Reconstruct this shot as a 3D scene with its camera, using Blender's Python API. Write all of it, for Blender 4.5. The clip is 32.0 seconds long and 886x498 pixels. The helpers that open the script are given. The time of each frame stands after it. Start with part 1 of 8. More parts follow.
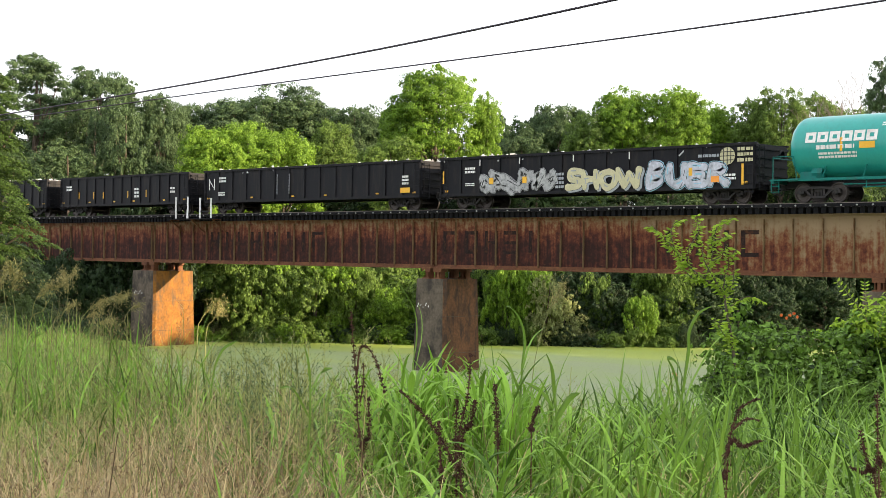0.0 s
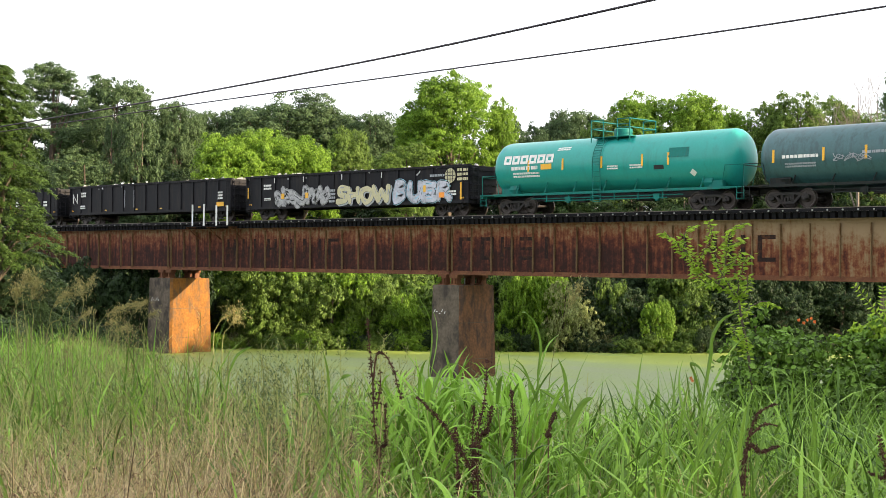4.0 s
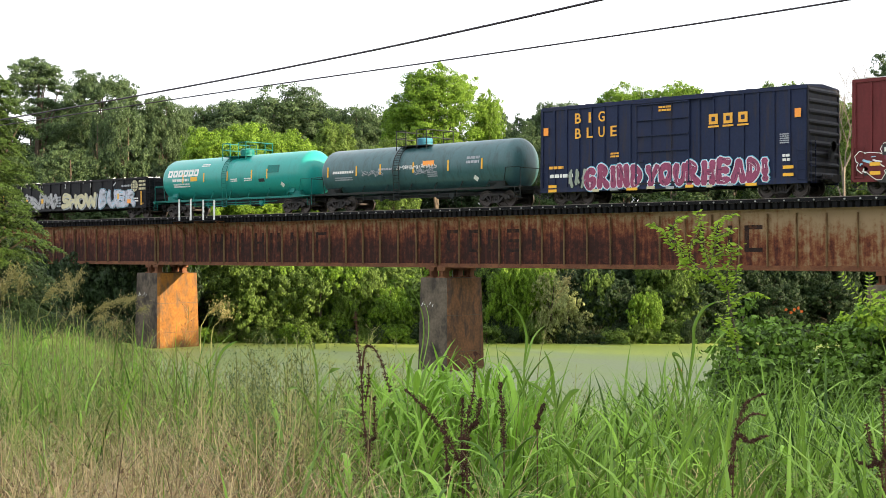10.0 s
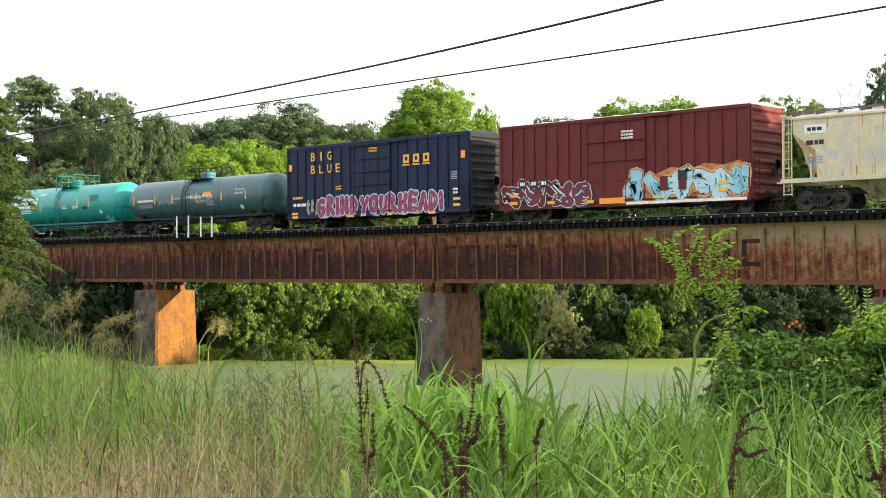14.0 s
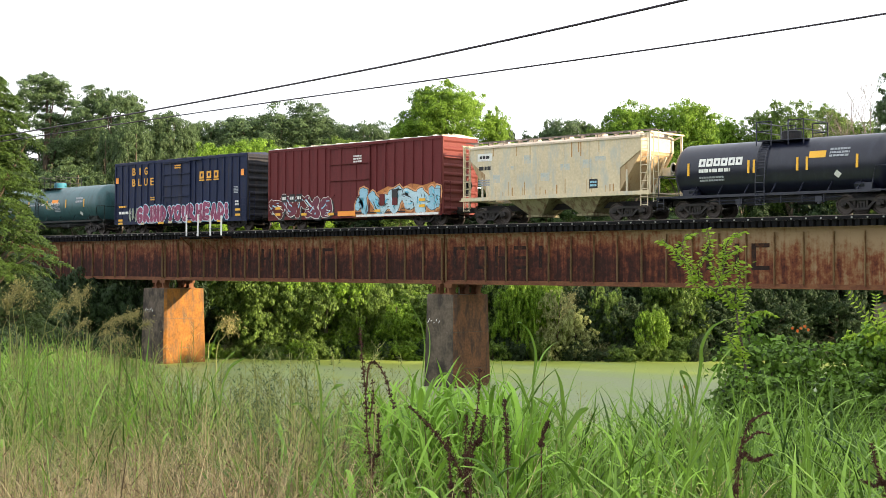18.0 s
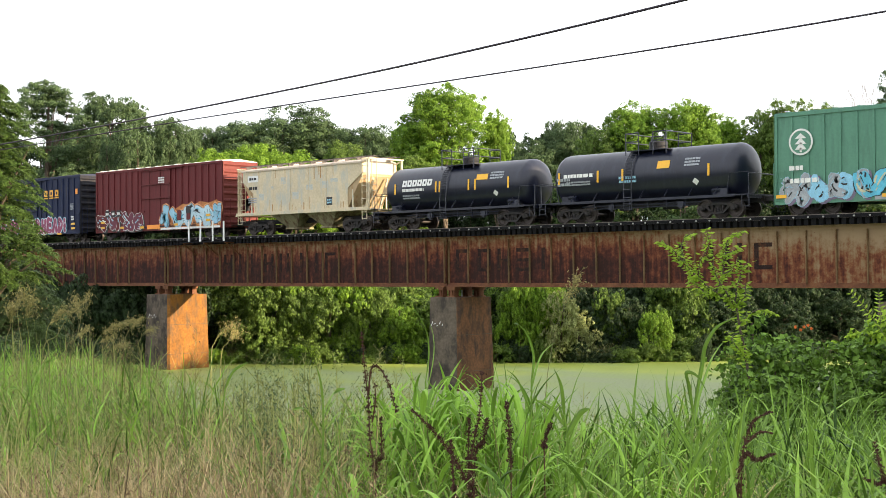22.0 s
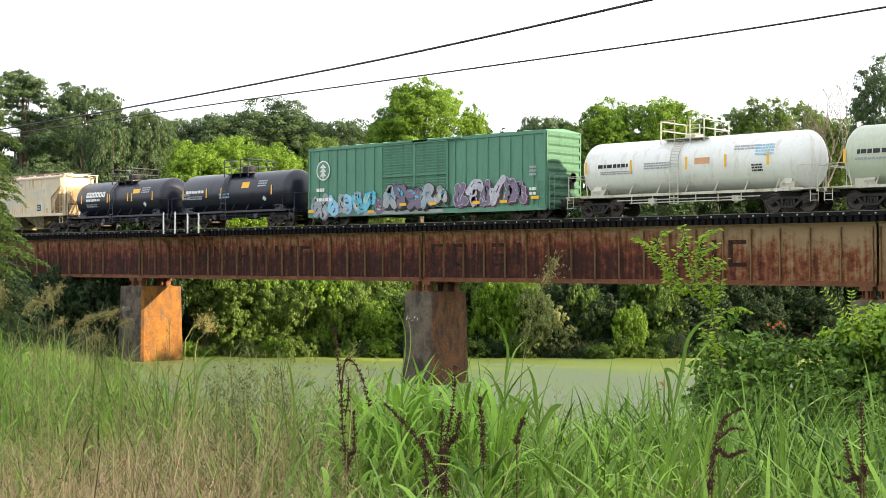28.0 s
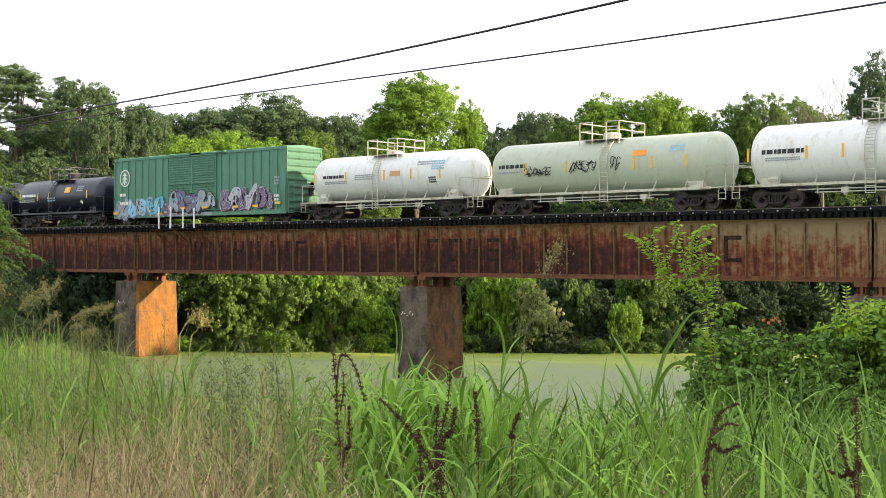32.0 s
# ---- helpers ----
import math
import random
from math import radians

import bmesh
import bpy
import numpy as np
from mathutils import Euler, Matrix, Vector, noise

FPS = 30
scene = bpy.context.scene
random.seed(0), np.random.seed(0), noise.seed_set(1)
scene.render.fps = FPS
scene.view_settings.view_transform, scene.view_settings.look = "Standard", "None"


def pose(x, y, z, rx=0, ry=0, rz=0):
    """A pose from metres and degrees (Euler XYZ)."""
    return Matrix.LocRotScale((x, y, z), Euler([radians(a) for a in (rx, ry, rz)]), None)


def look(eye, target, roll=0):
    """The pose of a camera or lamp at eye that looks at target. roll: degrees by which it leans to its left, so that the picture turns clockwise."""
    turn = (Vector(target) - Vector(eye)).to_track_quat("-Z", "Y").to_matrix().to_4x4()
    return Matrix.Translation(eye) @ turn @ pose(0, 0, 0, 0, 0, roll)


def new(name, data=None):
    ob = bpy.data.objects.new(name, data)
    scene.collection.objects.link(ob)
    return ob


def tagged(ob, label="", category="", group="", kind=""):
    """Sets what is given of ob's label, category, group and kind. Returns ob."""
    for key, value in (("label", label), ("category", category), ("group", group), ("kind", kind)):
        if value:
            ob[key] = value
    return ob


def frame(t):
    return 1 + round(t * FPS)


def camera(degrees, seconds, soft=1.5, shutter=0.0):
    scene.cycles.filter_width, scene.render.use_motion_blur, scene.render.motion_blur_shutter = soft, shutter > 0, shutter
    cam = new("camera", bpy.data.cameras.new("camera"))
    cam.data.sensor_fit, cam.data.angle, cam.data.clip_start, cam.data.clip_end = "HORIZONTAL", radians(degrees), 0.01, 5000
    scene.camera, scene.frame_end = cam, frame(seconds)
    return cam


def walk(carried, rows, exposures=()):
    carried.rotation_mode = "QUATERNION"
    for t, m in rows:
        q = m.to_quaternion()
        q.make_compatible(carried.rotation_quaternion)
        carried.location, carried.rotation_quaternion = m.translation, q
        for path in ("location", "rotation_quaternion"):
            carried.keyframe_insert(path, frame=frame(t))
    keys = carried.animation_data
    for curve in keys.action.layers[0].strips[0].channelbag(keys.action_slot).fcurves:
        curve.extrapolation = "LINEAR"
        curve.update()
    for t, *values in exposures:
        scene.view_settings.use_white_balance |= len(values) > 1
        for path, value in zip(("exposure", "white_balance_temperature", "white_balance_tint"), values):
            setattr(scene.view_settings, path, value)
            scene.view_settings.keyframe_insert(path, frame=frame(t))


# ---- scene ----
# ---- the camera ----
EYE_Z = 6.8
PATH = [
    (0.0, 43.29, 0.21, -0.69), (0.5, 43.40, 0.21, -0.68), (1.0, 43.49, 0.16, -0.61), (1.5, 43.54, 0.29, -0.47),
    (2.0, 43.63, 0.45, -0.42), (2.5, 43.73, 0.54, -0.41), (4.5, 44.08, 0.39, -0.38), (5.0, 44.21, 0.21, -0.26),
    (5.5, 44.30, 0.02, -0.25), (6.0, 44.43, -0.17, -0.32), (6.5, 44.37, -0.27, -0.29), (7.0, 44.22, -0.32, -0.23),
    (7.5, 44.15, -0.04, -0.20), (8.0, 43.94, 0.00, -0.06), (8.5, 43.75, 0.06, 0.03), (9.0, 43.47, 0.09, 0.02),
    (9.5, 43.57, 0.09, 0.00), (10.0, 43.44, 0.16, 0.02), (10.5, 43.42, 0.48, 0.01), (11.0, 43.45, 0.90, 0.10),
    (11.5, 43.34, 1.15, 0.17), (12.0, 43.31, 1.18, 0.26), (12.5, 43.39, 1.15, 0.26), (13.0, 43.40, 0.98, 0.26),
    (13.5, 43.39, 0.85, 0.31), (14.0, 43.35, 0.81, 0.34), (14.5, 43.21, 0.81, 0.33), (16.5, 43.50, 1.00, -0.23),
    (17.0, 43.62, 1.09, -0.14), (17.5, 43.73, 0.99, -0.23), (18.0, 43.72, 0.85, -0.25), (18.5, 43.72, 0.79, -0.37),
    (19.0, 43.84, 0.73, -0.33), (19.5, 44.35, 0.85, -0.20), (20.0, 44.10, 1.05, -0.08), (20.5, 43.85, 1.22, 0.08),
    (21.0, 43.64, 1.32, 0.14), (21.5, 43.63, 1.25, 0.24), (22.0, 43.84, 0.97, 0.40), (22.5, 43.78, 0.97, 0.42),
    (23.0, 43.66, 0.89, 0.47), (23.5, 43.56, 0.79, 0.50), (24.0, 43.18, 0.74, 0.47), (24.5, 43.06, 0.70, 0.30),
    (25.0, 43.08, 0.70, 0.20), (25.5, 43.17, 0.78, 0.18), (27.5, 42.93, 0.95, 0.02), (28.0, 42.82, 0.74, -0.13),
    (28.5, 42.75, 0.30, -0.28), (29.0, 42.78, 0.19, -0.45), (29.5, 42.93, 0.36, -0.50), (30.0, 42.89, 0.51, -0.51),
    (30.5, 42.82, 0.72, -0.42), (31.0, 42.73, 0.64, -0.37), (31.5, 42.62, 0.60, -0.22), (32.0, 42.63, 0.54, -0.21),
]
cam = camera(35.5, 32.0, soft=0.82)


def drift(t):
    # the hand-held camera drifts a few centimetres to the right
    k = min(max((t - 14.0) / 10.0, 0.0), 1.0) * 0.022
    return 0.73 * k, 0.69 * k


walk(cam, [(t, pose(drift(t)[0], drift(t)[1], EYE_Z, 90 + p, r, y)) for t, y, p, r in PATH],
     exposures=[(0.0, 1.39), (31.2, 1.39), (32.0, 1.30)])

# ---- world and sun ----
SUN = Vector((1.0, 0.36, 0.27)).normalized()
world = bpy.data.worlds.new("sky")
scene.world = world
world.use_nodes = True
wn, wl = world.node_tree.nodes, world.node_tree.links
wn.clear()
sky = wn.new("ShaderNodeTexSky")
sky.sky_type = "NISHITA"
sky.sun_disc = False
sky.sun_elevation = math.asin(SUN.z)
sky.sun_rotation = math.atan2(SUN.x, SUN.y)
sky.air_density, sky.dust_density, sky.ozone_density = 1.0, 3.0, 1.0
wc = wn.new("ShaderNodeTexCoord")
wmap = wn.new("ShaderNodeMapping")
wmap.inputs["Scale"].default_value = (1.0, 1.0, 3.0)
wnoise = wn.new("ShaderNodeTexNoise")
wnoise.inputs["Scale"].default_value = 3.2
wnoise.inputs["Detail"].default_value = 7
wramp = wn.new("ShaderNodeValToRGB")
wramp.color_ramp.elements[0].position = 0.38
wramp.color_ramp.elements[0].color = (8.4, 8.7, 9.1, 1)
wramp.color_ramp.elements[1].position = 0.66
wramp.color_ramp.elements[1].color = (11.4, 11.6, 11.9, 1)
wmix = wn.new("ShaderNodeMixRGB")
wmix.inputs["Fac"].default_value = 0.8
wbg = wn.new("ShaderNodeBackground")
wbg.inputs["Strength"].default_value = 0.081
wout = wn.new("ShaderNodeOutputWorld")
wl.new(wc.outputs["Generated"], wmap.inputs["Vector"])
wl.new(wmap.outputs["Vector"], wnoise.inputs["Vector"])
wl.new(wnoise.outputs["Fac"], wramp.inputs["Fac"])
wl.new(sky.outputs["Color"], wmix.inputs["Color1"])
wl.new(wramp.outputs["Color"], wmix.inputs["Color2"])
wl.new(wmix.outputs["Color"], wbg.inputs["Color"])
wl.new(wbg.outputs["Background"], wout.inputs["Surface"])

sun_data = bpy.data.lights.new("sun", "SUN")
sun_data.energy = 5.0
sun_data.angle = radians(0.6)
sun_data.color = (1.0, 0.80, 0.55)
sun = new("sun", sun_data)
sun.matrix_world = look(SUN * 300, (0, 0, 0))


# ---- materials ----
def nodes_of(name):
    m = bpy.data.materials.new(name)
    m.use_nodes = True
    return m, m.node_tree.nodes, m.node_tree.links, m.node_tree.nodes["Principled BSDF"]


def rgba(c, k=1.0):
    return (c[0] * k, c[1] * k, c[2] * k, 1)


def surface(name, col, rough=0.6, metal=0.0, var=0.3, scale=0.8, fine=14.0, bump=0.15,
            stain=None, stain_amt=0.5, stain_lo=0.5, streak=1.0, stain_scale=1.2, spec=0.4):
    """Paint, metal, stone or earth: two scales of tone, stains that may run downwards (streak above 1) and fine relief."""
    m, n, l, b = nodes_of(name)
    tc = n.new("ShaderNodeTexCoord")
    big = n.new("ShaderNodeTexNoise")
    big.inputs["Scale"].default_value, big.inputs["Detail"].default_value = scale, 5
    small = n.new("ShaderNodeTexNoise")
    small.inputs["Scale"].default_value, small.inputs["Detail"].default_value = fine, 6
    l.new(tc.outputs["Object"], big.inputs["Vector"])
    l.new(tc.outputs["Object"], small.inputs["Vector"])
    add = n.new("ShaderNodeMath")
    add.operation = "ADD"
    l.new(big.outputs["Fac"], add.inputs[0])
    l.new(small.outputs["Fac"], add.inputs[1])
    rng = n.new("ShaderNodeMapRange")
    rng.inputs["From Min"].default_value, rng.inputs["From Max"].default_value = 0.6, 1.4
    rng.inputs["To Min"].default_value, rng.inputs["To Max"].default_value = 1 - var, 1 + var
    l.new(add.outputs[0], rng.inputs["Value"])
    mul = n.new("ShaderNodeVectorMath")
    mul.operation = "SCALE"
    mul.inputs[0].default_value = col
    l.new(rng.outputs["Result"], mul.inputs["Scale"])
    out = mul.outputs["Vector"]
    if stain:
        mp = n.new("ShaderNodeMapping")
        mp.inputs["Scale"].default_value = (streak, streak, 1.0 / streak)
        l.new(tc.outputs["Object"], mp.inputs["Vector"])
        st = n.new("ShaderNodeTexNoise")
        st.inputs["Scale"].default_value, st.inputs["Detail"].default_value = stain_scale, 7
        st.inputs["Roughness"].default_value = 0.65
        l.new(mp.outputs["Vector"], st.inputs["Vector"])
        sr = n.new("ShaderNodeMapRange")
        sr.inputs["From Min"].default_value, sr.inputs["From Max"].default_value = stain_lo, stain_lo + 0.16
        sr.inputs["To Max"].default_value = stain_amt
        l.new(st.outputs["Fac"], sr.inputs["Value"])
        mx = n.new("ShaderNodeMixRGB")
        mx.inputs["Color2"].default_value = rgba(stain)
        l.new(sr.outputs["Result"], mx.inputs["Fac"])
        l.new(out, mx.inputs["Color1"])
        out = mx.outputs["Color"]
    l.new(out, b.inputs["Base Color"])
    b.inputs["Roughness"].default_value = rough
    b.inputs["Metallic"].default_value = metal
    b.inputs["Specular IOR Level"].default_value = spec
    if bump:
        bp = n.new("ShaderNodeBump")
        bp.inputs["Strength"].default_value = bump
        bp.inputs["Distance"].default_value = 0.02
        l.new(small.outputs["Fac"], bp.inputs["Height"])
        l.new(bp.outputs["Normal"], b.inputs["Normal"])
    return m


def foliage(name, dark, light, trans=0.35, rough=0.55, patch=0.25):
    """Leaves: each leaf its own tone, broad patches of tone over the crown, some light coming through."""
    m, n, l, b = nodes_of(name)
    geo = n.new("ShaderNodeNewGeometry")
    tc = n.new("ShaderNodeTexCoord")
    no = n.new("ShaderNodeTexNoise")
    no.inputs["Scale"].default_value, no.inputs["Detail"].default_value = patch, 3
    l.new(tc.outputs["Object"], no.inputs["Vector"])
    ad = n.new("ShaderNodeMath")
    ad.operation = "ADD"
    l.new(geo.outputs["Random Per Island"], ad.inputs[0])
    l.new(no.outputs["Fac"], ad.inputs[1])
    rg = n.new("ShaderNodeMapRange")
    rg.inputs["From Min"].default_value, rg.inputs["From Max"].default_value = 0.35, 1.25
    l.new(ad.outputs[0], rg.inputs["Value"])
    mx = n.new("ShaderNodeMixRGB")
    mx.inputs["Color1"].default_value, mx.inputs["Color2"].default_value = rgba(dark), rgba(light)
    l.new(rg.outputs["Result"], mx.inputs["Fac"])
    l.new(mx.outputs["Color"], b.inputs["Base Color"])
    b.inputs["Roughness"].default_value = rough
    b.inputs["Specular IOR Level"].default_value = 0.22
    tr = n.new("ShaderNodeBsdfTranslucent")
    l.new(mx.outputs["Color"], tr.inputs["Color"])
    ms = n.new("ShaderNodeMixShader")
    ms.inputs["Fac"].default_value = trans
    l.new(b.outputs["BSDF"], ms.inputs[1])
    l.new(tr.outputs["BSDF"], ms.inputs[2])
    l.new(ms.outputs["Shader"], n["Material Output"].inputs["Surface"])
    return m


# weathered girder steel: pale old paint above, rust that eats it in blotches and from below
def girder_steel():
    m, n, l, b = nodes_of("rusted girder paint")
    tc = n.new("ShaderNodeTexCoord")
    sep = n.new("ShaderNodeSeparateXYZ")
    l.new(tc.outputs["Object"], sep.inputs["Vector"])
    blot = n.new("ShaderNodeTexNoise")
    blot.inputs["Scale"].default_value, blot.inputs["Detail"].default_value = 2.3, 12
    blot.inputs["Roughness"].default_value = 0.74
    l.new(tc.outputs["Object"], blot.inputs["Vector"])
    mp = n.new("ShaderNodeMapping")
    mp.inputs["Scale"].default_value = (3.0, 3.0, 0.25)
    l.new(tc.outputs["Object"], mp.inputs["Vector"])
    run = n.new("ShaderNodeTexNoise")
    run.inputs["Scale"].default_value, run.inputs["Detail"].default_value = 1.6, 6
    l.new(mp.outputs["Vector"], run.inputs["Vector"])
    low = n.new("ShaderNodeMapRange")  # rust gathers on the lower web
    low.inputs["From Min"].default_value, low.inputs["From Max"].default_value = 2.7, 1.3
    low.inputs["To Min"].default_value, low.inputs["To Max"].default_value = -0.10, 0.085
    l.new(sep.outputs["Z"], low.inputs["Value"])
    far = n.new("ShaderNodeMapRange")  # paint survives better towards the near spans
    far.inputs["From Min"].default_value, far.inputs["From Max"].default_value = -44.0, -28.0
    far.inputs["To Min"].default_value, far.inputs["To Max"].default_value = 0.045, -0.13
    l.new(sep.outputs["X"], far.inputs["Value"])
    s1 = n.new("ShaderNodeMath"); s1.operation = "ADD"
    s2 = n.new("ShaderNodeMath"); s2.operation = "ADD"
    s3 = n.new("ShaderNodeMath"); s3.operation = "MULTIPLY_ADD"
    l.new(blot.outputs["Fac"], s3.inputs[0]); s3.inputs[1].default_value = 0.6
    hf = n.new("ShaderNodeMath"); hf.operation = "MULTIPLY"; hf.inputs[1].default_value = 0.4
    l.new(run.outputs["Fac"], hf.inputs[0]); l.new(hf.outputs[0], s3.inputs[2])
    l.new(s3.outputs[0], s1.inputs[0]); l.new(low.outputs["Result"], s1.inputs[1])
    l.new(s1.outputs[0], s2.inputs[0]); l.new(far.outputs["Result"], s2.inputs[1])
    ramp = n.new("ShaderNodeValToRGB")
    e = ramp.color_ramp.elements
    e[0].position, e[0].color = 0.34, (0.245, 0.170, 0.102, 1)
    e[1].position, e[1].color = 0.66, (0.026, 0.011, 0.009, 1)
    for p, c in ((0.43, (0.19, 0.115, 0.062, 1)), (0.475, (0.165, 0.066, 0.030, 1)), (0.53, (0.112, 0.034, 0.018, 1)), (0.585, (0.060, 0.018, 0.013, 1))):
        x = e.new(p)
        x.color = c
    l.new(s2.outputs[0], ramp.inputs["Fac"])
    l.new(ramp.outputs["Color"], b.inputs["Base Color"])
    b.inputs["Roughness"].default_value = 0.85
    b.inputs["Specular IOR Level"].default_value = 0.2
    bp = n.new("ShaderNodeBump")
    bp.inputs["Strength"].default_value, bp.inputs["Distance"].default_value = 0.3, 0.02
    l.new(blot.outputs["Fac"], bp.inputs["Height"])
    l.new(bp.outputs["Normal"], b.inputs["Normal"])
    return m


GIRDER = girder_steel()
STIFF_PAINT = surface("flaking tan paint", (0.20, 0.135, 0.07), 0.85, var=0.35, scale=1.2, fine=16, stain=(0.085, 0.032, 0.015), stain_amt=0.85, stain_lo=0.47, streak=1.6, stain_scale=1.6, spec=0.15)
RUST = surface("rusty steel", (0.12, 0.045, 0.02), 0.85, var=0.4, scale=1.5, fine=20, stain=(0.2, 0.09, 0.035), stain_amt=0.7, stain_lo=0.48)
DARK_STEEL = surface("grimy dark steel", (0.011, 0.011, 0.014), 0.7, var=0.4, stain=(0.034, 0.026, 0.023), stain_amt=0.6, stain_lo=0.52, stain_scale=3)
TRUCK_STEEL = surface("brown grimy cast steel", (0.018, 0.016, 0.016), 0.75, var=0.4, stain=(0.055, 0.038, 0.031), stain_amt=0.6, stain_lo=0.5, stain_scale=4)
WHEEL_STEEL = surface("worn wheel steel", (0.06, 0.05, 0.045), 0.45, metal=0.6, var=0.3)
RAIL_STEEL = surface("polished rail steel", (0.16, 0.14, 0.12), 0.35, metal=0.8, var=0.2)
CREOSOTE = surface("creosoted timber", (0.007, 0.007, 0.009), 0.85, var=0.5, scale=2, fine=30, bump=0.4, spec=0.15, stain=(0.018, 0.016, 0.017), stain_amt=0.5)
BOLT = surface("dull galvanised bolt", (0.30, 0.30, 0.29), 0.5, metal=0.3, var=0.2)
STENCIL = surface("faded dark stencil paint", (0.022, 0.014, 0.013), 0.9, var=0.5, scale=2, stain=(0.085, 0.034, 0.016), stain_amt=0.9, stain_lo=0.50, stain_scale=2.6, spec=0.15)
CONCRETE = surface("stained old concrete", (0.105, 0.083, 0.062), 0.9, var=0.5, scale=1.1, fine=6, bump=0.6, stain=(0.028, 0.022, 0.019), stain_amt=0.9, stain_lo=0.44, streak=1.3, stain_scale=0.9)
# rust of the +x faces; its orange also holds the warm sun
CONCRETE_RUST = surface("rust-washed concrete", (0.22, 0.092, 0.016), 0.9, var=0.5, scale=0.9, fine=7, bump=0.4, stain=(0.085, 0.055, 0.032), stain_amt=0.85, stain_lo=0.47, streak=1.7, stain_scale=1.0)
# second pier's rust, with the shade on its face put into the brown
CONCRETE_BROWN = surface("rust-stained concrete browned for shade", (0.15, 0.07, 0.032), 0.9, var=0.55, scale=1.0, fine=7, bump=0.5, stain=(0.04, 0.028, 0.022), stain_amt=0.85, stain_lo=0.46, streak=1.6)
WHITE_POST = surface("chalky white paint", (0.72, 0.72, 0.70), 0.6, var=0.12)
EARTH = surface("grassy earth", (0.035, 0.042, 0.016), 0.95, var=0.4, scale=0.3, fine=3, bump=0.5, stain=(0.07, 0.055, 0.03), stain_amt=0.6, stain_lo=0.48, stain_scale=0.35)
BALLAST = surface("grey ballast stone", (0.16, 0.15, 0.14), 0.9, var=0.4, scale=2, fine=16, bump=0.8)
BARK = surface("grey-brown bark", (0.09, 0.07, 0.05), 0.9, var=0.4, scale=2, fine=14, bump=0.6)
PALE_BARK = surface("bleached dead wood", (0.19, 0.16, 0.13), 0.9, var=0.25, scale=2, fine=14, bump=0.4)
CABLE = surface("weathered black cable", (0.022, 0.014, 0.024), 0.6, var=0.2)


# ---- mesh helpers ----
class Shape:
    """Collects vertices and faces; every piece is a closed solid unless it is a leaf."""

    def __init__(self):
        self.v, self.f = [], []

    def add(self, verts, faces):
        o = len(self.v)
        self.v.extend(verts)
        self.f.extend([tuple(i + o for i in q) for q in faces])

    def box(self, c, s, m=None):
        x, y, z = s[0] / 2, s[1] / 2, s[2] / 2
        pts = [Vector((i * x, j * y, k * z)) for i in (-1, 1) for j in (-1, 1) for k in (-1, 1)]
        pts = [(m @ p if m else p) + Vector(c) for p in pts]
        self.add(pts, [(0, 1, 3, 2), (4, 6, 7, 5), (0, 4, 5, 1), (2, 3, 7, 6), (0, 2, 6, 4), (1, 5, 7, 3)])
        return self

    def beam(self, p, q, w, h):
        """A bar of section w x h from p to q; h is upright where it can be."""
        p, q = Vector(p), Vector(q)
        d = (q - p)
        r = d.to_track_quat("X", "Z").to_matrix()
        return self.box((p + q) / 2, (d.length, w, h), r)

    def tube(self, pts, r, seg=8, cap=True):
        """A round bar along points; r one radius or one for each point."""
        pts = [Vector(p) for p in pts]
        rs = r if isinstance(r, (list, tuple)) else [r] * len(pts)
        o = len(self.v)
        for i, p in enumerate(pts):
            d = (pts[min(i + 1, len(pts) - 1)] - pts[max(i - 1, 0)]).normalized()
            a = d.orthogonal().normalized() if i == 0 else (a - d * a.dot(d)).normalized()
            b = d.cross(a)
            self.v.extend([p + (a * math.cos(2 * math.pi * k / seg) + b * math.sin(2 * math.pi * k / seg)) * rs[i] for k in range(seg)])
        for i in range(len(pts) - 1):
            for k in range(seg):
                k2 = (k + 1) % seg
                self.f.append((o + i * seg + k, o + i * seg + k2, o + (i + 1) * seg + k2, o + (i + 1) * seg + k))
        if cap:
            self.f.append(tuple(o + k for k in reversed(range(seg))))
            self.f.append(tuple(o + (len(pts) - 1) * seg + k for k in range(seg)))
        return self

    def prism(self, poly, y0, y1):
        """A polygon in the xz plane, extruded from y0 to y1."""
        n, o = len(poly), len(self.v)
        self.v.extend([Vector((x, y0, z)) for x, z in poly] + [Vector((x, y1, z)) for x, z in poly])
        self.f.append(tuple(o + i for i in range(n)))
        self.f.append(tuple(o + n + i for i in reversed(range(n))))
        for i in range(n):
            j = (i + 1) % n
            self.f.append((o + j, o + i, o + n + i, o + n + j))
        return self

    def lathe(self, prof, axis="x", seg=32, c=(0, 0, 0)):
        """A profile of (along, radius) turned about an axis."""
        o = len(self.v)
        for a, r in prof:
            for k in range(seg):
                t = 2 * math.pi * k / seg
                u, w = r * math.cos(t), r * math.sin(t)
                p = {"x": (a, u, w), "y": (u, a, w), "z": (u, w, a)}[axis]
                self.v.append(Vector(p) + Vector(c))
        for i in range(len(prof) - 1):
            for k in range(seg):
                k2 = (k + 1) % seg
                self.f.append((o + i * seg + k, o + i * seg + k2, o + (i + 1) * seg + k2, o + (i + 1) * seg + k))
        self.f.append(tuple(o + k for k in reversed(range(seg))))
        self.f.append(tuple(o + (len(prof) - 1) * seg + k for k in range(seg)))
        return self

    def mesh(self, name, mat, smooth=False):
        me = bpy.data.meshes.new(name)
        me.from_pydata(self.v, [], self.f)
        me.materials.append(mat)
        if smooth:
            me.polygons.foreach_set("use_smooth", [True] * len(me.polygons))
            me.set_sharp_from_angle(angle=radians(40))
        me.update()
        return me


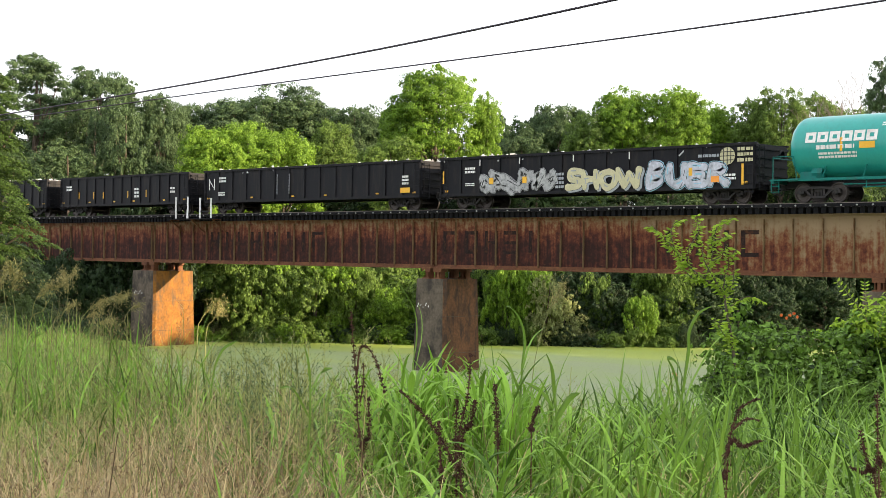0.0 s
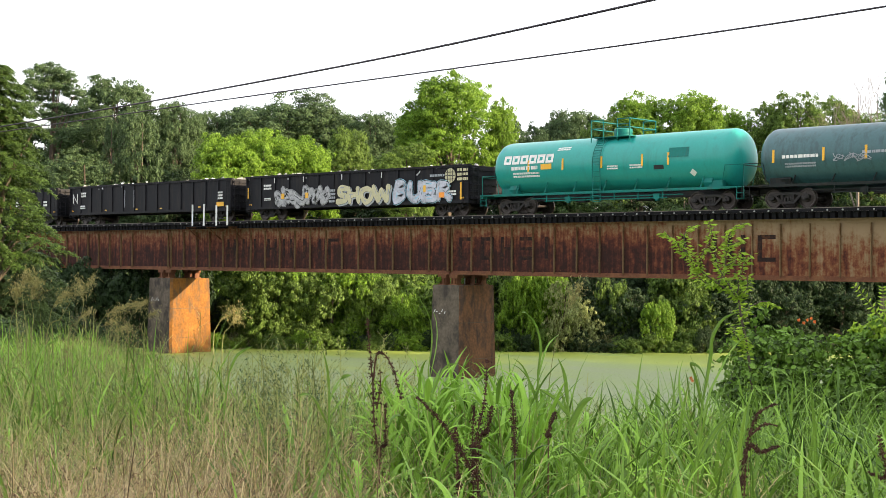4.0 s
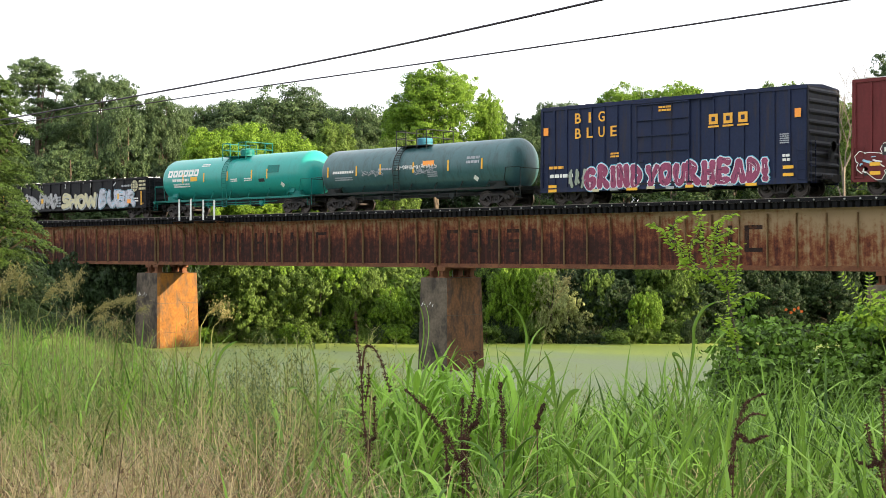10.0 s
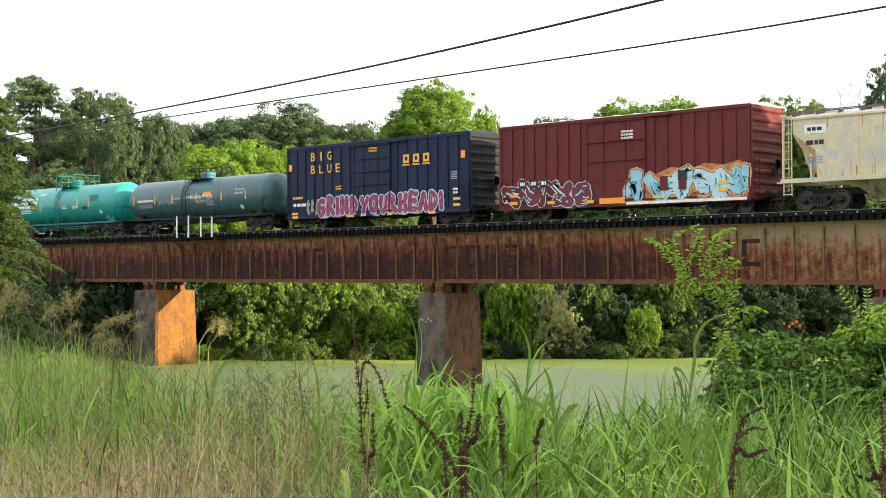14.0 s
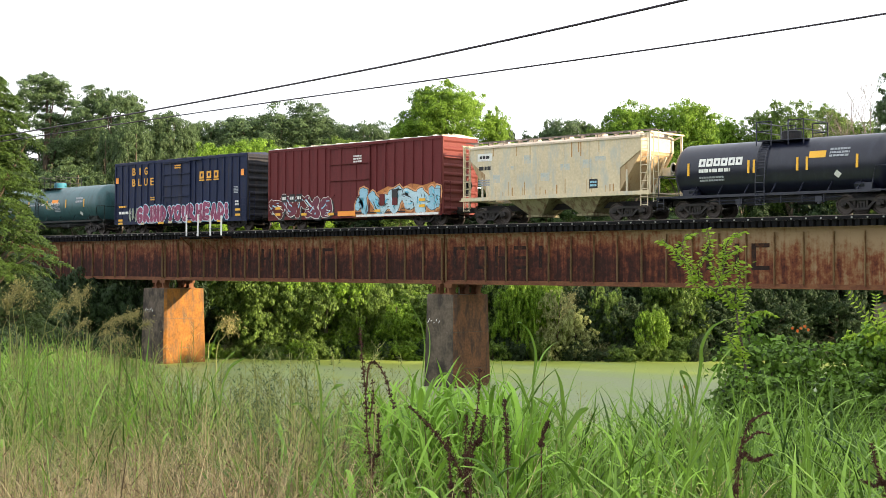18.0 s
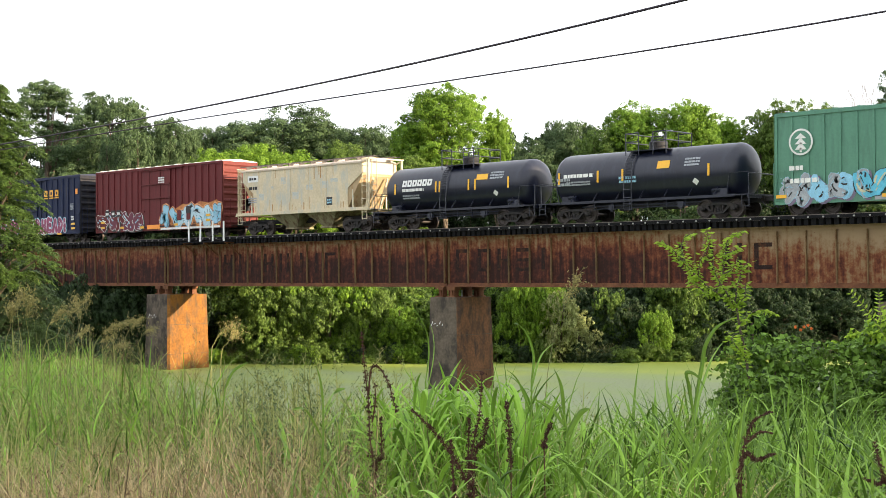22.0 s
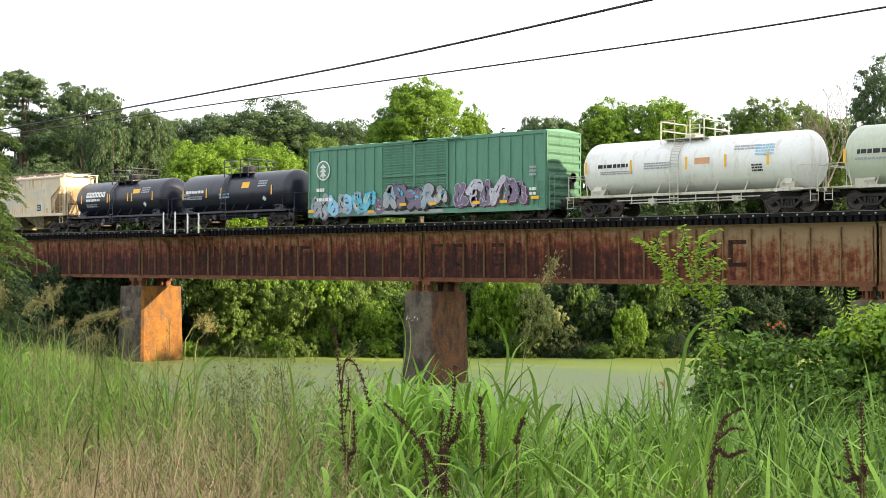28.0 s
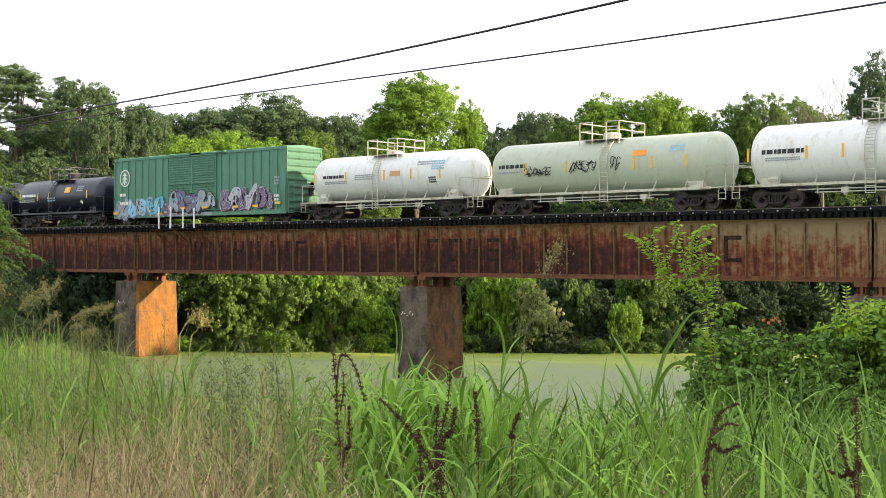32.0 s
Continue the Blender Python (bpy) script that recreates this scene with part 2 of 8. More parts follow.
def part(name, shape, mat, parent, label="", m=None, smooth=False):
    """One mesh object under a thing or a part."""
    me = shape if isinstance(shape, bpy.types.Mesh) else shape.mesh(name, mat, smooth)
    ob = new(name, me)
    ob.parent = parent
    if m is not None:
        ob.matrix_basis = m
    return tagged(ob, label)


def thing(name, m, label, category, group="", kind=""):
    ob = new(name)
    ob.empty_display_size = 0.2
    ob.matrix_basis = m
    return tagged(ob, label, category, group, kind)


def solid(name, shape, mat, label, category, group="", kind="", m=None, smooth=False):
    """A thing of one mesh."""
    ob = new(name, shape.mesh(name, mat, smooth))
    if m is not None:
        ob.matrix_basis = m
    return tagged(ob, label, category, group, kind)


def lettering(text, size, offset=0.0, shear=0.0, spacing=1.0, extrude=0.004):
    """A mesh of a line of text in the built-in font, standing in the xz plane and facing -y; origin at its lower left."""
    cu = bpy.data.curves.new("text", "FONT")
    cu.body, cu.size, cu.offset, cu.shear, cu.space_character, cu.extrude = text, size, offset, shear, spacing, extrude
    cu.resolution_u = 3
    ob = new("text", cu)
    me = bpy.data.meshes.new_from_object(ob.evaluated_get(bpy.context.evaluated_depsgraph_get()))
    bpy.data.objects.remove(ob)
    bpy.data.curves.remove(cu)
    me.transform(pose(0, 0, 0, 90, 0, 0))
    me.materials.clear()
    return me


# ---- the lie of the land: a runs ahead of the eye, b to its right ----
CA, SA = math.cos(radians(43.4)), math.sin(radians(43.4))


def spot(a, b):
    return -SA * a + CA * b, CA * a + SA * b


def ahead(x, y):
    return -SA * x + CA * y, CA * x + SA * y


def step(e0, e1, v):
    k = min(max((v - e0) / (e1 - e0), 0.0), 1.0)
    return k * k * (3 - 2 * k)


def ground_z(x, y):
    a, b = ahead(x, y)
    left = 5.2 - 0.054 * max(a - 5, 0)
    right = 5.2 - 6.4 * step(7.5, 40, a)
    k = step(-0.17, -0.27, b / max(a, 4.0)) if a > 4 else 0.0
    near = right * (1 - k) + left * k
    far = -1.2 + 4.8 * step(100, 122, a)
    near = max(near, far) if a > 60 else near
    hump = 0.10 * noise.noise((x * 0.25, y * 0.25, 0.0)) + 0.25 * noise.noise((x * 0.06, y * 0.06, 3.0))
    return near + hump * (1 if a > 3 else 0.4)


RAIL_Z = 9.39
TRACK_Y = 59.34
WEB_Y = 58.24
JOINTS = [-111.4, -83.47, -55.54, -27.61, 0.32, 28.25]

# ground, one sheet to the horizon
gs = Shape()
xs = sorted(set([-3000, -1500, -700, -400, -300, -250, -220] + [-200 + 4 * i for i in range(26)] + [-98 + 2 * i for i in range(45)]
                + [-8 + 1 * i for i in range(22)] + [16 + 6 * i for i in range(30)] + [220, 300, 500, 1000, 3000]))
ys = sorted(set([-3000, -1000, -300, -100, -50, -20] + [-8 + i for i in range(26)] + [18 + 2 * i for i in range(66)]
                + [152 + 6 * i for i in range(16)] + [260, 320, 500, 1000, 3000]))
for y in ys:
    for x in xs:
        gs.v.append(Vector((x, y, ground_z(x, y) if max(abs(x), abs(y)) < 320 else 3.6)))
nx = len(xs)
for j in range(len(ys) - 1):
    for i in range(nx - 1):
        gs.f.append((j * nx + i, j * nx + i + 1, (j + 1) * nx + i + 1, (j + 1) * nx + i))
ground = solid("ground", gs, EARTH, "earth bank overgrown with grass and weeds", "ground", kind="structure", smooth=True)


def duckweed():
    m, n, l, b = nodes_of("duckweed-covered water")
    tc = n.new("ShaderNodeTexCoord")
    mp = n.new("ShaderNodeMapping")
    mp.inputs["Rotation"].default_value = (0, 0, radians(43.4))
    mp.inputs["Scale"].default_value = (0.35, 1.4, 1)
    l.new(tc.outputs["Object"], mp.inputs["Vector"])
    a = n.new("ShaderNodeTexNoise")
    a.inputs["Scale"].default_value, a.inputs["Detail"].default_value = 0.16, 6
    l.new(mp.outputs["Vector"], a.inputs["Vector"])
    f = n.new("ShaderNodeTexNoise")
    f.inputs["Scale"].default_value, f.inputs["Detail"].default_value = 5, 5
    l.new(tc.outputs["Object"], f.inputs["Vector"])
    rp = n.new("ShaderNodeValToRGB")
    e = rp.color_ramp.elements
    e[0].position, e[0].color = 0.36, (0.230, 0.272, 0.118, 1)
    e[1].position, e[1].color = 0.66, (0.262, 0.315, 0.044, 1)
    md = e.new(0.50)
    md.color = (0.225, 0.285, 0.085, 1)
    # far band yellower for sun, nearer water greyer for reflected sky, put into colour
    vm = n.new("ShaderNodeVectorMath")
    vm.operation = "DOT_PRODUCT"
    vm.inputs[1].default_value = (-math.sin(radians(43.4)), math.cos(radians(43.4)), 0)
    l.new(tc.outputs["Object"], vm.inputs[0])
    dr = n.new("ShaderNodeMapRange")
    dr.inputs["From Min"].default_value, dr.inputs["From Max"].default_value = 80.0, 106.0
    dr.inputs["To Min"].default_value, dr.inputs["To Max"].default_value = -0.14, 0.24
    l.new(vm.outputs["Value"], dr.inputs["Value"])
    sm = n.new("ShaderNodeMath")
    sm.operation = "ADD"
    l.new(a.outputs["Fac"], sm.inputs[0])
    l.new(dr.outputs["Result"], sm.inputs[1])
    l.new(sm.outputs[0], rp.inputs["Fac"])
    mx = n.new("ShaderNodeMixRGB")
    mx.blend_type = "OVERLAY"
    mx.inputs["Fac"].default_value = 0.35
    l.new(rp.outputs["Color"], mx.inputs["Color1"])
    l.new(f.outputs["Fac"], mx.inputs["Color2"])
    l.new(mx.outputs["Color"], b.inputs["Base Color"])
    b.inputs["Roughness"].default_value = 0.5
    b.inputs["Specular IOR Level"].default_value = 0.5
    bp = n.new("ShaderNodeBump")
    bp.inputs["Strength"].default_value, bp.inputs["Distance"].default_value = 0.2, 0.01
    l.new(f.outputs["Fac"], bp.inputs["Height"])
    l.new(bp.outputs["Normal"], b.inputs["Normal"])
    return m


ws = Shape()
for a, b in ((30, -60), (30, 160), (118, 160), (118, -60)):
    x, y = spot(a, b)
    ws.v.append(Vector((x, y, 0.0)))
ws.f.append((0, 1, 2, 3))
solid("water", ws, duckweed(), "still pond water covered with green duckweed", "water", kind="structure")

# ---- the bridge ----
WEB_Z0, WEB_H = 5.96, 2.9


def block_letter(s, x, kind, w=0.98, h=1.28, t=0.25, z=0.0):
    """A plain stencilled block: upright and level strokes."""
    def bar(x0, x1, z0, z1):
        s.box((x + (x0 + x1) / 2, -0.006, z + (z0 + z1) / 2), (x1 - x0, 0.006, z1 - z0))
    if "l" in kind:
        bar(0, t, 0, h)
    if "r" in kind:
        bar(w - t, w, 0, h)
    if "c" in kind:
        bar(w / 2 - t / 2, w / 2 + t / 2, 0, h)
    a = t if "l" in kind else 0
    b = w - t if "r" in kind else w
    if "t" in kind:
        bar(a, b if "c" not in kind else w, h - t * 0.8, h) if "c" not in kind else (bar(0, w / 2 - t / 2, h - t * 0.8, h), bar(w / 2 + t / 2, w, h - t * 0.8, h))
    if "m" in kind:
        bar(a, b, h * 0.42, h * 0.42 + t * 0.7)
    if "b" in kind:
        bar(a, b, 0, t * 0.8)
    if "s" in kind:
        bar(0, t, h * 0.5, h - t * 0.8)
        bar(w - t, w, t * 0.8, h * 0.42)
    if "d" in kind:
        m = pose(0, 0, 0, 0, 52, 0).to_3x3()
        s.box((x + w / 2, -0.006, z + h / 2), (h * 0.72, 0.006, t * 0.8), m)


stiff = Shape()
stiff.box((0, -0.065, 1.42), (0.018, 0.13, 2.52)).box((-0.045, -0.012, 1.42), (0.09, 0.018, 2.52))
STIFF = stiff.mesh("stiffener", STIFF_PAINT)
CROSS = Shape().beam((0, 0.04, 0.3), (0, 2.14, 2.6), 0.1, 0.1).beam((0, 0.04, 2.6), (0, 2.14, 0.3), 0.1, 0.1).mesh("cross_frame", RUST)
for k in range(5):
    x0, x1 = JOINTS[k] + 0.06, JOINTS[k + 1] - 0.06
    span = thing("girder_span", pose(0, WEB_Y, WEB_Z0), "deck plate girder span of rusted steel with flaking pale paint", "bridge span", "girder spans")
    s = Shape()
    s.box(((x0 + x1) / 2, 0.02, WEB_H / 2), (x1 - x0, 0.02, WEB_H - 0.1))
    part("web_plate", s, GIRDER, span)
    s = Shape()
    s.box(((x0 + x1) / 2, 0.02, WEB_H - 0.025), (x1 - x0, 0.42, 0.05)).box(((x0 + x1) / 2, -0.01, WEB_H - 0.13), (x1 - x0, 0.03, 0.16))
    part("top_flange", s, GIRDER, span)
    s = Shape()
    s.box(((x0 + x1) / 2, 0.02, 0.025), (x1 - x0, 0.46, 0.05)).box(((x0 + x1) / 2, -0.012, 0.14), (x1 - x0, 0.035, 0.18))
    part("bottom_flange", s, RUST, span, "bare rusted lower flange")
    n = 18
    for i in range(n + 1):
        if k == 0 and i in (16, 17):
            continue
        part("stiffener", STIFF, None, span, m=pose(x0 + 0.12 + i * (x1 - x0 - 0.24) / n, -0.0, 0.0))
    s = Shape()
    s.box(((x0 + x1) / 2, 2.16 + 0.02, WEB_H / 2), (x1 - x0, 0.02, WEB_H - 0.1))
    s.box(((x0 + x1) / 2, 2.18, WEB_H - 0.03), (x1 - x0, 0.44, 0.05)).box(((x0 + x1) / 2, 2.18, 0.03), (x1 - x0, 0.46, 0.05))
    part("far_girder", s, RUST, span)
    for i in range(8):
        part("cross_frame", CROSS, None, span, m=pose(x0 + 0.5 + i * (x1 - x0 - 1.0) / 7, 0, 0))
    if k == 1:
        for x, c in ((-76.75, "lrm"), (-75.45, "c"), (-73.83, "l"), (-72.4, "lrm"), (-70.8, "lr"), (-69.1, "c"), (-67.6, "c"), (-66.28, "lt")):
            s = Shape()
            block_letter(s, x, c, z=0.88)
            part("painted_block", s, STENCIL, span, "faded dark stencilled block")
    if k == 2:
        for x, c in ((-54.85, "lt"), (-53.13, "lrtb"), (-51.65, "lrm"), (-50.25, "tmb"), (-48.8, "c"), (-39.5, "l"), (-38.1, "c"), (-36.85, "lr"), (-35.2, "ltb")):
            s = Shape()
            block_letter(s, x, c, z=0.88)
            part("painted_block", s, STENCIL, span, "faded dark stencilled block")

# sleepers, guard timbers, rails
deck = thing("bridge_deck", pose(0, TRACK_Y, WEB_Z0 + WEB_H), "open deck of dark creosoted sleepers with guard timbers", "bridge deck")
for y in (-1.62, 1.62):
    part("guard_timber", Shape().box((-41.5, y, 0.385), (140.0, 0.2, 0.15)), CREOSOTE, deck)
s = Shape()
for i in range(int(140 / 0.76)):
    s.lathe([(-0.035, 0.045), (0.0, 0.045)], "y", 6, (-111.0 + i * 0.76, -1.722, 0.37))
tagged(part("timber_bolt", s, BOLT, deck, "pale washers and bolts along the guard timber"), kind="stuff")

for k in range(-2, 5):
    for y in (-0.7535, 0.7535):
        s = Shape()
        prof = [(-0.075, 0), (0.075, 0), (0.075, 0.018), (0.012, 0.04), (0.012, 0.15), (0.037, 0.165), (0.037, 0.198),
                (-0.037, 0.198), (-0.037, 0.165), (-0.012, 0.15), (-0.012, 0.04), (-0.075, 0.018)]
        s.prism(prof, -62.45, 62.45)
        solid("rail", s, RAIL_STEEL, "worn steel running rail spiked to the sleepers", "rail", "rails", "structure",
              pose(-187.5 + k * 125, TRACK_Y + y, RAIL_Z - 0.198, 0, 0, 90))

# concrete piers
def pier(x, label, rusty, wide=(1.2, 1.47)):
    p = thing("pier", pose(x, TRACK_Y, -1.2), label, "bridge pier", "bridge piers")
    top, zz = 6.56, [0.0, 2.3, 4.4, 6.572]
    for i in range(3):
        z0, z1 = zz[i] + 0.012, zz[i + 1] - 0.012
        def half(z):
            return wide[0] + (top - z) * 0.022, wide[1] + (top - z) * 0.022
        (a0, b0), (a1, b1) = half(z0), half(z1)
        c = 0.16
        s = Shape()
        ring = lambda a, b, z: [Vector(q) for q in ((-a + c, -b, z), (a - c, -b, z), (a, -b + c, z), (a, b - c, z), (a - c, b, z), (-a + c, b, z), (-a, b - c, z), (-a, -b + c, z))]
        s.add(ring(a0, b0, z0) + ring(a1, b1, z1), [tuple(reversed(range(8))), tuple(range(8, 16))] + [(j, (j + 1) % 8, 8 + (j + 1) % 8, 8 + j) for j in range(8)])
        me = s.mesh("concrete_lift", CONCRETE)
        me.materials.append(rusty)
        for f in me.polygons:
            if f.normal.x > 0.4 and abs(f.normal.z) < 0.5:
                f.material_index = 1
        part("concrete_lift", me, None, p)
    for i in range(2):
        part("joint", Shape().box((0, 0, zz[1 + i]), (2 * wide[0] + (top - zz[1 + i]) * 0.04, 2 * wide[1] - 0.04 + (top - zz[1 + i]) * 0.04, 0.024)), CONCRETE, p)
    s = Shape()
    for q in range(5):
        s.beam((-0.9 + 0.22 * q, -wide[1] - 0.10, 4.9 + 0.1 * (q % 2)), (-0.75 + 0.2 * q, -wide[1] - 0.10, 5.15 - 0.12 * (q % 3)), 0.012, 0.03)
    tagged(part("chalk_scrawl", s, WHITE_POST, p, "small white scrawl"), kind="stuff")
    for dx in (-0.45, 0.45):
        for dy in (-1.08, 1.08):
            s = Shape()
            s.box((dx, dy, 6.59), (0.6, 0.55, 0.08)).box((dx, dy, 6.80), (0.16, 0.4, 0.36)).box((dx, dy, 7.06), (0.62, 0.5, 0.2))
            for e in (-0.2, 0.2):
                s.box((dx + e, dy, 6.80), (0.03, 0.4, 0.36))
            part("bearing", s, RUST, p, "rusted steel bearing shoe")
    for q in ((0.1, -0.5, 0), (0.3, -0.2, 0)):
        part("anchor_bolt", Shape().lathe([(6.6, 0.035), (6.95, 0.035)], "z", 8, q), BOLT, p)
    return p


for i, x in enumerate(JOINTS):
    if 1 <= i <= 4:
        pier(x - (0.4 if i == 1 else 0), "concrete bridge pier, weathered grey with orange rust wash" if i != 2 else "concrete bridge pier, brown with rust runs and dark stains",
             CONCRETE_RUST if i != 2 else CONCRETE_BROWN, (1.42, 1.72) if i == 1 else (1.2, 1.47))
for x, sg in ((JOINTS[0], -1), (JOINTS[5], 1)):
    ab = thing("abutment", pose(x + sg * 1.2, TRACK_Y, 0), "grey concrete bridge abutment in the embankment", "abutment", kind="structure")
    part("abutment_wall", Shape().box((0, 0, 2.9), (2.6, 7, 6.1)).box((sg * 0.9, 0, 7.45), (0.7, 7, 3.1)), CONCRETE, ab)
    e = Shape()
    e.prism([(-9.0, -1.0), (-3.0, 2.85), (3.0, 2.85), (9.0, -1.0)], 0, 270)
    bank = solid("embankment", e, EARTH, "grassy railway embankment behind the abutment", "embankment", kind="structure",
                 m=pose(x + sg * 1.6, TRACK_Y, 6.2, 0, 0, 90 if sg < 0 else -90))
    e = Shape()
    e.prism([(-2.6, 0.0), (-1.7, 0.32), (1.7, 0.32), (2.6, 0.0)], 0, 270)
    solid("track_ballast", e, BALLAST, "grey crushed stone under the track", "ballast", kind="structure",
          m=pose(x + sg * 1.6, TRACK_Y, 8.86, 0, 0, 90 if sg < 0 else -90))

# white posts of the refuge beside the track
ref = thing("refuge_platform", pose(-77.5, 57.3, 9.0), "narrow plank refuge with four white posts beside the track", "platform")
part("plank_deck", Shape().box((0, 0.02, 0.0), (5.4, 0.6, 0.07)), CREOSOTE, ref)
for x in (-2.4, 0.0, 2.4):
    part("bracket", Shape().beam((x, 0.95, -0.9), (x, -0.2, -0.06), 0.07, 0.07).box((x, 0.36, -0.07), (0.07, 1.2, 0.07)), RUST, ref)
for x, y, h in ((-2.2, 0.12, 1.55), (-0.85, 0.12, 1.55), (0.98, -0.2, 1.42), (2.2, -0.2, 1.38)):
    part("post", Shape().box((x, y, h / 2), (0.13, 0.05, h)), WHITE_POST, ref, "flat white-painted post")
part("post", Shape().box((-0.98, 0.2, 0.75), (0.09, 0.05, 1.5), pose(0, 0, 0, 0, 5, 0).to_3x3()), WHITE_POST, ref, "flat white-painted post")
part("tie_bar", Shape().box((1.6, -0.2, 0.5), (1.3, 0.04, 0.06)), DARK_STEEL, ref)

# ---- the train ----
CARS = []       # each car and its place along the track at 13 s
WHEELSETS = []
PAINT = {}


def paint(name, col, rough=0.45, stain=(0.06, 0.04, 0.03), amt=0.4, lo=0.52, streak=2.5, var=0.14, **kw):
    if name not in PAINT:
        PAINT[name] = surface(name, col, rough, var=var, scale=0.5, fine=9, bump=0.06, stain=stain, stain_amt=amt, stain_lo=lo, streak=streak, **{"spec": 0.16, **kw})
    return PAINT[name]


WHITE_MARK = surface("white marking paint", (0.70, 0.70, 0.68), 0.6, var=0.2, fine=6, stain=(0.3, 0.3, 0.3), stain_amt=0.4)
YELLOW_MARK = surface("yellow reflective tape", (0.75, 0.40, 0.03), 0.4, var=0.1)
ORANGE_MARK = surface("orange placard", (0.85, 0.30, 0.04), 0.5, var=0.1)
BLACK_MARK = surface("black marking paint", (0.02, 0.02, 0.022), 0.6, var=0.2)
GREY_MARK = surface("grey spray paint", (0.30, 0.32, 0.35), 0.6, var=0.3, scale=2)
SILVER_MARK = surface("silver spray paint", (0.44, 0.45, 0.52), 0.5, var=0.35, scale=2, fine=7, stain=(0.12, 0.12, 0.15), stain_amt=0.7, stain_lo=0.54, stain_scale=2.5)
CHROME_MARK = surface("patchy chrome spray paint", (0.36, 0.36, 0.37), 0.5, var=0.4, scale=2.5, fine=8, stain=(0.10, 0.10, 0.11), stain_amt=0.8, stain_lo=0.52, stain_scale=3.5)
SAGE_MARK = surface("grey sage spray paint", (0.28, 0.32, 0.26), 0.6, var=0.25, scale=2)
PEACH_MARK = surface("peach spray paint", (0.62, 0.30, 0.14), 0.65, var=0.3, scale=2, fine=8)
CREAM_MARK = surface("cream spray paint", (0.50, 0.46, 0.29), 0.6, var=0.2, scale=2)
BLUE_MARK = surface("pale blue spray paint", (0.26, 0.47, 0.60), 0.6, var=0.25, scale=2)
PINK_MARK = surface("purple spray paint", (0.24, 0.042, 0.105), 0.55, var=0.35, scale=2)
LILAC_MARK = surface("white lilac spray paint", (0.52, 0.46, 0.57), 0.6, var=0.25, scale=2)
PALE_MARK = surface("off-white spray paint", (0.60, 0.57, 0.62), 0.6, var=0.25, scale=2)
PLUM_MARK = surface("dark plum spray paint", (0.10, 0.02, 0.06), 0.6, var=0.25, scale=2)
CYAN_MARK = surface("cyan spray paint", (0.10, 0.42, 0.58), 0.6, var=0.25, scale=2)

# one wheelset: two flanged wheels on an axle
def wheelset_mesh():
    s = Shape()
    for sg in (-1, 1):
        pr = [(0.69, 0.10), (0.69, 0.16), (0.73, 0.20), (0.73, 0.38), (0.685, 0.40), (0.685, 0.485), (0.715, 0.485), (0.725, 0.46), (0.82, 0.452), (0.82, 0.40), (0.78, 0.37), (0.78, 0.20), (0.84, 0.16), (0.84, 0.10)]
        s.lathe([(sg * a, r) for a, r in pr], "y", 24)
    s.lathe([(-1.0, 0.08), (1.0, 0.08)], "y", 10)
    for k in range(3):
        t = 2 * math.pi * k / 3
        for sg in (-1, 1):
            s.box((0.28 * math.cos(t), sg * 0.785, 0.28 * math.sin(t)), (0.07, 0.02, 0.07))
    return s.mesh("wheelset", WHEEL_STEEL, True)


def truck_mesh():
    s = Shape()
    for sg in (-1, 1):
        y0, y1 = (0.93, 1.07) if sg > 0 else (-1.07, -0.93)
        s.prism([(-1.12, 0.42), (-1.12, 0.58), (-0.95, 0.66), (-0.45, 0.74), (0.45, 0.74), (0.95, 0.66), (1.12, 0.58), (1.12, 0.42),
                 (0.72, 0.42), (0.72, 0.56), (0.42, 0.62), (-0.42, 0.62), (-0.72, 0.56), (-0.72, 0.42)], y0, y1)
        s.prism([(-0.72, 0.56), (-0.66, 0.50), (-0.34, 0.20), (0.34, 0.20), (0.66, 0.50), (0.72, 0.56), (0.60, 0.60), (0.28, 0.30), (-0.28, 0.30), (-0.60, 0.60)], y0, y1)
        for x in (-0.30, 0.30):
            s.box((x, sg * 1.0, 0.46), (0.09, 0.14, 0.34))
        for x in (-0.16, 0.0, 0.16):
            s.lathe([(0.30, 0.065), (0.50, 0.065)], "z", 8, (x, sg * 1.0, 0))
        for x in (-0.89, 0.89):
            s.lathe([(sg * 0.9, 0.12), (sg * 1.08, 0.12), (sg * 1.11, 0.08)], "y", 12, (x, 0, 0.457))
    s.box((0, 0, 0.60), (0.36, 1.98, 0.22)).lathe([(0.70, 0.2), (0.80, 0.2)], "z", 14)
    for x in (-0.42, 0.42):
        s.box((x, 0, 0.38), (0.08, 1.7, 0.12))
        for y in (-0.75, 0.75):
            s.box((x * 0.98, y, 0.46), (0.07, 0.09, 0.32))
    return s.mesh("truck", TRUCK_STEEL)


WHEELSET, TRUCK = wheelset_mesh(), truck_mesh()


def start_car(name, x, label, category):
    car = thing(name, pose(x, TRACK_Y, RAIL_Z), label, category, "train cars")
    CARS.append((car, x))
    return car


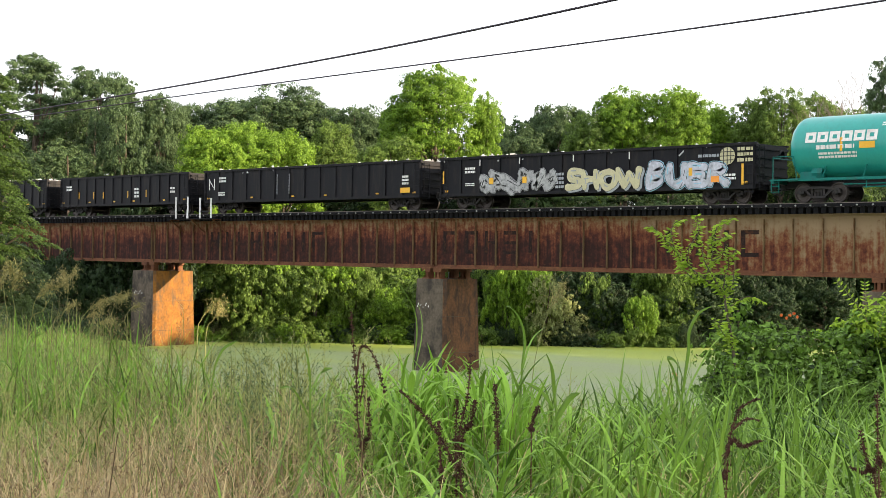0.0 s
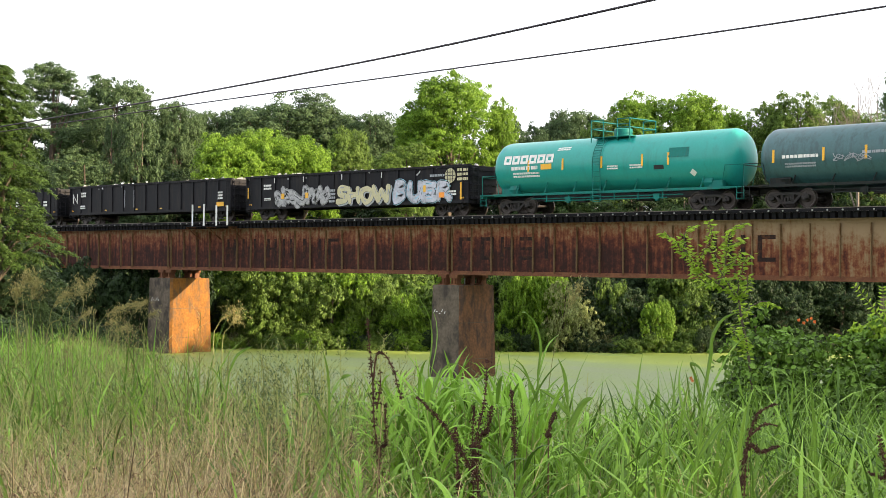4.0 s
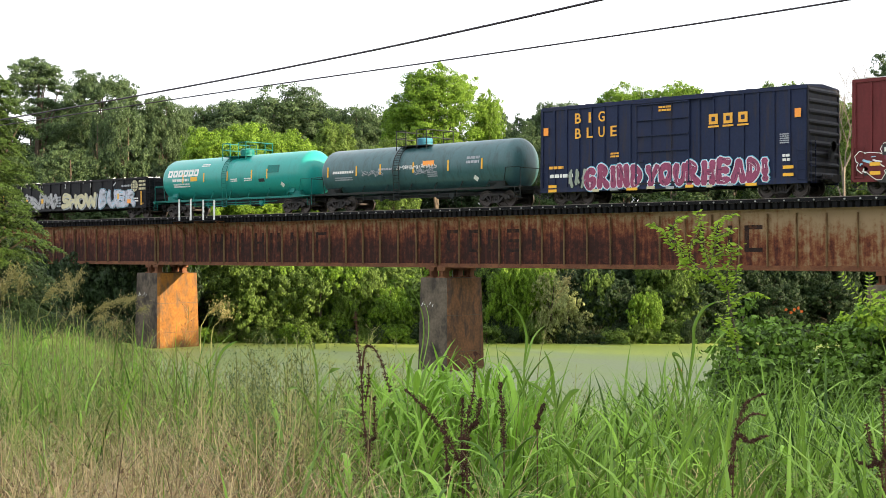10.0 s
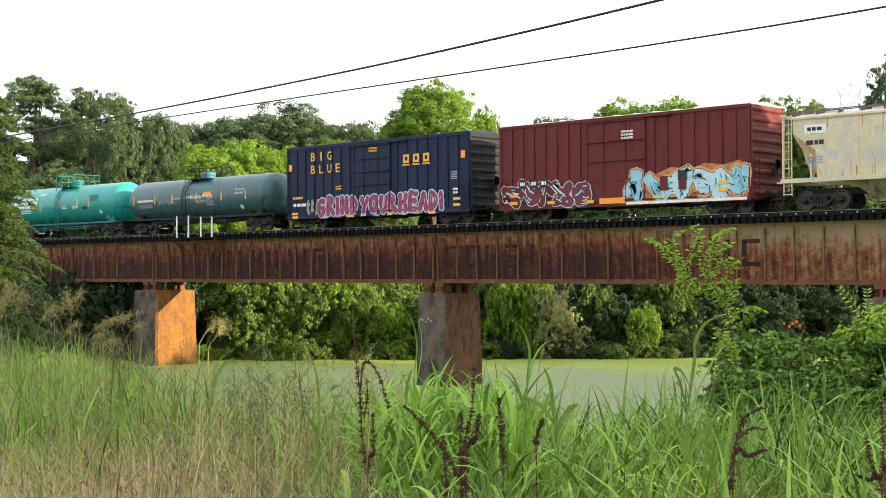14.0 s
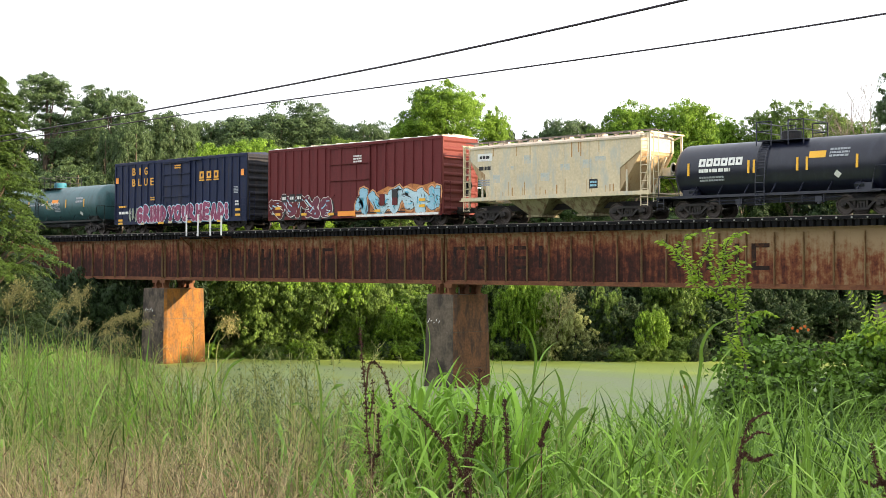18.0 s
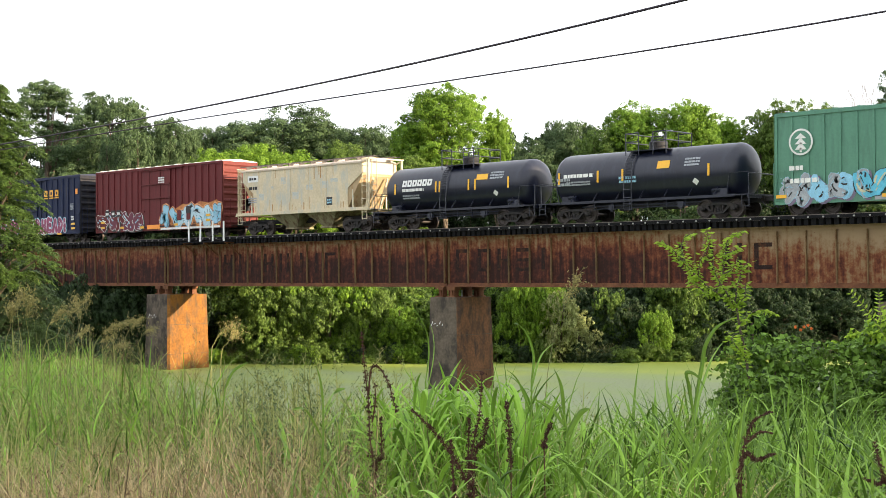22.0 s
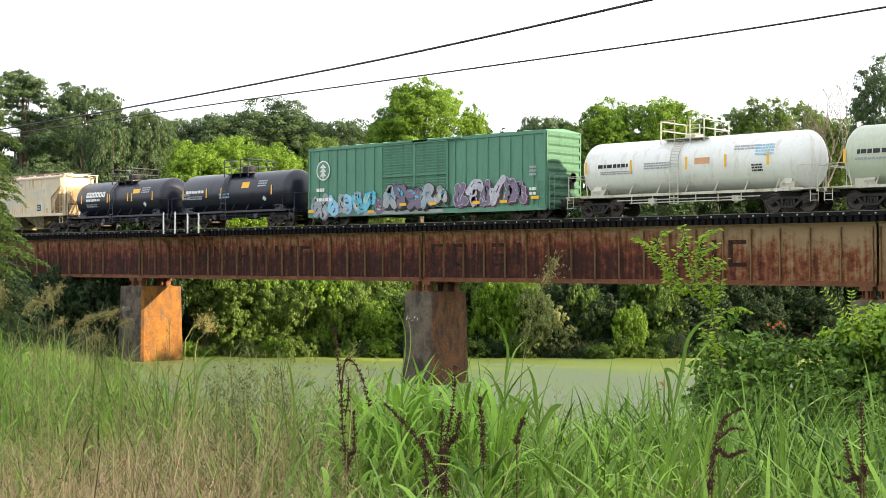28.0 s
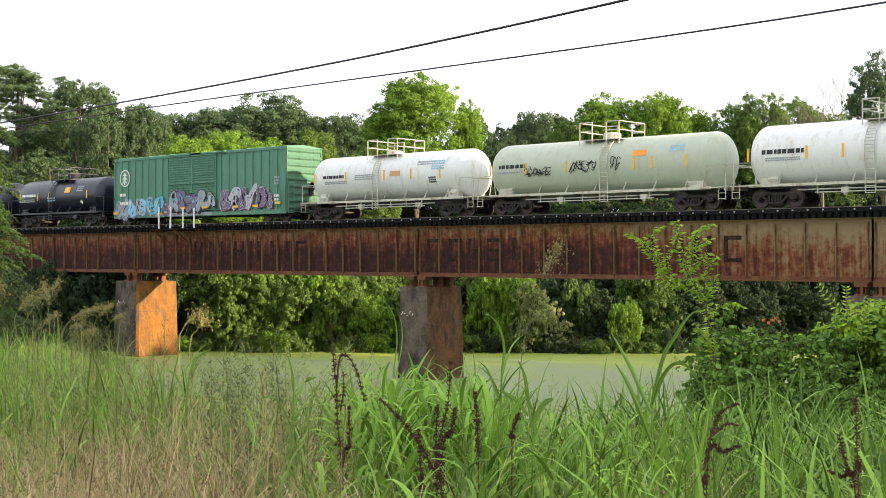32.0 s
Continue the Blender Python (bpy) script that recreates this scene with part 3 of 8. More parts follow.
def running_gear(car, spread, half):
    for x in (-spread, spread):
        t = part("truck", TRUCK, None, car, "grimy cast steel freight truck", pose(x, 0, 0))
        for dx in (-0.89, 0.89):
            w = part("wheelset", WHEELSET, None, t, m=pose(dx, 0, 0.457))
            WHEELSETS.append((w, dx))
    s = Shape()
    s.box((0, 0, 0.88), (2 * half, 0.33, 0.32))
    part("center_sill", s, DARK_STEEL, car)
    for sg in (-1, 1):
        s = Shape()
        s.box((sg * (half + 0.28), 0, 0.86), (0.62, 0.16, 0.18)).box((sg * (half + 0.62), 0.04, 0.86), (0.26, 0.30, 0.32)).box((sg * half, 0, 0.86), (0.12, 0.5, 0.42))
        part("coupler", s, TRUCK_STEEL, car)
        s = Shape()
        s.tube([(sg * half, -0.25, 0.75), (sg * (half + 0.25), -0.28, 0.5), (sg * (half + 0.55), -0.2, 0.38), (sg * (half + 0.72), -0.1, 0.55)], 0.028, 6)
        part("brake_hose", s, BLACK_MARK, car)


def ladder(x, y, z0, z1, w, car, mat, name="ladder", axis="x", rung=0.38, r=0.016):
    s = Shape()
    d = Vector((w / 2, 0, 0)) if axis == "x" else Vector((0, w / 2, 0))
    c = Vector((x, y, 0))
    for sg in (-1, 1):
        s.tube([c + sg * d + Vector((0, 0, z0)), c + sg * d + Vector((0, 0, z1))], r * 1.3, 6)
    lad = part(name, s, mat, car)
    k = int((z1 - z0) / rung)
    me = Shape().tube([-d, d], r, 5).mesh("rung", mat)
    for i in range(k + 1):
        part("rung", me, None, lad, m=Matrix.Translation((x, y, z0 + 0.05 + i * (z1 - z0 - 0.1) / max(k, 1))))
    return lad


def plate(parent, name, x, z, w, h, mat, y, label="", m=None):
    return part(name, Shape().box((0, 0, 0), (w, 0.008, h)), mat, parent, label, m if m is not None else pose(x, y, z))


def bars(parent, x, z, w, h, lines, mat, y, tilt=0.0, seed=1, name="marking"):
    """Rows of small plain bars."""
    rnd = random.Random(seed)
    s = Shape()
    lh = h / lines
    for i in range(lines):
        u = -w / 2
        while u < w / 2 - 0.02:
            k = min(rnd.uniform(0.5, 1.5) * lh * 0.9, w / 2 - u)
            s.box((u + k * 0.45, 0, h / 2 - (i + 0.5) * lh), (k * 0.8, 0.006, lh * 0.62))
            u += k
    return tagged(part(name, s, mat, parent, m=pose(x, y, z, tilt, 0, 0)), kind="stuff")


def fitted(parent, name, text, x, z, w, h, mat, y, offset=0.0, shear=0.0, depth=0.004, label=""):
    """A word fitted into a box; x, z its lower left."""
    me = lettering(text, 1.0, offset=offset, shear=shear, extrude=depth)
    co = np.array([v.co[:] for v in me.vertices])
    lo, hi = co.min(0), co.max(0)
    me.transform(Matrix.Diagonal((w / (hi[0] - lo[0]), 1, h / (hi[2] - lo[2]), 1)) @ Matrix.Translation((-lo[0], 0, -lo[2])))
    me.materials.append(mat)
    return part(name, me, None, parent, label, pose(x, y, z))


# strokes of sprayed letters: from (x, z), by (x, z), to (x, z) in a unit box
GLYPH = {
    "A": ((0, 0, 0.2, 0.5, 0.45, 1), (0.45, 1, 0.8, 0.5, 1, 0), (0.2, 0.34, 0.5, 0.38, 0.82, 0.34)),
    "B": ((0.05, 0, 0, 0.5, 0.05, 1), (0.05, 1, 1.2, 0.9, 0.15, 0.52), (0.15, 0.52, 1.4, 0.3, 0.05, 0)),
    "D": ((0.05, 0, 0, 0.5, 0.05, 1), (0.05, 1, 1.7, 0.6, 0.05, 0)),
    "E": ((0.05, 0, -0.1, 0.5, 0.05, 1), (0.05, 1, 0.5, 1.0, 1, 0.92), (0.05, 0.52, 0.5, 0.55, 0.85, 0.5), (0.05, 0, 0.5, 0.0, 1, 0.06)),
    "G": ((0.95, 0.9, 0.3, 1.2, 0.06, 0.6), (0.06, 0.6, -0.05, -0.1, 0.6, 0.02), (0.6, 0.02, 1.0, 0.05, 0.95, 0.45), (0.55, 0.45, 0.7, 0.47, 0.95, 0.45)),
    "H": ((0.05, 0, 0.1, 0.5, 0.05, 1), (0.95, 0, 0.9, 0.5, 0.95, 1), (0.05, 0.5, 0.5, 0.58, 0.95, 0.5)),
    "I": ((0.5, 0, 0.45, 0.5, 0.5, 0.8), (0.5, 0.97, 0.5, 0.99, 0.5, 1)),
    "N": ((0.05, 0, 0, 0.5, 0.08, 1), (0.08, 1, 0.5, 0.5, 0.92, 0), (0.92, 0, 1, 0.5, 0.92, 1)),
    "O": ((0.5, 1, -0.35, 0.9, 0.1, 0.25), (0.1, 0.25, 0.4, -0.2, 0.85, 0.2), (0.85, 0.2, 1.25, 0.9, 0.5, 1)),
    "R": ((0.05, 0, 0, 0.5, 0.05, 1), (0.05, 1, 1.4, 0.85, 0.15, 0.48), (0.3, 0.48, 0.7, 0.2, 1, 0)),
    "S": ((0.95, 0.95, 0.1, 1.1, 0.1, 0.75), (0.1, 0.75, 0.2, 0.5, 0.8, 0.45), (0.8, 0.45, 1.2, 0.0, 0.05, 0.04)),
    "U": ((0.05, 1, -0.1, 0.2, 0.45, 0.03), (0.45, 0.03, 1.1, 0.0, 0.95, 1)),
    "W": ((0.0, 1, 0.1, 0.5, 0.22, 0), (0.22, 0, 0.4, 0.4, 0.5, 0.75), (0.5, 0.75, 0.6, 0.4, 0.78, 0), (0.78, 0, 0.9, 0.5, 1, 1)),
    "Y": ((0.0, 1, 0.2, 0.6, 0.5, 0.48), (1, 1, 0.8, 0.6, 0.5, 0.48), (0.5, 0.48, 0.55, 0.2, 0.45, 0)),
    "!": ((0.5, 0.36, 0.45, 0.7, 0.55, 1), (0.48, 0.05, 0.5, 0.06, 0.5, 0.08)),
}
def tangle(rnd):
    """Hooked and looped strokes that spell nothing."""
    out = []
    for _ in range(rnd.choice((3, 3, 4))):
        a, b = (rnd.uniform(-0.05, 0.45), rnd.uniform(0, 1)), (rnd.uniform(0.5, 1.05), rnd.uniform(0, 1))
        out.append((a[0], a[1], rnd.uniform(-0.2, 1.2), rnd.uniform(-0.35, 1.35), b[0], b[1]))
    return tuple(out)


def blob_word(parent, x, z, w, h, n, fill, edge, core, y, seed, label, word="", fat=0.34, rim=1.36, drop=None, halo=None, glow=1.3, over=1.0, lines=0):
    """A sprayed piece: fat rounded strokes with an outline, a fill and small lights; one part for each letter."""
    rnd = random.Random(seed)
    share = [{"W": 1.35, "I": 0.55, "!": 0.5}.get(q, 1.0) for q in word] if word else [rnd.uniform(0.8, 1.2) for _ in range(n)]
    n = len(share)
    u0 = x
    for i in range(n):
        k = w * share[i] / sum(share)
        hh, up = h * rnd.uniform(0.84, 1.0), h * rnd.uniform(0, 0.05)
        st = GLYPH[word[i]] if word else tangle(rnd)
        lean = rnd.uniform(-0.12, 0.16) * k
        t0 = min((w / n) * fat, hh * 0.30)
        x0, ww = u0 + t0 * 0.45 - k * (over - 1) / 2, max(k * over - t0 * 0.9, 0.05)
        u0 += k

        def at(px, pz, lift):
            return Vector((x0 + px * ww + lean * pz, -lift, z + up + t0 * 0.5 + pz * (hh - t0)))

        def ribbon(shape, j, t, lift, dx=0.0, dz=0.0, f0=0.0, f1=1.0):
            ax, az, mx, mz, bx, bz = st[j]
            line = []
            for q in range(9):
                f = f0 + (f1 - f0) * q / 8
                c = [(1 - f) ** 2 * e0 + 2 * f * (1 - f) * e1 + f * f * e2 for e0, e1, e2 in ((ax, mx, bx), (az, mz, bz))]
                line.append(at(c[0], c[1], lift + 0.0012 * j) + Vector((dx, 0, dz)))
            lo, hi = [], []
            for q, p in enumerate(line):
                d = (line[min(q + 1, 8)] - line[max(q - 1, 0)])
                d = d.normalized() if d.length > 1e-6 else Vector((0, 0, 1))
                u = Vector((-d.z, 0, d.x)) * t * 0.5 * (1 + 0.14 * math.sin(q * 0.8 + j + seed))
                if q == 0:
                    lo.append(p - d * t * 0.40 - u * 0.55)
                    hi.append(p - d * t * 0.40 + u * 0.55)
                lo.append(p - u)
                hi.append(p + u)
                if q == 8:
                    lo.append(p + d * t * 0.40 - u * 0.55)
                    hi.append(p + d * t * 0.40 + u * 0.55)
            o, m = len(shape.v), len(lo)
            for g0 in (0.0, 0.004):
                shape.v.extend([v + Vector((0, g0, 0)) for v in lo + hi])
            for q in range(m - 1):
                shape.f.append((o + q, o + q + 1, o + m + q + 1, o + m + q))
                shape.f.append((o + 2 * m + q, o + 3 * m + q, o + 3 * m + q + 1, o + 2 * m + q + 1))
                shape.f.append((o + q, o + 2 * m + q, o + 2 * m + q + 1, o + q + 1))
                shape.f.append((o + m + q, o + m + q + 1, o + 3 * m + q + 1, o + 3 * m + q))
        both = range(len(st))
        s = Shape()
        for j in both:
            ribbon(s, j, t0 * rim, 0.012 + 0.001 * (i % 2))
        a = part("graffiti_letter", s, edge, parent, label, pose(0, y, 0))
        if halo:
            s = Shape()
            for j in both:
                ribbon(s, j, t0 * rim * glow, 0.001 * (i % 2))
            part("spray_glow", s, halo, a)
        if drop:
            s = Shape()
            for j in both:
                ribbon(s, j, t0 * rim, 0.006 + 0.001 * (i % 2), t0 * 0.34, -t0 * 0.22)
            part("drop_shadow", s, drop, a)
        s = Shape()
        for j in both:
            ribbon(s, j, t0, 0.020 + 0.001 * (i % 2))
        part("letter_fill", s, rnd.choice(fill) if isinstance(fill, tuple) else fill, a)
        s = Shape()
        for j in both:
            f0 = rnd.uniform(0.05, 0.5)
            ribbon(s, j, t0 * rnd.uniform(0.10, 0.24), 0.028, t0 * rnd.uniform(-0.3, 0.3), t0 * 0.1, f0, f0 + rnd.uniform(0.2, 0.45))
        tagged(part("highlight", s, core, a), kind="stuff")
        if lines:
            s = Shape()
            for q in range(lines):
                j, f0 = rnd.randrange(len(st)), rnd.uniform(0, 0.6)
                ribbon(s, j, t0 * rnd.uniform(0.05, 0.12), 0.032, t0 * rnd.uniform(-0.7, 0.7), t0 * rnd.uniform(-0.6, 0.6), f0, f0 + rnd.uniform(0.15, 0.4))
            tagged(part("outline_stroke", s, edge, a), kind="stuff")


def gondola(x, half, label, top=2.85, seed=1, load=True):
    c = start_car("gondola_car", x, label, "gondola car")
    body = paint("black gondola paint", (0.009, 0.009, 0.012), 0.55, stain=(0.026, 0.021, 0.019), amt=0.6, lo=0.5)
    running_gear(c, half - 2.0, half + 0.1)
    z0 = 0.72
    for sg in (-1, 1):
        part("side_sheet", Shape().box((0, sg * 1.44, (z0 + top) / 2), (2 * half, 0.03, top - z0)), body, c)
        part("top_chord", Shape().box((0, sg * 1.47, top), (2 * half + 0.1, 0.16, 0.13)), body, c)
        part("side_sill", Shape().box((0, sg * 1.47, z0 + 0.06), (2 * half, 0.12, 0.16)), body, c)
        n = 15
        me = Shape().box((0, 0, 0), (0.13, 0.07, top - z0 - 0.2)).mesh("side_post", body)
        for i in range(n):
            part("side_post", me, None, c, m=pose(-half + 0.08 + i * (2 * half - 0.16) / (n - 1), sg * 1.485, (z0 + top) / 2 + 0.02))
        part("end_wall", Shape().box((sg * half, 0, (z0 + top) / 2), (0.04, 2.9, top - z0)), body, c)
        me = Shape().box((0, 0, 0), (0.10, 2.86, 0.12)).mesh("end_rib", body)
        for i in range(5):
            part("end_rib", me, None, c, m=pose(sg * (half + 0.06), 0, z0 + 0.25 + i * 0.42))
        ladder(sg * (half - 0.3), -1.54, 0.5, top - 0.1, 0.45, c, body)
        ladder(sg * (half + 0.16), -1.15, 0.6, top - 0.1, 0.45, c, body, axis="y")
    part("floor", Shape().box((0, 0, 1.0), (2 * half - 0.05, 2.85, 0.08)), body, c)
    s = Shape()
    s.lathe([(0, 0.27), (0.03, 0.27), (0.03, 0.22), (0.0, 0.22)], "x", 14, (half + 0.3, 0.5, top - 0.5)).box((half + 0.2, 0.5, top - 0.5), (0.25, 0.05, 0.05))
    part("brake_wheel", s, DARK_STEEL, c)
    if load:
        rnd = random.Random(seed)
        s = Shape()
        for i in range(420):
            u = rnd.uniform(-half + 0.3, half - 0.3)
            v = rnd.uniform(-1.3, 1.3)
            hgt = top - 0.36 + 0.25 * math.cos(v / 1.5) + 0.12 * noise.noise((u * 0.6, v, seed)) + rnd.uniform(-0.08, 0.08)
            q = Euler((rnd.uniform(0, 6), rnd.uniform(0, 6), rnd.uniform(0, 6))).to_matrix()
            s.box((u, v, hgt), (rnd.uniform(0.15, 0.6), rnd.uniform(0.1, 0.45), rnd.uniform(0.02, 0.12)), q)
        s.box((0, 0, 1.75), (2 * half - 0.2, 2.7, 1.4))
        part("scrap_load", s, SCRAP, c, "pale crumpled scrap heaped to the rim")
    for i, u in enumerate((-half + 0.5, -half * 0.5, -half * 0.1, half * 0.2, half * 0.65, half - 0.5)):
        plate(c, "reflector", u, z0 + 0.28, 0.24, 0.09, YELLOW_MARK, -1.535)
    return c


SCRAP = surface("pale crumpled scrap metal", (0.52, 0.53, 0.55), 0.5, var=0.4, scale=1.5, fine=6, stain=(0.2, 0.17, 0.15), stain_amt=0.7, stain_lo=0.5)

# gondolas at the head of what is seen
g = gondola(-171.2, 8.3, "black gondola car with a bare rim", seed=3)
g = gondola(-152.7, 8.3, "black gondola car with low plain sides", seed=4, load=False)
bars(g, -7.0, 2.1, 0.8, 0.42, 2, WHITE_MARK, -1.53, seed=4)
for u in (-5.6, -3.6, -2.3, 0.9, 3.2):
    plate(g, "stripe", u, 1.5, 0.09, 0.5, YELLOW_MARK, -1.53)
bars(g, 2.0, 1.6, 0.6, 0.8, 3, WHITE_MARK, -1.53, seed=5)
bars(g, 6.4, 1.7, 0.6, 0.5, 2, WHITE_MARK, -1.53, seed=6)
g = gondola(-132.3, 10.35, "black gondola car heaped with pale scrap", seed=5)
bars(g, -8.3, 2.25, 0.75, 0.42, 2, WHITE_MARK, -1.535, seed=7)
bars(g, -8.4, 1.3, 0.7, 0.3, 2, WHITE_MARK, -1.535, seed=8)
for u in (-9.75, -9.2):
    plate(g, "stripe", u, 1.95, 0.07, 0.75, WHITE_MARK, -1.535)
plate(g, "stripe", -9.5, 1.95, 0.6, 0.05, WHITE_MARK, -1.54, m=pose(-9.48, -1.54, 1.95, 0, 50, 0))
for u in (-2.6, -1.4):
    plate(g, "scuff", u, 1.8, 0.06, 1.3, GREY_MARK, -1.535)
bars(g, 9.1, 1.75, 0.55, 0.6, 3, WHITE_MARK, -1.535, seed=9)
plate(g, "panel", 9.1, 1.15, 0.8, 0.3, YELLOW_MARK, -1.535)
g = gondola(-110.1, 10.25, "black gondola car covered in white and cream graffiti, heaped with scrap", seed=6)
bars(g, -7.95, 2.15, 0.8, 0.4, 2, WHITE_MARK, -1.535, seed=10)
bars(g, -7.95, 1.35, 0.7, 0.2, 2, WHITE_MARK, -1.535, seed=11)
plate(g, "stripe", -10.0, 1.8, 0.1, 0.7, YELLOW_MARK, -1.535)
blob_word(g, -7.2, 0.74, 5.5, 1.42, 6, CHROME_MARK, BLACK_MARK, BLACK_MARK, -1.545, 11, "sprayed silver bubble letters", fat=0.56, rim=1.12, halo=CHROME_MARK, glow=1.12, over=1.3, lines=5)
for u in (-6.3, -3.9):
    plate(g, "spray_patch", u, 1.5, 0.3, 0.35, YELLOW_MARK, -1.59)
bars(g, -1.5, 1.4, 0.6, 0.9, 4, GREY_MARK, -1.55, seed=12)
blob_word(g, -1.15, 0.76, 5.0, 1.36, 4, (CREAM_MARK, CREAM_MARK, SAGE_MARK), BLACK_MARK, GREY_MARK, -1.545, 61, "cream block graffiti letter with a dark outline", "SHOW", fat=0.34, rim=1.12, drop=GREY_MARK, over=1.06)
blob_word(g, 4.05, 0.74, 4.8, 1.46, 4, SILVER_MARK, BLACK_MARK, BLUE_MARK, -1.545, 62, "pale grey graffiti letter with a blue glow", "BUER", fat=0.36, rim=1.16, halo=BLUE_MARK, glow=1.14, over=1.1, lines=3)
plate(g, "spray_patch", 8.1, 1.2, 0.45, 0.3, ORANGE_MARK, -1.57)
plate(g, "spray_patch", 6.7, 1.6, 0.2, 0.4, YELLOW_MARK, -1.57)
bars(g, 7.7, 2.35, 1.2, 0.22, 1, GREY_MARK, -1.55, seed=15)
for u in (-7.2, -4.3, -0.6, 3.0):
    plate(g, "drip", u, 2.55, 0.06, 0.35, WHITE_MARK, -1.545)
s = Shape()
s.lathe([(-0.004, 0.42), (0.004, 0.42)], "y", 24, (0, 0, 0))
part("emblem_disc", s, CREAM_MARK, g, "round pale emblem", pose(8.75, -1.535, 2.3))
for u, v, w0, h0 in ((0, 0, 0.8, 0.04), (0, 0.2, 0.7, 0.04), (0, -0.2, 0.7, 0.04), (0, 0, 0.04, 0.8), (0.2, 0, 0.04, 0.7), (-0.2, 0, 0.04, 0.7)):
    plate(g, "emblem_line", 8.75 + u, 2.3 + v, w0, h0, BLACK_MARK, -1.545 - (0.002 if h0 > w0 else 0))
bars(g, 9.75, 2.35, 0.9, 0.8, 3, CREAM_MARK, -1.54, seed=13)
plate(g, "stripe", 9.6, 1.4, 0.12, 1.0, YELLOW_MARK, -1.54)
bars(g, 8.9, 1.3, 0.7, 0.35, 2, WHITE_MARK, -1.54, seed=14)


def boxcar(name, x, half, z0, z1, body, label, doors, rib=1.15, roof=None, ends=None):
    c = start_car(name, x, label, "boxcar")
    running_gear(c, half - 1.65, half + 0.08)
    Y = 1.5
    s = Shape()
    s.box((0, 0, (z0 + z1) / 2), (2 * half - 0.06, 2 * Y - 0.08, z1 - z0))
    part("body", s, body, c)
    for sg in (-1, 1):
        part("side_sill", Shape().box((0, sg * (Y - 0.01), z0 + 0.05), (2 * half, 0.07, 0.28)), body, c)
        part("side_plate", Shape().box((0, sg * (Y - 0.01), z1 - 0.06), (2 * half, 0.07, 0.15)), body, c)
        me = Shape().prism([(-0.05, 0), (0.05, 0), (0.05, z1 - z0 - 0.35), (-0.05, z1 - z0 - 0.35)], -0.035, 0.035).mesh("side_post", body)
        n = int(2 * half / rib)
        for i in range(n + 1):
            u = -half + 0.07 + i * (2 * half - 0.14) / n
            if not (doors[0] - 0.1 < u < doors[1] + 0.1):
                part("side_post", me, None, c, m=pose(u, sg * (Y - 0.005), z0 + 0.19))
        # end wall with level corrugations
        s = Shape().box((sg * (half - 0.02), 0, (z0 + z1) / 2), (0.05, 2 * Y, z1 - z0))
        k = 9
        for i in range(k):
            zc = z0 + 0.3 + i * (z1 - z0 - 0.5) / (k - 1)
            r = Shape().prism([(sg * half, -0.15), (sg * (half + 0.08), -0.04), (sg * (half + 0.08), 0.04), (sg * half, 0.15)][::sg], -Y + 0.07, Y - 0.07)
            part("corrugation", r, ends or body, c, m=pose(0, 0, zc))
        for y in (-Y + 0.05, Y - 0.05):
            s.box((sg * (half + 0.02), y, (z0 + z1) / 2), (0.08, 0.1, z1 - z0))
        part("end_wall", s, ends or body, c)
        ladder(sg * (half - 0.28), -Y - 0.06, z0 + 0.05, z0 + 1.5, 0.45, c, body, name="side_ladder")
        ladder(sg * (half + 0.14), -Y + 0.33, z0 - 0.1, z0 + 1.9, 0.45, c, body, name="end_ladder", axis="y")
        s = Shape()
        s.tube([(sg * (half - 0.5), -Y, z0 - 0.05), (sg * (half - 0.5), -Y, z0 - 0.42), (sg * (half - 0.12), -Y, z0 - 0.42), (sg * (half - 0.12), -Y, z0 - 0.05)], 0.02, 5)
        part("sill_step", s, DARK_STEEL, c)
        part("crossover_platform", Shape().box((sg * (half + 0.28), 0, z0 + 0.1), (0.4, 1.8, 0.04)), DARK_STEEL, c)
    s = Shape()
    s.lathe([(0, 0.28), (0.03, 0.28), (0.03, 0.23), (0, 0.23)], "x", 16, (half + 0.28, 0.5, z0 + 1.7)).box((half + 0.2, 0.5, z0 + 1.7), (0.2, 0.06, 0.06)).box((half + 0.15, 0.5, z0 + 1.3), (0.18, 0.3, 0.4))
    part("brake_wheel", s, DARK_STEEL, c)
    s = Shape()
    s.prism([(-Y - 0.02, z1), (-Y - 0.02, z1 + 0.05), (0, z1 + 0.17), (Y + 0.02, z1 + 0.05), (Y + 0.02, z1)], -half, half)
    rm = roof or body
    part("roof", s, rm, c, m=pose(0, 0, 0, 0, 0, 90))
    me = Shape().prism([(-Y, 0.06), (-Y, 0.09), (0, 0.205), (Y, 0.09), (Y, 0.06), (0, 0.17)], -0.04, 0.04).mesh("roof_rib", rm)
    for i in range(int(2 * half / 1.2)):
        part("roof_rib", me, None, c, m=pose(-half + 0.6 + i * 1.2, 0, z1, 0, 0, 90))
    s = Shape()
    s.lathe([(-0.6, 0.2), (0.6, 0.2)], "x", 12, (1.5, -0.75, 0.62))
    part("air_reservoir", s, DARK_STEEL, c)
    part("valve_box", Shape().box((-2.2, -0.5, 0.66), (1.2, 0.5, 0.35)), DARK_STEEL, c)
    for u in (-1, 1):
        part("cross_bearer", Shape().box((u * half * 0.35, 0, z0 - 0.08), (0.14, 2.8, 0.2)), DARK_STEEL, c)
    return c


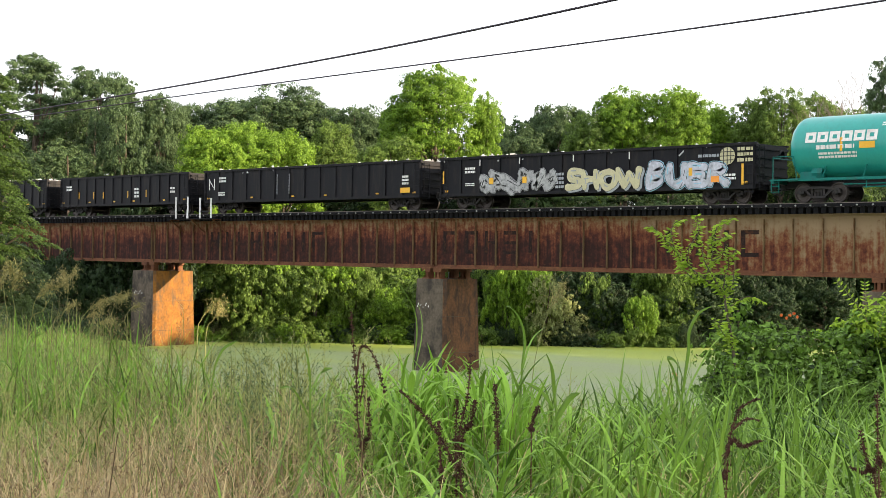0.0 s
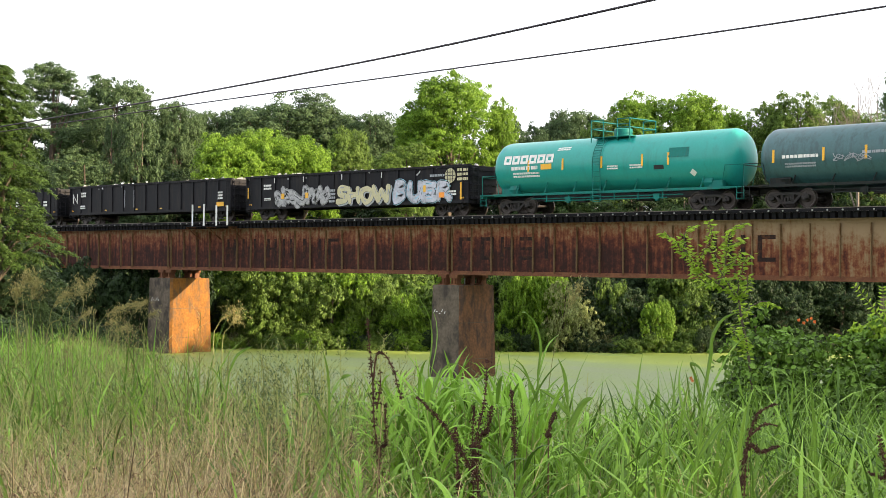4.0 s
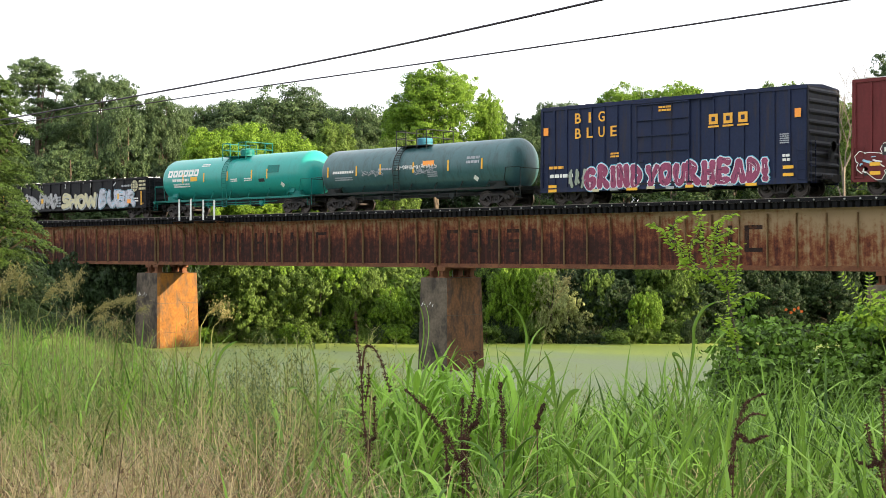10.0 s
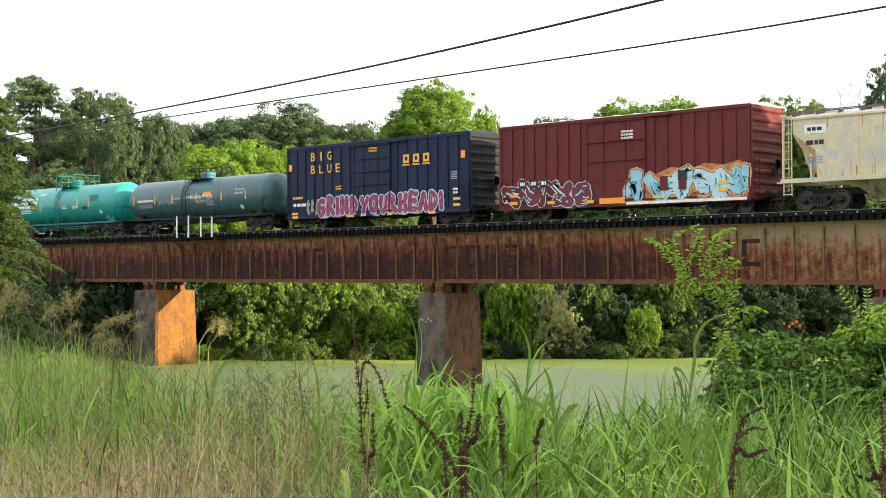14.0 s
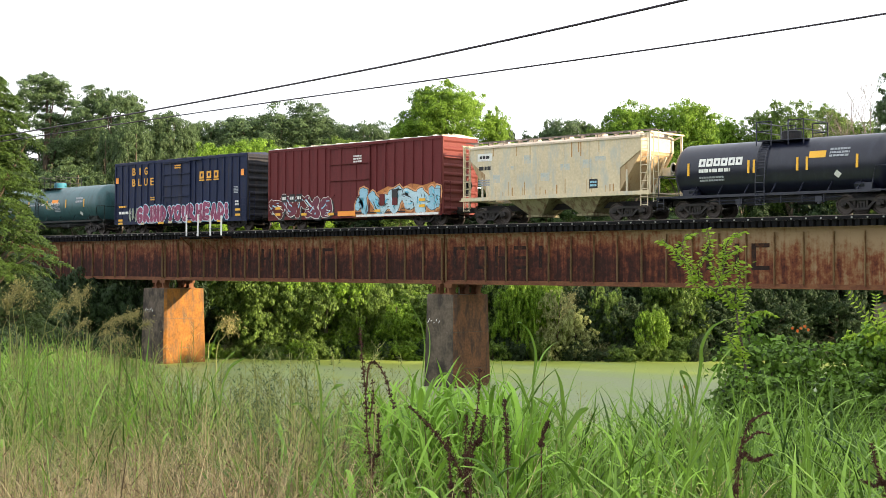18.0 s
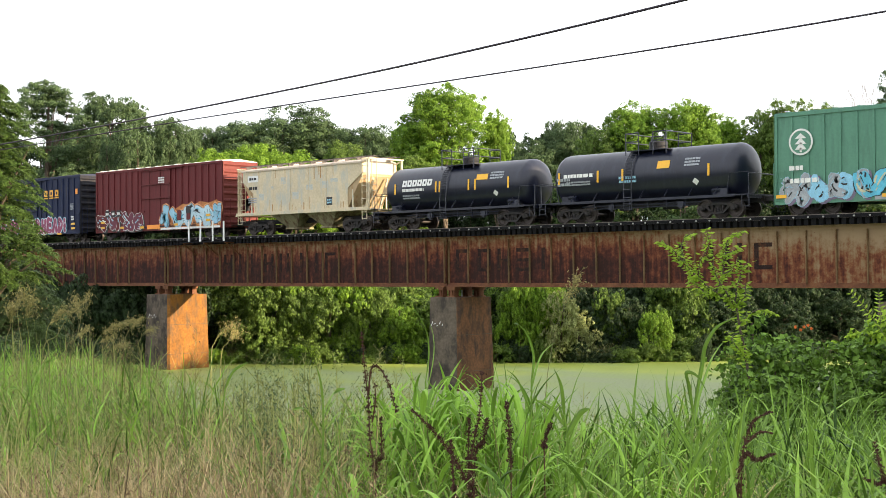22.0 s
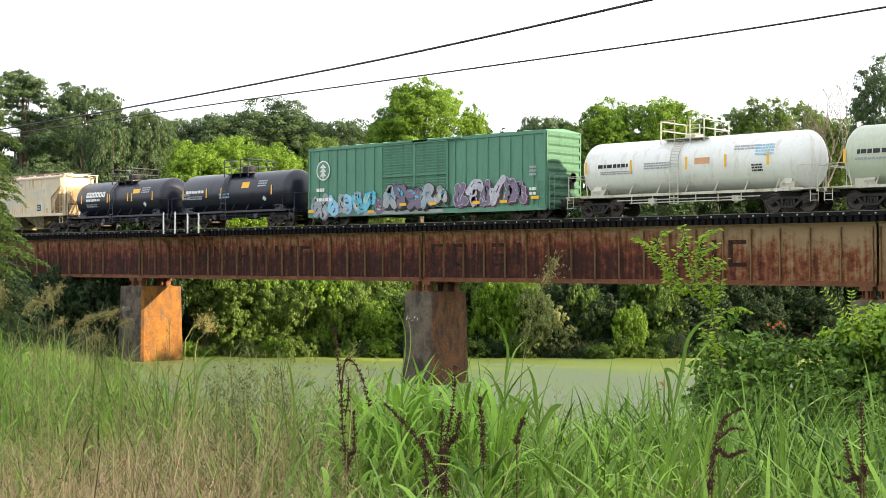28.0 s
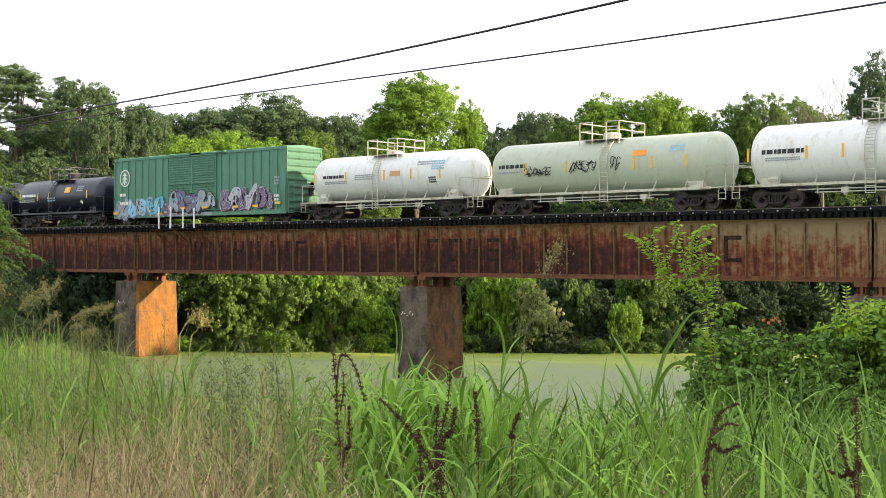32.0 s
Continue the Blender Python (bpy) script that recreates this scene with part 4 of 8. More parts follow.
def sliding_door(c, x0, x1, z0, z1, mat, y, levels=5):
    d = part("door", Shape().box(((x0 + x1) / 2, y, (z0 + z1) / 2), (x1 - x0, 0.05, z1 - z0)), mat, c, "sliding steel door")
    s = Shape()
    for i in range(levels + 1):
        z = z0 + i * (z1 - z0) / levels
        deep = 0.11 if z > 2.3 else 0.035
        s.box(((x0 + x1) / 2, y - deep / 2 - 0.018, z), (x1 - x0, deep, 0.07))
    for x in (x0, x1):
        s.box((x, y - 0.045, (z0 + z1) / 2), (0.09, 0.05, z1 - z0 + 0.1))
    s.box(((x0 + x1) / 2 + (x1 - x0) * 0.2, y - 0.09, z1 + 0.10), ((x1 - x0) * 1.5, 0.14, 0.09))
    part("door_frame", s, mat, d)
    s = Shape()
    for k in (0.3, 0.68):
        s.tube([(x0 + (x1 - x0) * k, y - 0.06, z0), (x0 + (x1 - x0) * k, y - 0.06, z1)], 0.022, 5)
    s.box((x0 + 0.3, y - 0.07, z0 + 1.1), (0.35, 0.05, 0.12))
    part("lock_bar", s, mat, d)
    part("door_track", Shape().box(((x0 + x1) / 2 + (x1 - x0) * 0.4, y - 0.02, z0 - 0.05), ((x1 - x0) * 1.9, 0.09, 0.08)), DARK_STEEL, c)
    return d


# dark blue boxcar
NAVY = paint("dark navy boxcar paint", (0.015, 0.022, 0.056), 0.55, stain=(0.034, 0.028, 0.030), amt=0.7, lo=0.51, var=0.22, streak=3.0)
# shade on the car ends is put into this duller navy
NAVY_END = paint("navy end paint darkened for shade", (0.016, 0.017, 0.024), 0.6, stain=(0.045, 0.036, 0.030), amt=0.6, lo=0.5)
GOLD = surface("gold lettering paint", (0.72, 0.36, 0.04), 0.55, var=0.15)
c = boxcar("boxcar", -55.17, 7.9, 0.72, 5.14, NAVY, "dark navy blue boxcar with gold lettering and purple graffiti", (-1.9, 1.7), rib=0.8, ends=NAVY_END)
sliding_door(c, -1.65, 1.5, 0.95, 4.9, NAVY, -1.5)
for word, z in (("BIG", 4.22), ("BLUE", 3.42)):
    for i, q in enumerate(word):
        fitted(c, "lettering", q, -5.58 + i * 0.77 + (0.13 if q == "I" else 0), z, 0.15 if q == "I" else 0.40, 0.54, GOLD, -1.54, offset=0.014)
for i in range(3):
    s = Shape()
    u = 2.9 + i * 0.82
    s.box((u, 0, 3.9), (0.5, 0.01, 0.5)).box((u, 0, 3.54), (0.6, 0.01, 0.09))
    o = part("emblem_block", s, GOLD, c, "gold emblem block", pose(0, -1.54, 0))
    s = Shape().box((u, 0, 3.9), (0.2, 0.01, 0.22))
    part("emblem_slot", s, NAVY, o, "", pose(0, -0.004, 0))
bars(c, 0.1, 4.62, 0.75, 0.32, 2, GOLD, -1.575, seed=21)
bars(c, -3.0, 2.45, 0.55, 0.3, 2, GOLD, -1.54, seed=22)
bars(c, -6.85, 1.95, 1.0, 0.24, 1, GOLD, -1.54, seed=23)
bars(c, -6.5, 1.5, 1.6, 0.30, 1, WHITE_MARK, -1.54, seed=24)
for u in (-7.55, 7.45):
    plate(c, "placard", u, 3.9, 0.32, 0.42, ORANGE_MARK, -1.545)
for u, zz in ((-7.1, 0.95), (-7.1, 0.72), (6.95, 1.05), (6.95, 1.4), (-2.4, 0.85), (2.2, 0.9)):
    plate(c, "reflector", u, zz, 0.55, 0.15, YELLOW_MARK, -1.55)
bars(c, 6.85, 1.85, 0.42, 0.4, 2, WHITE_MARK, -1.54, seed=25)
bars(c, 6.75, 2.75, 0.5, 0.5, 5, GREY_MARK, -1.54, seed=26)
blob_word(c, -6.0, 0.70, 1.2, 1.2, 3, SAGE_MARK, BLACK_MARK, GREY_MARK, -1.542, 31, "small tangled graffiti tag", fat=0.3)
blob_word(c, -4.98, 0.66, 10.95, 1.38, 14, PINK_MARK, PALE_MARK, PLUM_MARK, -1.545, 32, "purple graffiti letter with a pale outline", "GRINDYOURHEAD!", fat=0.41, rim=1.30, halo=CYAN_MARK, glow=1.14, over=0.97, lines=3)
for i in range(9):
    r = random.Random(60 + i)
    plate(c, "spray_patch", -4.2 + i * 1.15, 0.66 + 0.03 * (i % 2), r.uniform(0.3, 0.7), 0.14, (CREAM_MARK, GREY_MARK, YELLOW_MARK)[i % 3], -1.575)

# red boxcar
SUNSET_MARK = surface("dusty orange spray mist", (0.42, 0.16, 0.045), 0.7, var=0.5, scale=1.2, fine=9, stain=(0.16, 0.035, 0.03), stain_amt=0.8, stain_lo=0.5, stain_scale=1.5)
MAROON = paint("oxide red boxcar paint", (0.125, 0.025, 0.027), 0.6, stain=(0.08, 0.018, 0.019), amt=0.6, lo=0.5)
ICE_MARK = surface("ice blue spray paint", (0.42, 0.58, 0.66), 0.6, var=0.25, scale=2)
WINE_MARK = surface("dark wine spray paint", (0.13, 0.022, 0.045), 0.6, var=0.3, scale=2)
# end red is lifted above the side red to carry low sunlight
MAROON_END = paint("oxide red end paint tinted for sunlight", (0.14, 0.034, 0.030), 0.6, stain=(0.11, 0.03, 0.026), amt=0.6, lo=0.5)
ROOF_GALV = surface("galvanised roof", (0.55, 0.54, 0.52), 0.5, metal=0.3, var=0.25, stain=(0.3, 0.2, 0.15), stain_amt=0.5)
c = boxcar("boxcar", -37.09, 7.89, 0.66, 5.17, MAROON, "oxide red boxcar with pale roof and bright graffiti", (-2.1, 1.95), rib=0.78, roof=ROOF_GALV, ends=MAROON_END)
sliding_door(c, -1.85, 1.8, 0.9, 4.95, MAROON, -1.5, 4)
bars(c, 0.76, 4.2, 0.75, 0.5, 3, WHITE_MARK, -1.575, seed=41)
for i, u in enumerate((-6.2, -5.4, -4.7)):
    plate(c, "panel", u, 1.97, 0.52, 0.5, BLACK_MARK, -1.60)
    bars(c, u, 1.97, 0.36, 0.3, 1, WHITE_MARK, -1.61, seed=42 + i)
blob_word(c, -7.6, 0.56, 6.1, 1.8, 5, (MAROON, WINE_MARK), WHITE_MARK, BLUE_MARK, -1.545, 51, "maroon graffiti letters with a white outline", fat=0.56, rim=1.15, drop=BLACK_MARK, over=1.35, lines=4)
s = Shape()
s.prism([(0.3, 0.6), (0.6, 1.6), (1.4, 2.2), (2.4, 2.0), (3.4, 2.35), (4.5, 2.2), (5.4, 2.45), (6.4, 2.3), (7.3, 2.5), (7.75, 2.0), (7.75, 0.6)], -0.003, 0.003)
part("spray_glow", s, SUNSET_MARK, c, "orange sprayed glow behind the letters", pose(0, -1.538, 0.05))
blob_word(c, 0.7, 0.60, 7.1, 1.85, 7, (ICE_MARK, ICE_MARK, BLUE_MARK), BLACK_MARK, CYAN_MARK, -1.55, 53, "pale blue graffiti letters outlined in black", fat=0.54, rim=1.12, halo=PEACH_MARK, glow=1.34, over=1.35, lines=7)
plate(c, "spray_band", 4.2, 0.68, 7.0, 0.14, WHITE_MARK, -1.595)
plate(c, "spray_patch", -0.2, 0.85, 1.6, 0.3, ORANGE_MARK, -1.60)
for u, zz in ((-6.8, 1.35), (-6.8, 0.95), (-4.2, 0.9), (-1.6, 0.85), (2.6, 0.95), (6.4, 1.15), (6.4, 1.5)):
    plate(c, "reflector", u, zz, 0.5, 0.16, YELLOW_MARK, -1.62)
for u in (3.0, 4.1):
    plate(c, "patch", u, 1.6, 0.45, 0.7, MAROON, -1.62)
plate(c, "placard", 4.1, 1.95, 0.5, 0.5, BLACK_MARK, -1.63)


# beige covered hopper
BEIGE = paint("beige hopper paint", (0.58, 0.49, 0.34), 0.55, stain=(0.40, 0.42, 0.39), amt=0.75, lo=0.48, var=0.2, streak=1.8)
BEIGE_ROOF = paint("pinkish cream roof paint", (0.56, 0.47, 0.38), 0.6, stain=(0.30, 0.11, 0.05), amt=0.8, lo=0.56, var=0.15, streak=1.0)
RUST_RUN = surface("orange rust run", (0.36, 0.19, 0.06), 0.8, var=0.3, scale=3)
RUST_PALE = surface("pale brown rust stain", (0.46, 0.33, 0.19), 0.8, var=0.3, scale=3)
BLUE_GREY = surface("worn blue-grey primer", (0.42, 0.45, 0.44), 0.7, var=0.25, scale=3, stain=(0.54, 0.46, 0.33), stain_amt=0.9, stain_lo=0.46, stain_scale=3)
# tan is raised to stand in for low sun on the slope sheets
SLOPE = paint("tan slope sheet raised for sun", (0.40, 0.30, 0.18), 0.7, stain=(0.26, 0.13, 0.06), amt=0.7, lo=0.5)
c = start_car("covered_hopper_car", -21.1, "cream covered hopper car streaked with rust", "hopper car")
running_gear(c, 4.75, 6.5)
part("side_sill", Shape().box((0, -1.5, 1.38), (13.0, 0.14, 0.2)), BEIGE, c)
part("side_sill", Shape().box((0, 1.5, 1.38), (13.0, 0.14, 0.2)), BEIGE, c)
s = Shape()
n = 10
BOARD_GREY = surface("weathered grey roof grating", (0.13, 0.11, 0.10), 0.7, var=0.3)
body = [(-5.85, 4.28), (5.85, 4.28), (5.85, 3.4), (4.5, 1.4), (-4.5, 1.4), (-5.85, 3.4)]
s.prism(body, -1.44, 1.44)
part("body", s, SLOPE, c, "brown sloped end sheets of the hopper")
for y in (-1.48, 1.48):
    part("side_sheet", Shape().prism([(-5.87, 4.28), (-5.87, 3.55), (-4.75, 2.75), (-4.65, 1.42), (4.6, 1.42), (4.6, 2.7), (5.87, 3.55), (5.87, 4.28)][::-1], y - 0.015, y + 0.015), BEIGE, c)
part("end_sheet", Shape().box((5.88, 0, 3.92), (0.03, 2.96, 0.76)), BEIGE, c)
part("end_sheet", Shape().box((-5.88, 0, 3.92), (0.03, 2.96, 0.76)), BEIGE, c)
rnd = random.Random(65)
for i in range(26):
    u, ln = -4.5 + i * 0.35 + rnd.uniform(-0.15, 0.15), rnd.uniform(0.2, 0.9)
    z = rnd.choice((1.5 + ln / 2, 1.5 + ln / 2, 4.2 - ln / 2))
    plate(c, "rust_run", u, z, rnd.uniform(0.025, 0.07), ln, rnd.choice((RUST_RUN, RUST_PALE)), -1.4975 - 0.001 * (i % 3))
for i in range(7):
    plate(c, "worn_patch", -4.0 + i * 1.25 + rnd.uniform(-0.3, 0.3), rnd.uniform(2.4, 3.6), rnd.uniform(0.2, 0.7), rnd.uniform(0.2, 0.5), BLUE_GREY, -1.4965)
me = Shape().prism([(-0.02, 0), (0.02, 0), (0.02, 2.8), (-0.02, 2.8)], -0.008, 0.008).mesh("side_seam", BEIGE)
for u in (-2.6, -0.9, 0.9, 2.6):
    part("side_seam", me, None, c, m=pose(u, -1.505, 1.45))
s = Shape().prism([(-1.56, 4.2), (-1.56, 4.3), (-0.7, 4.5), (0.7, 4.5), (1.56, 4.3), (1.56, 4.2)], -5.9, 5.9)
part("roof", s, BEIGE_ROOF, c, m=pose(0, 0, 0, 0, 0, 90))
for y in (-0.85, 0.85):
    s = Shape()
    for i in range(24):
        s.box((-6.3 + i * 0.55, y, 4.62), (0.06, 0.5, 0.03))
    s.box((0, y - 0.25, 4.62), (13.2, 0.03, 0.05)).box((0, y + 0.25, 4.62), (13.2, 0.03, 0.05))
    for i in range(12):
        s.box((-6 + i * 1.1, y, 4.5), (0.05, 0.4, 0.2))
    part("running_board", s, BOARD_GREY, c)
for i in range(5):
    s = Shape().lathe([(4.48, 0.36), (4.62, 0.36), (4.68, 0.3), (4.70, 0.05)], "z", 16, (-4.6 + i * 2.3, 0, 0))
    part("roof_hatch", s, BEIGE, c, smooth=True)
HOPPER_DARK = paint("dusty hopper chute", (0.27, 0.25, 0.15), 0.7, stain=(0.10, 0.05, 0.03), amt=0.8, lo=0.45)
for u in (-1.75, 1.75):
    s = Shape()
    t, b = 1.6, 0.45
    s.add([Vector(p) for p in ((u - t, -1.35, 1.4), (u + t, -1.35, 1.4), (u + t, 1.35, 1.4), (u - t, 1.35, 1.4), (u - b, -0.6, 0.42), (u + b, -0.6, 0.42), (u + b, 0.6, 0.42), (u - b, 0.6, 0.42))],
          [(0, 1, 2, 3), (4, 7, 6, 5), (0, 4, 5, 1), (1, 5, 6, 2), (2, 6, 7, 3), (3, 7, 4, 0)])
    s.box((u, 0, 0.38), (1.1, 1.5, 0.12))
    part("hopper_chute", s, HOPPER_DARK, c)
for sg in (-1, 1):
    for y in (-1.42, 1.42):
        s = Shape()
        s.box((sg * 6.42, y, 2.9), (0.1, 0.1, 3.1)).beam((sg * 5.8, y, 4.2), (sg * 6.45, y, 4.4), 0.08, 0.08)
        s.box((sg * 5.0, y, 2.0), (0.1, 0.08, 1.2))
        part("end_post", s, BEIGE, c)
    ladder(sg * 6.15, -1.52, 0.7, 4.45, 0.42, c, BEIGE, r=0.02)
    ladder(sg * 6.5, -1.0, 0.9, 4.4, 0.42, c, BEIGE, axis="y", r=0.02)
    part("end_platform", Shape().box((sg * 6.3, 0, 1.32), (0.9, 2.9, 0.06)).box((sg * 6.5, 0, 4.45), (0.08, 3.0, 0.08)), BEIGE, c)
    for y in (-0.6, 0.6):
        part("slope_brace", Shape().beam((sg * 5.2, y, 1.3), (sg * 6.0, y, 3.3), 0.1, 0.1), BEIGE, c)
s = Shape().lathe([(0, 0.28), (0.03, 0.28), (0.03, 0.22), (0, 0.22)], "x", 14, (6.6, 0.4, 2.7)).box((6.3, 0.4, 2.5), (0.5, 0.35, 0.45))
part("brake_wheel", s, BEIGE, c)
plate(c, "panel", -4.75, 3.72, 1.1, 0.42, WHITE_MARK, -1.515)
bars(c, -4.75, 3.72, 0.8, 0.26, 1, BLACK_MARK, -1.522, seed=61)
bars(c, -4.75, 3.1, 0.95, 0.34, 1, BLACK_MARK, -1.512, seed=62)
bars(c, -4.8, 2.3, 0.9, 0.4, 3, GREY_MARK, -1.512, seed=63)
bars(c, 2.9, 1.95, 0.45, 0.35, 2, BLUE_MARK, -1.512, seed=64)
plate(c, "placard", 2.9, 1.95, 0.55, 0.5, BLACK_MARK, -1.508)


def tank_car(x, half, radius, axis, spread, body, label, dome_x, ladder_x, steel=None, marks=None, saddle=None, tall=0.35):
    c = start_car("tank_car", x, label, "tank car")
    steel = steel or body
    running_gear(c, spread, half + 0.55)
    prof = []
    for i in range(9):
        t = i / 8 * math.pi / 2
        prof.append((-half + radius * 0.5 * (1 - math.sin(t)), max(radius * math.cos(t), 0.02)))
    prof = list(reversed(prof))
    left = [(-half + radius * 0.5 * (1 - math.cos(t)), max(radius * math.sin(t), 0.02)) for t in [i / 8 * math.pi / 2 for i in range(9)]]
    right = [(-a, r) for a, r in reversed(left)]
    part("tank_shell", Shape().lathe(left + [(-half / 3, radius), (half / 3, radius)] + right, "x", 56, (0, 0, axis)), body, c, smooth=True)
    for u in (-spread * 0.5, 0.3, spread * 0.5):
        part("weld_band", Shape().lathe([(u - 0.03, radius + 0.004), (u + 0.03, radius + 0.004)], "x", 56, (0, 0, axis)), body, c, smooth=True)
    for sg in (-1, 1):
        s = Shape()
        s.prism([(-1.1, 1.0), (1.1, 1.0), (1.25, 1.35), (radius * 0.75, axis - radius * 0.62), (0, axis - radius + 0.02), (-radius * 0.75, axis - radius * 0.62), (-1.25, 1.35)], sg * spread - 0.25, sg * spread + 0.25)
        part("saddle", s, steel, c, m=pose(0, 0, 0, 0, 0, 90))
        s = Shape()
        s.box((sg * (half - 0.1), 0, 1.06), (1.5, 2.9, 0.06)).box((sg * (half + 0.5), 0, 1.0), (0.12, 2.9, 0.2))
        part("end_platform", s, steel, c)
        s = Shape()
        for y in (-1.4, 1.4):
            s.tube([(sg * (half + 0.5), y, 1.05), (sg * (half + 0.5), y, 2.15), (sg * (half - 0.55), y, 2.15), (sg * (half - 0.75), y, 1.06)], 0.025, 6)
        s.tube([(sg * (half + 0.5), -1.4, 2.1), (sg * (half + 0.5), 1.4, 2.1)], 0.025, 6)
        part("end_railing", s, steel, c)
        ladder(sg * (half + 0.35), -1.46, 0.45, 1.1, 0.4, c, steel, name="sill_step", rung=0.3)
        bx = Shape().box((sg * (half - 1.2), -1.0, 1.25), (0.8, 0.4, 0.35))
        part("valve_box", bx, steel, c)
    # side running rail and walkway
    s = Shape()
    s.box((0, -1.36, 1.05), (2 * half - 0.6, 0.09, 0.13)).box((0, 1.36, 1.05), (2 * half - 0.6, 0.09, 0.13))
    part("side_rail", s, steel, c)
    for k in range(7):
        u = -half * 0.75 + k * half * 0.25
        part("rail_bracket", Shape().beam((u, -1.36, 1.08), (u + 0.12, -radius * 0.80, axis - radius * 0.58), 0.05, 0.05), steel, c)
    s = Shape()
    s.tube([(-half * 0.8, -radius * 0.97, axis - radius * 0.18 + 0.1), (half * 0.8, -radius * 0.97, axis - radius * 0.18 + 0.1)], 0.018, 5)
    part("grab_rail", s, steel, c) if tall < 0.2 else None
    # brake and heater pipes slung under the rail
    for z, q in ((0.80, 0.62), (0.66, 0.50)):
        part("under_pipe", Shape().tube([(-half * q, -1.30, z), (half * q, -1.30, z)], 0.028, 6), steel, c)
    for k in range(6):
        u = -half * 0.48 + k * half * 0.19
        part("pipe_hanger", Shape().beam((u, -1.33, 0.60), (u, -1.33, 1.0), 0.04, 0.04), steel, c)
    for u in (-half * 0.30, half * 0.42):
        part("outlet_box", Shape().box((u, -1.22, 0.74), (0.36, 0.22, 0.26)).box((u, -1.22, 0.58), (0.16, 0.14, 0.12)), steel, c)
    # ladder over the side
    s = Shape()
    pts = [(-1.50, 0.55), (-1.52, 1.6)] + [(-(radius + 0.09) * math.cos(t), axis + (radius + 0.09) * math.sin(t)) for t in [i * 0.2 - 0.05 for i in range(7)]]
    for dx in (-0.24, 0.24):
        s.tube([(ladder_x + dx, y, z) for y, z in pts], 0.024, 6)
    lad = part("ladder", s, steel, c)
    me = Shape().tube([(-0.24, 0, 0), (0.24, 0, 0)], 0.018, 5).mesh("rung", steel)
    for (ya, za), (yb, zb) in zip(pts[:-1], pts[1:]):
        for q in (0.0, 0.5) if zb - za < 0.7 else (0.0, 0.3, 0.6):
            part("rung", me, None, lad, m=pose(ladder_x, ya + (yb - ya) * q, za + (zb - za) * q))
    # dome with platform and hand rails
    top = axis + radius
    s = Shape().lathe([(top - 0.12, 0.48), (top + tall, 0.48), (top + tall + 0.05, 0.42), (top + tall + 0.06, 0.04)], "z", 20, (dome_x, 0, 0))
    part("dome", s, DARK_STEEL if saddle == "dark" else (saddle or steel), c, smooth=True)
    s = Shape()
    for y in (-0.95, 0.95):
        s.box((dome_x, y * 0.85, top - 0.10), (2.5, 0.5, 0.04))
    part("top_walkway", s, steel, c)
    for sg in (-1, 1):
        for zz in (0.35, 0.8):
            bent = [(dome_x + sg * q, y, top + zz) for q, y in ((0.45, -1.15), (1.25, -1.15), (1.25, 1.15), (0.45, 1.15))]
            rail = part("safety_rail", Shape().tube(bent, 0.029, 5), steel, c)
        for y in (-1.15, 1.15):
            for dx in (0.45, 1.25):
                part("railing_post", Shape().tube([(dome_x + sg * dx, y, top - 0.35), (dome_x + sg * dx, y, top + 0.8)], 0.032, 5), steel, rail)
    s = Shape()
    s.lathe([(-0.45, 0.19), (0.45, 0.19)], "x", 12, (spread * 0.35, -0.7, 0.72)).box((-spread * 0.3, -0.6, 0.72), (0.6, 0.4, 0.3))
    s.tube([(-half * 0.6, -1.1, 0.82), (half * 0.6, -1.1, 0.82)], 0.03, 6)
    part("brake_gear", s, DARK_STEEL, c)

    def on_shell(u, dz):
        q = min(max(dz / radius, -0.98), 0.98)
        return pose(u, -radius * math.sqrt(1 - q * q) - 0.012, axis + dz, -math.degrees(math.asin(q)), 0, 0)
    c_marks = marks or {}
    for u in c_marks.get("tape", ()):
        plate(c, "reflector", 0, 0, 0.12, 0.62, YELLOW_MARK, 0, m=on_shell(u, 0.05))
    return c, on_shell


def mark_bars(c, m, w, h, lines, mat, seed):
    o = bars(c, 0, 0, w, h, lines, mat, 0, seed=seed)
    o.matrix_basis = m
    return o


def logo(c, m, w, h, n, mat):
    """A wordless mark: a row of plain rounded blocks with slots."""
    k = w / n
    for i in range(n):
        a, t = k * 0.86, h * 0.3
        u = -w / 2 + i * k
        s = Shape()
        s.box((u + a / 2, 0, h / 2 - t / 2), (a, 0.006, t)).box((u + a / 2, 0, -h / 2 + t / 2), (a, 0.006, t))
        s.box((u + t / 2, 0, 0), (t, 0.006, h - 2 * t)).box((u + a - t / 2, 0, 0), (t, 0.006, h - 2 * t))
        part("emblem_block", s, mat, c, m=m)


def shell_panel(c, m, w, h, mat, name="panel"):
    o = plate(c, name, 0, 0, w, h, mat, 0)
    o.matrix_basis = m
    return o


TEAL = paint("glossy teal tank paint", (0.017, 0.285, 0.25), 0.32, stain=(0.02, 0.20, 0.175), amt=0.5, lo=0.53, var=0.08, spec=0.45)
TEAL_DARK = paint("teal frame paint", (0.008, 0.15, 0.13), 0.45)
c, on = tank_car(-90.45, 8.0, 1.5, 2.55, 6.35, TEAL, "bright teal tank car with white markings", 0.3, -0.3, TEAL_DARK, {"tape": (-5.0, -2.6, -0.0, 2.6, 4.2)})
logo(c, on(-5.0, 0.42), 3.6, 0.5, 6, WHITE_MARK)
mark_bars(c, on(-5.3, -0.05), 1.9, 0.3, 1, WHITE_MARK, 71)
mark_bars(c, on(-5.2, -0.42), 1.9, 0.34, 2, WHITE_MARK, 72)
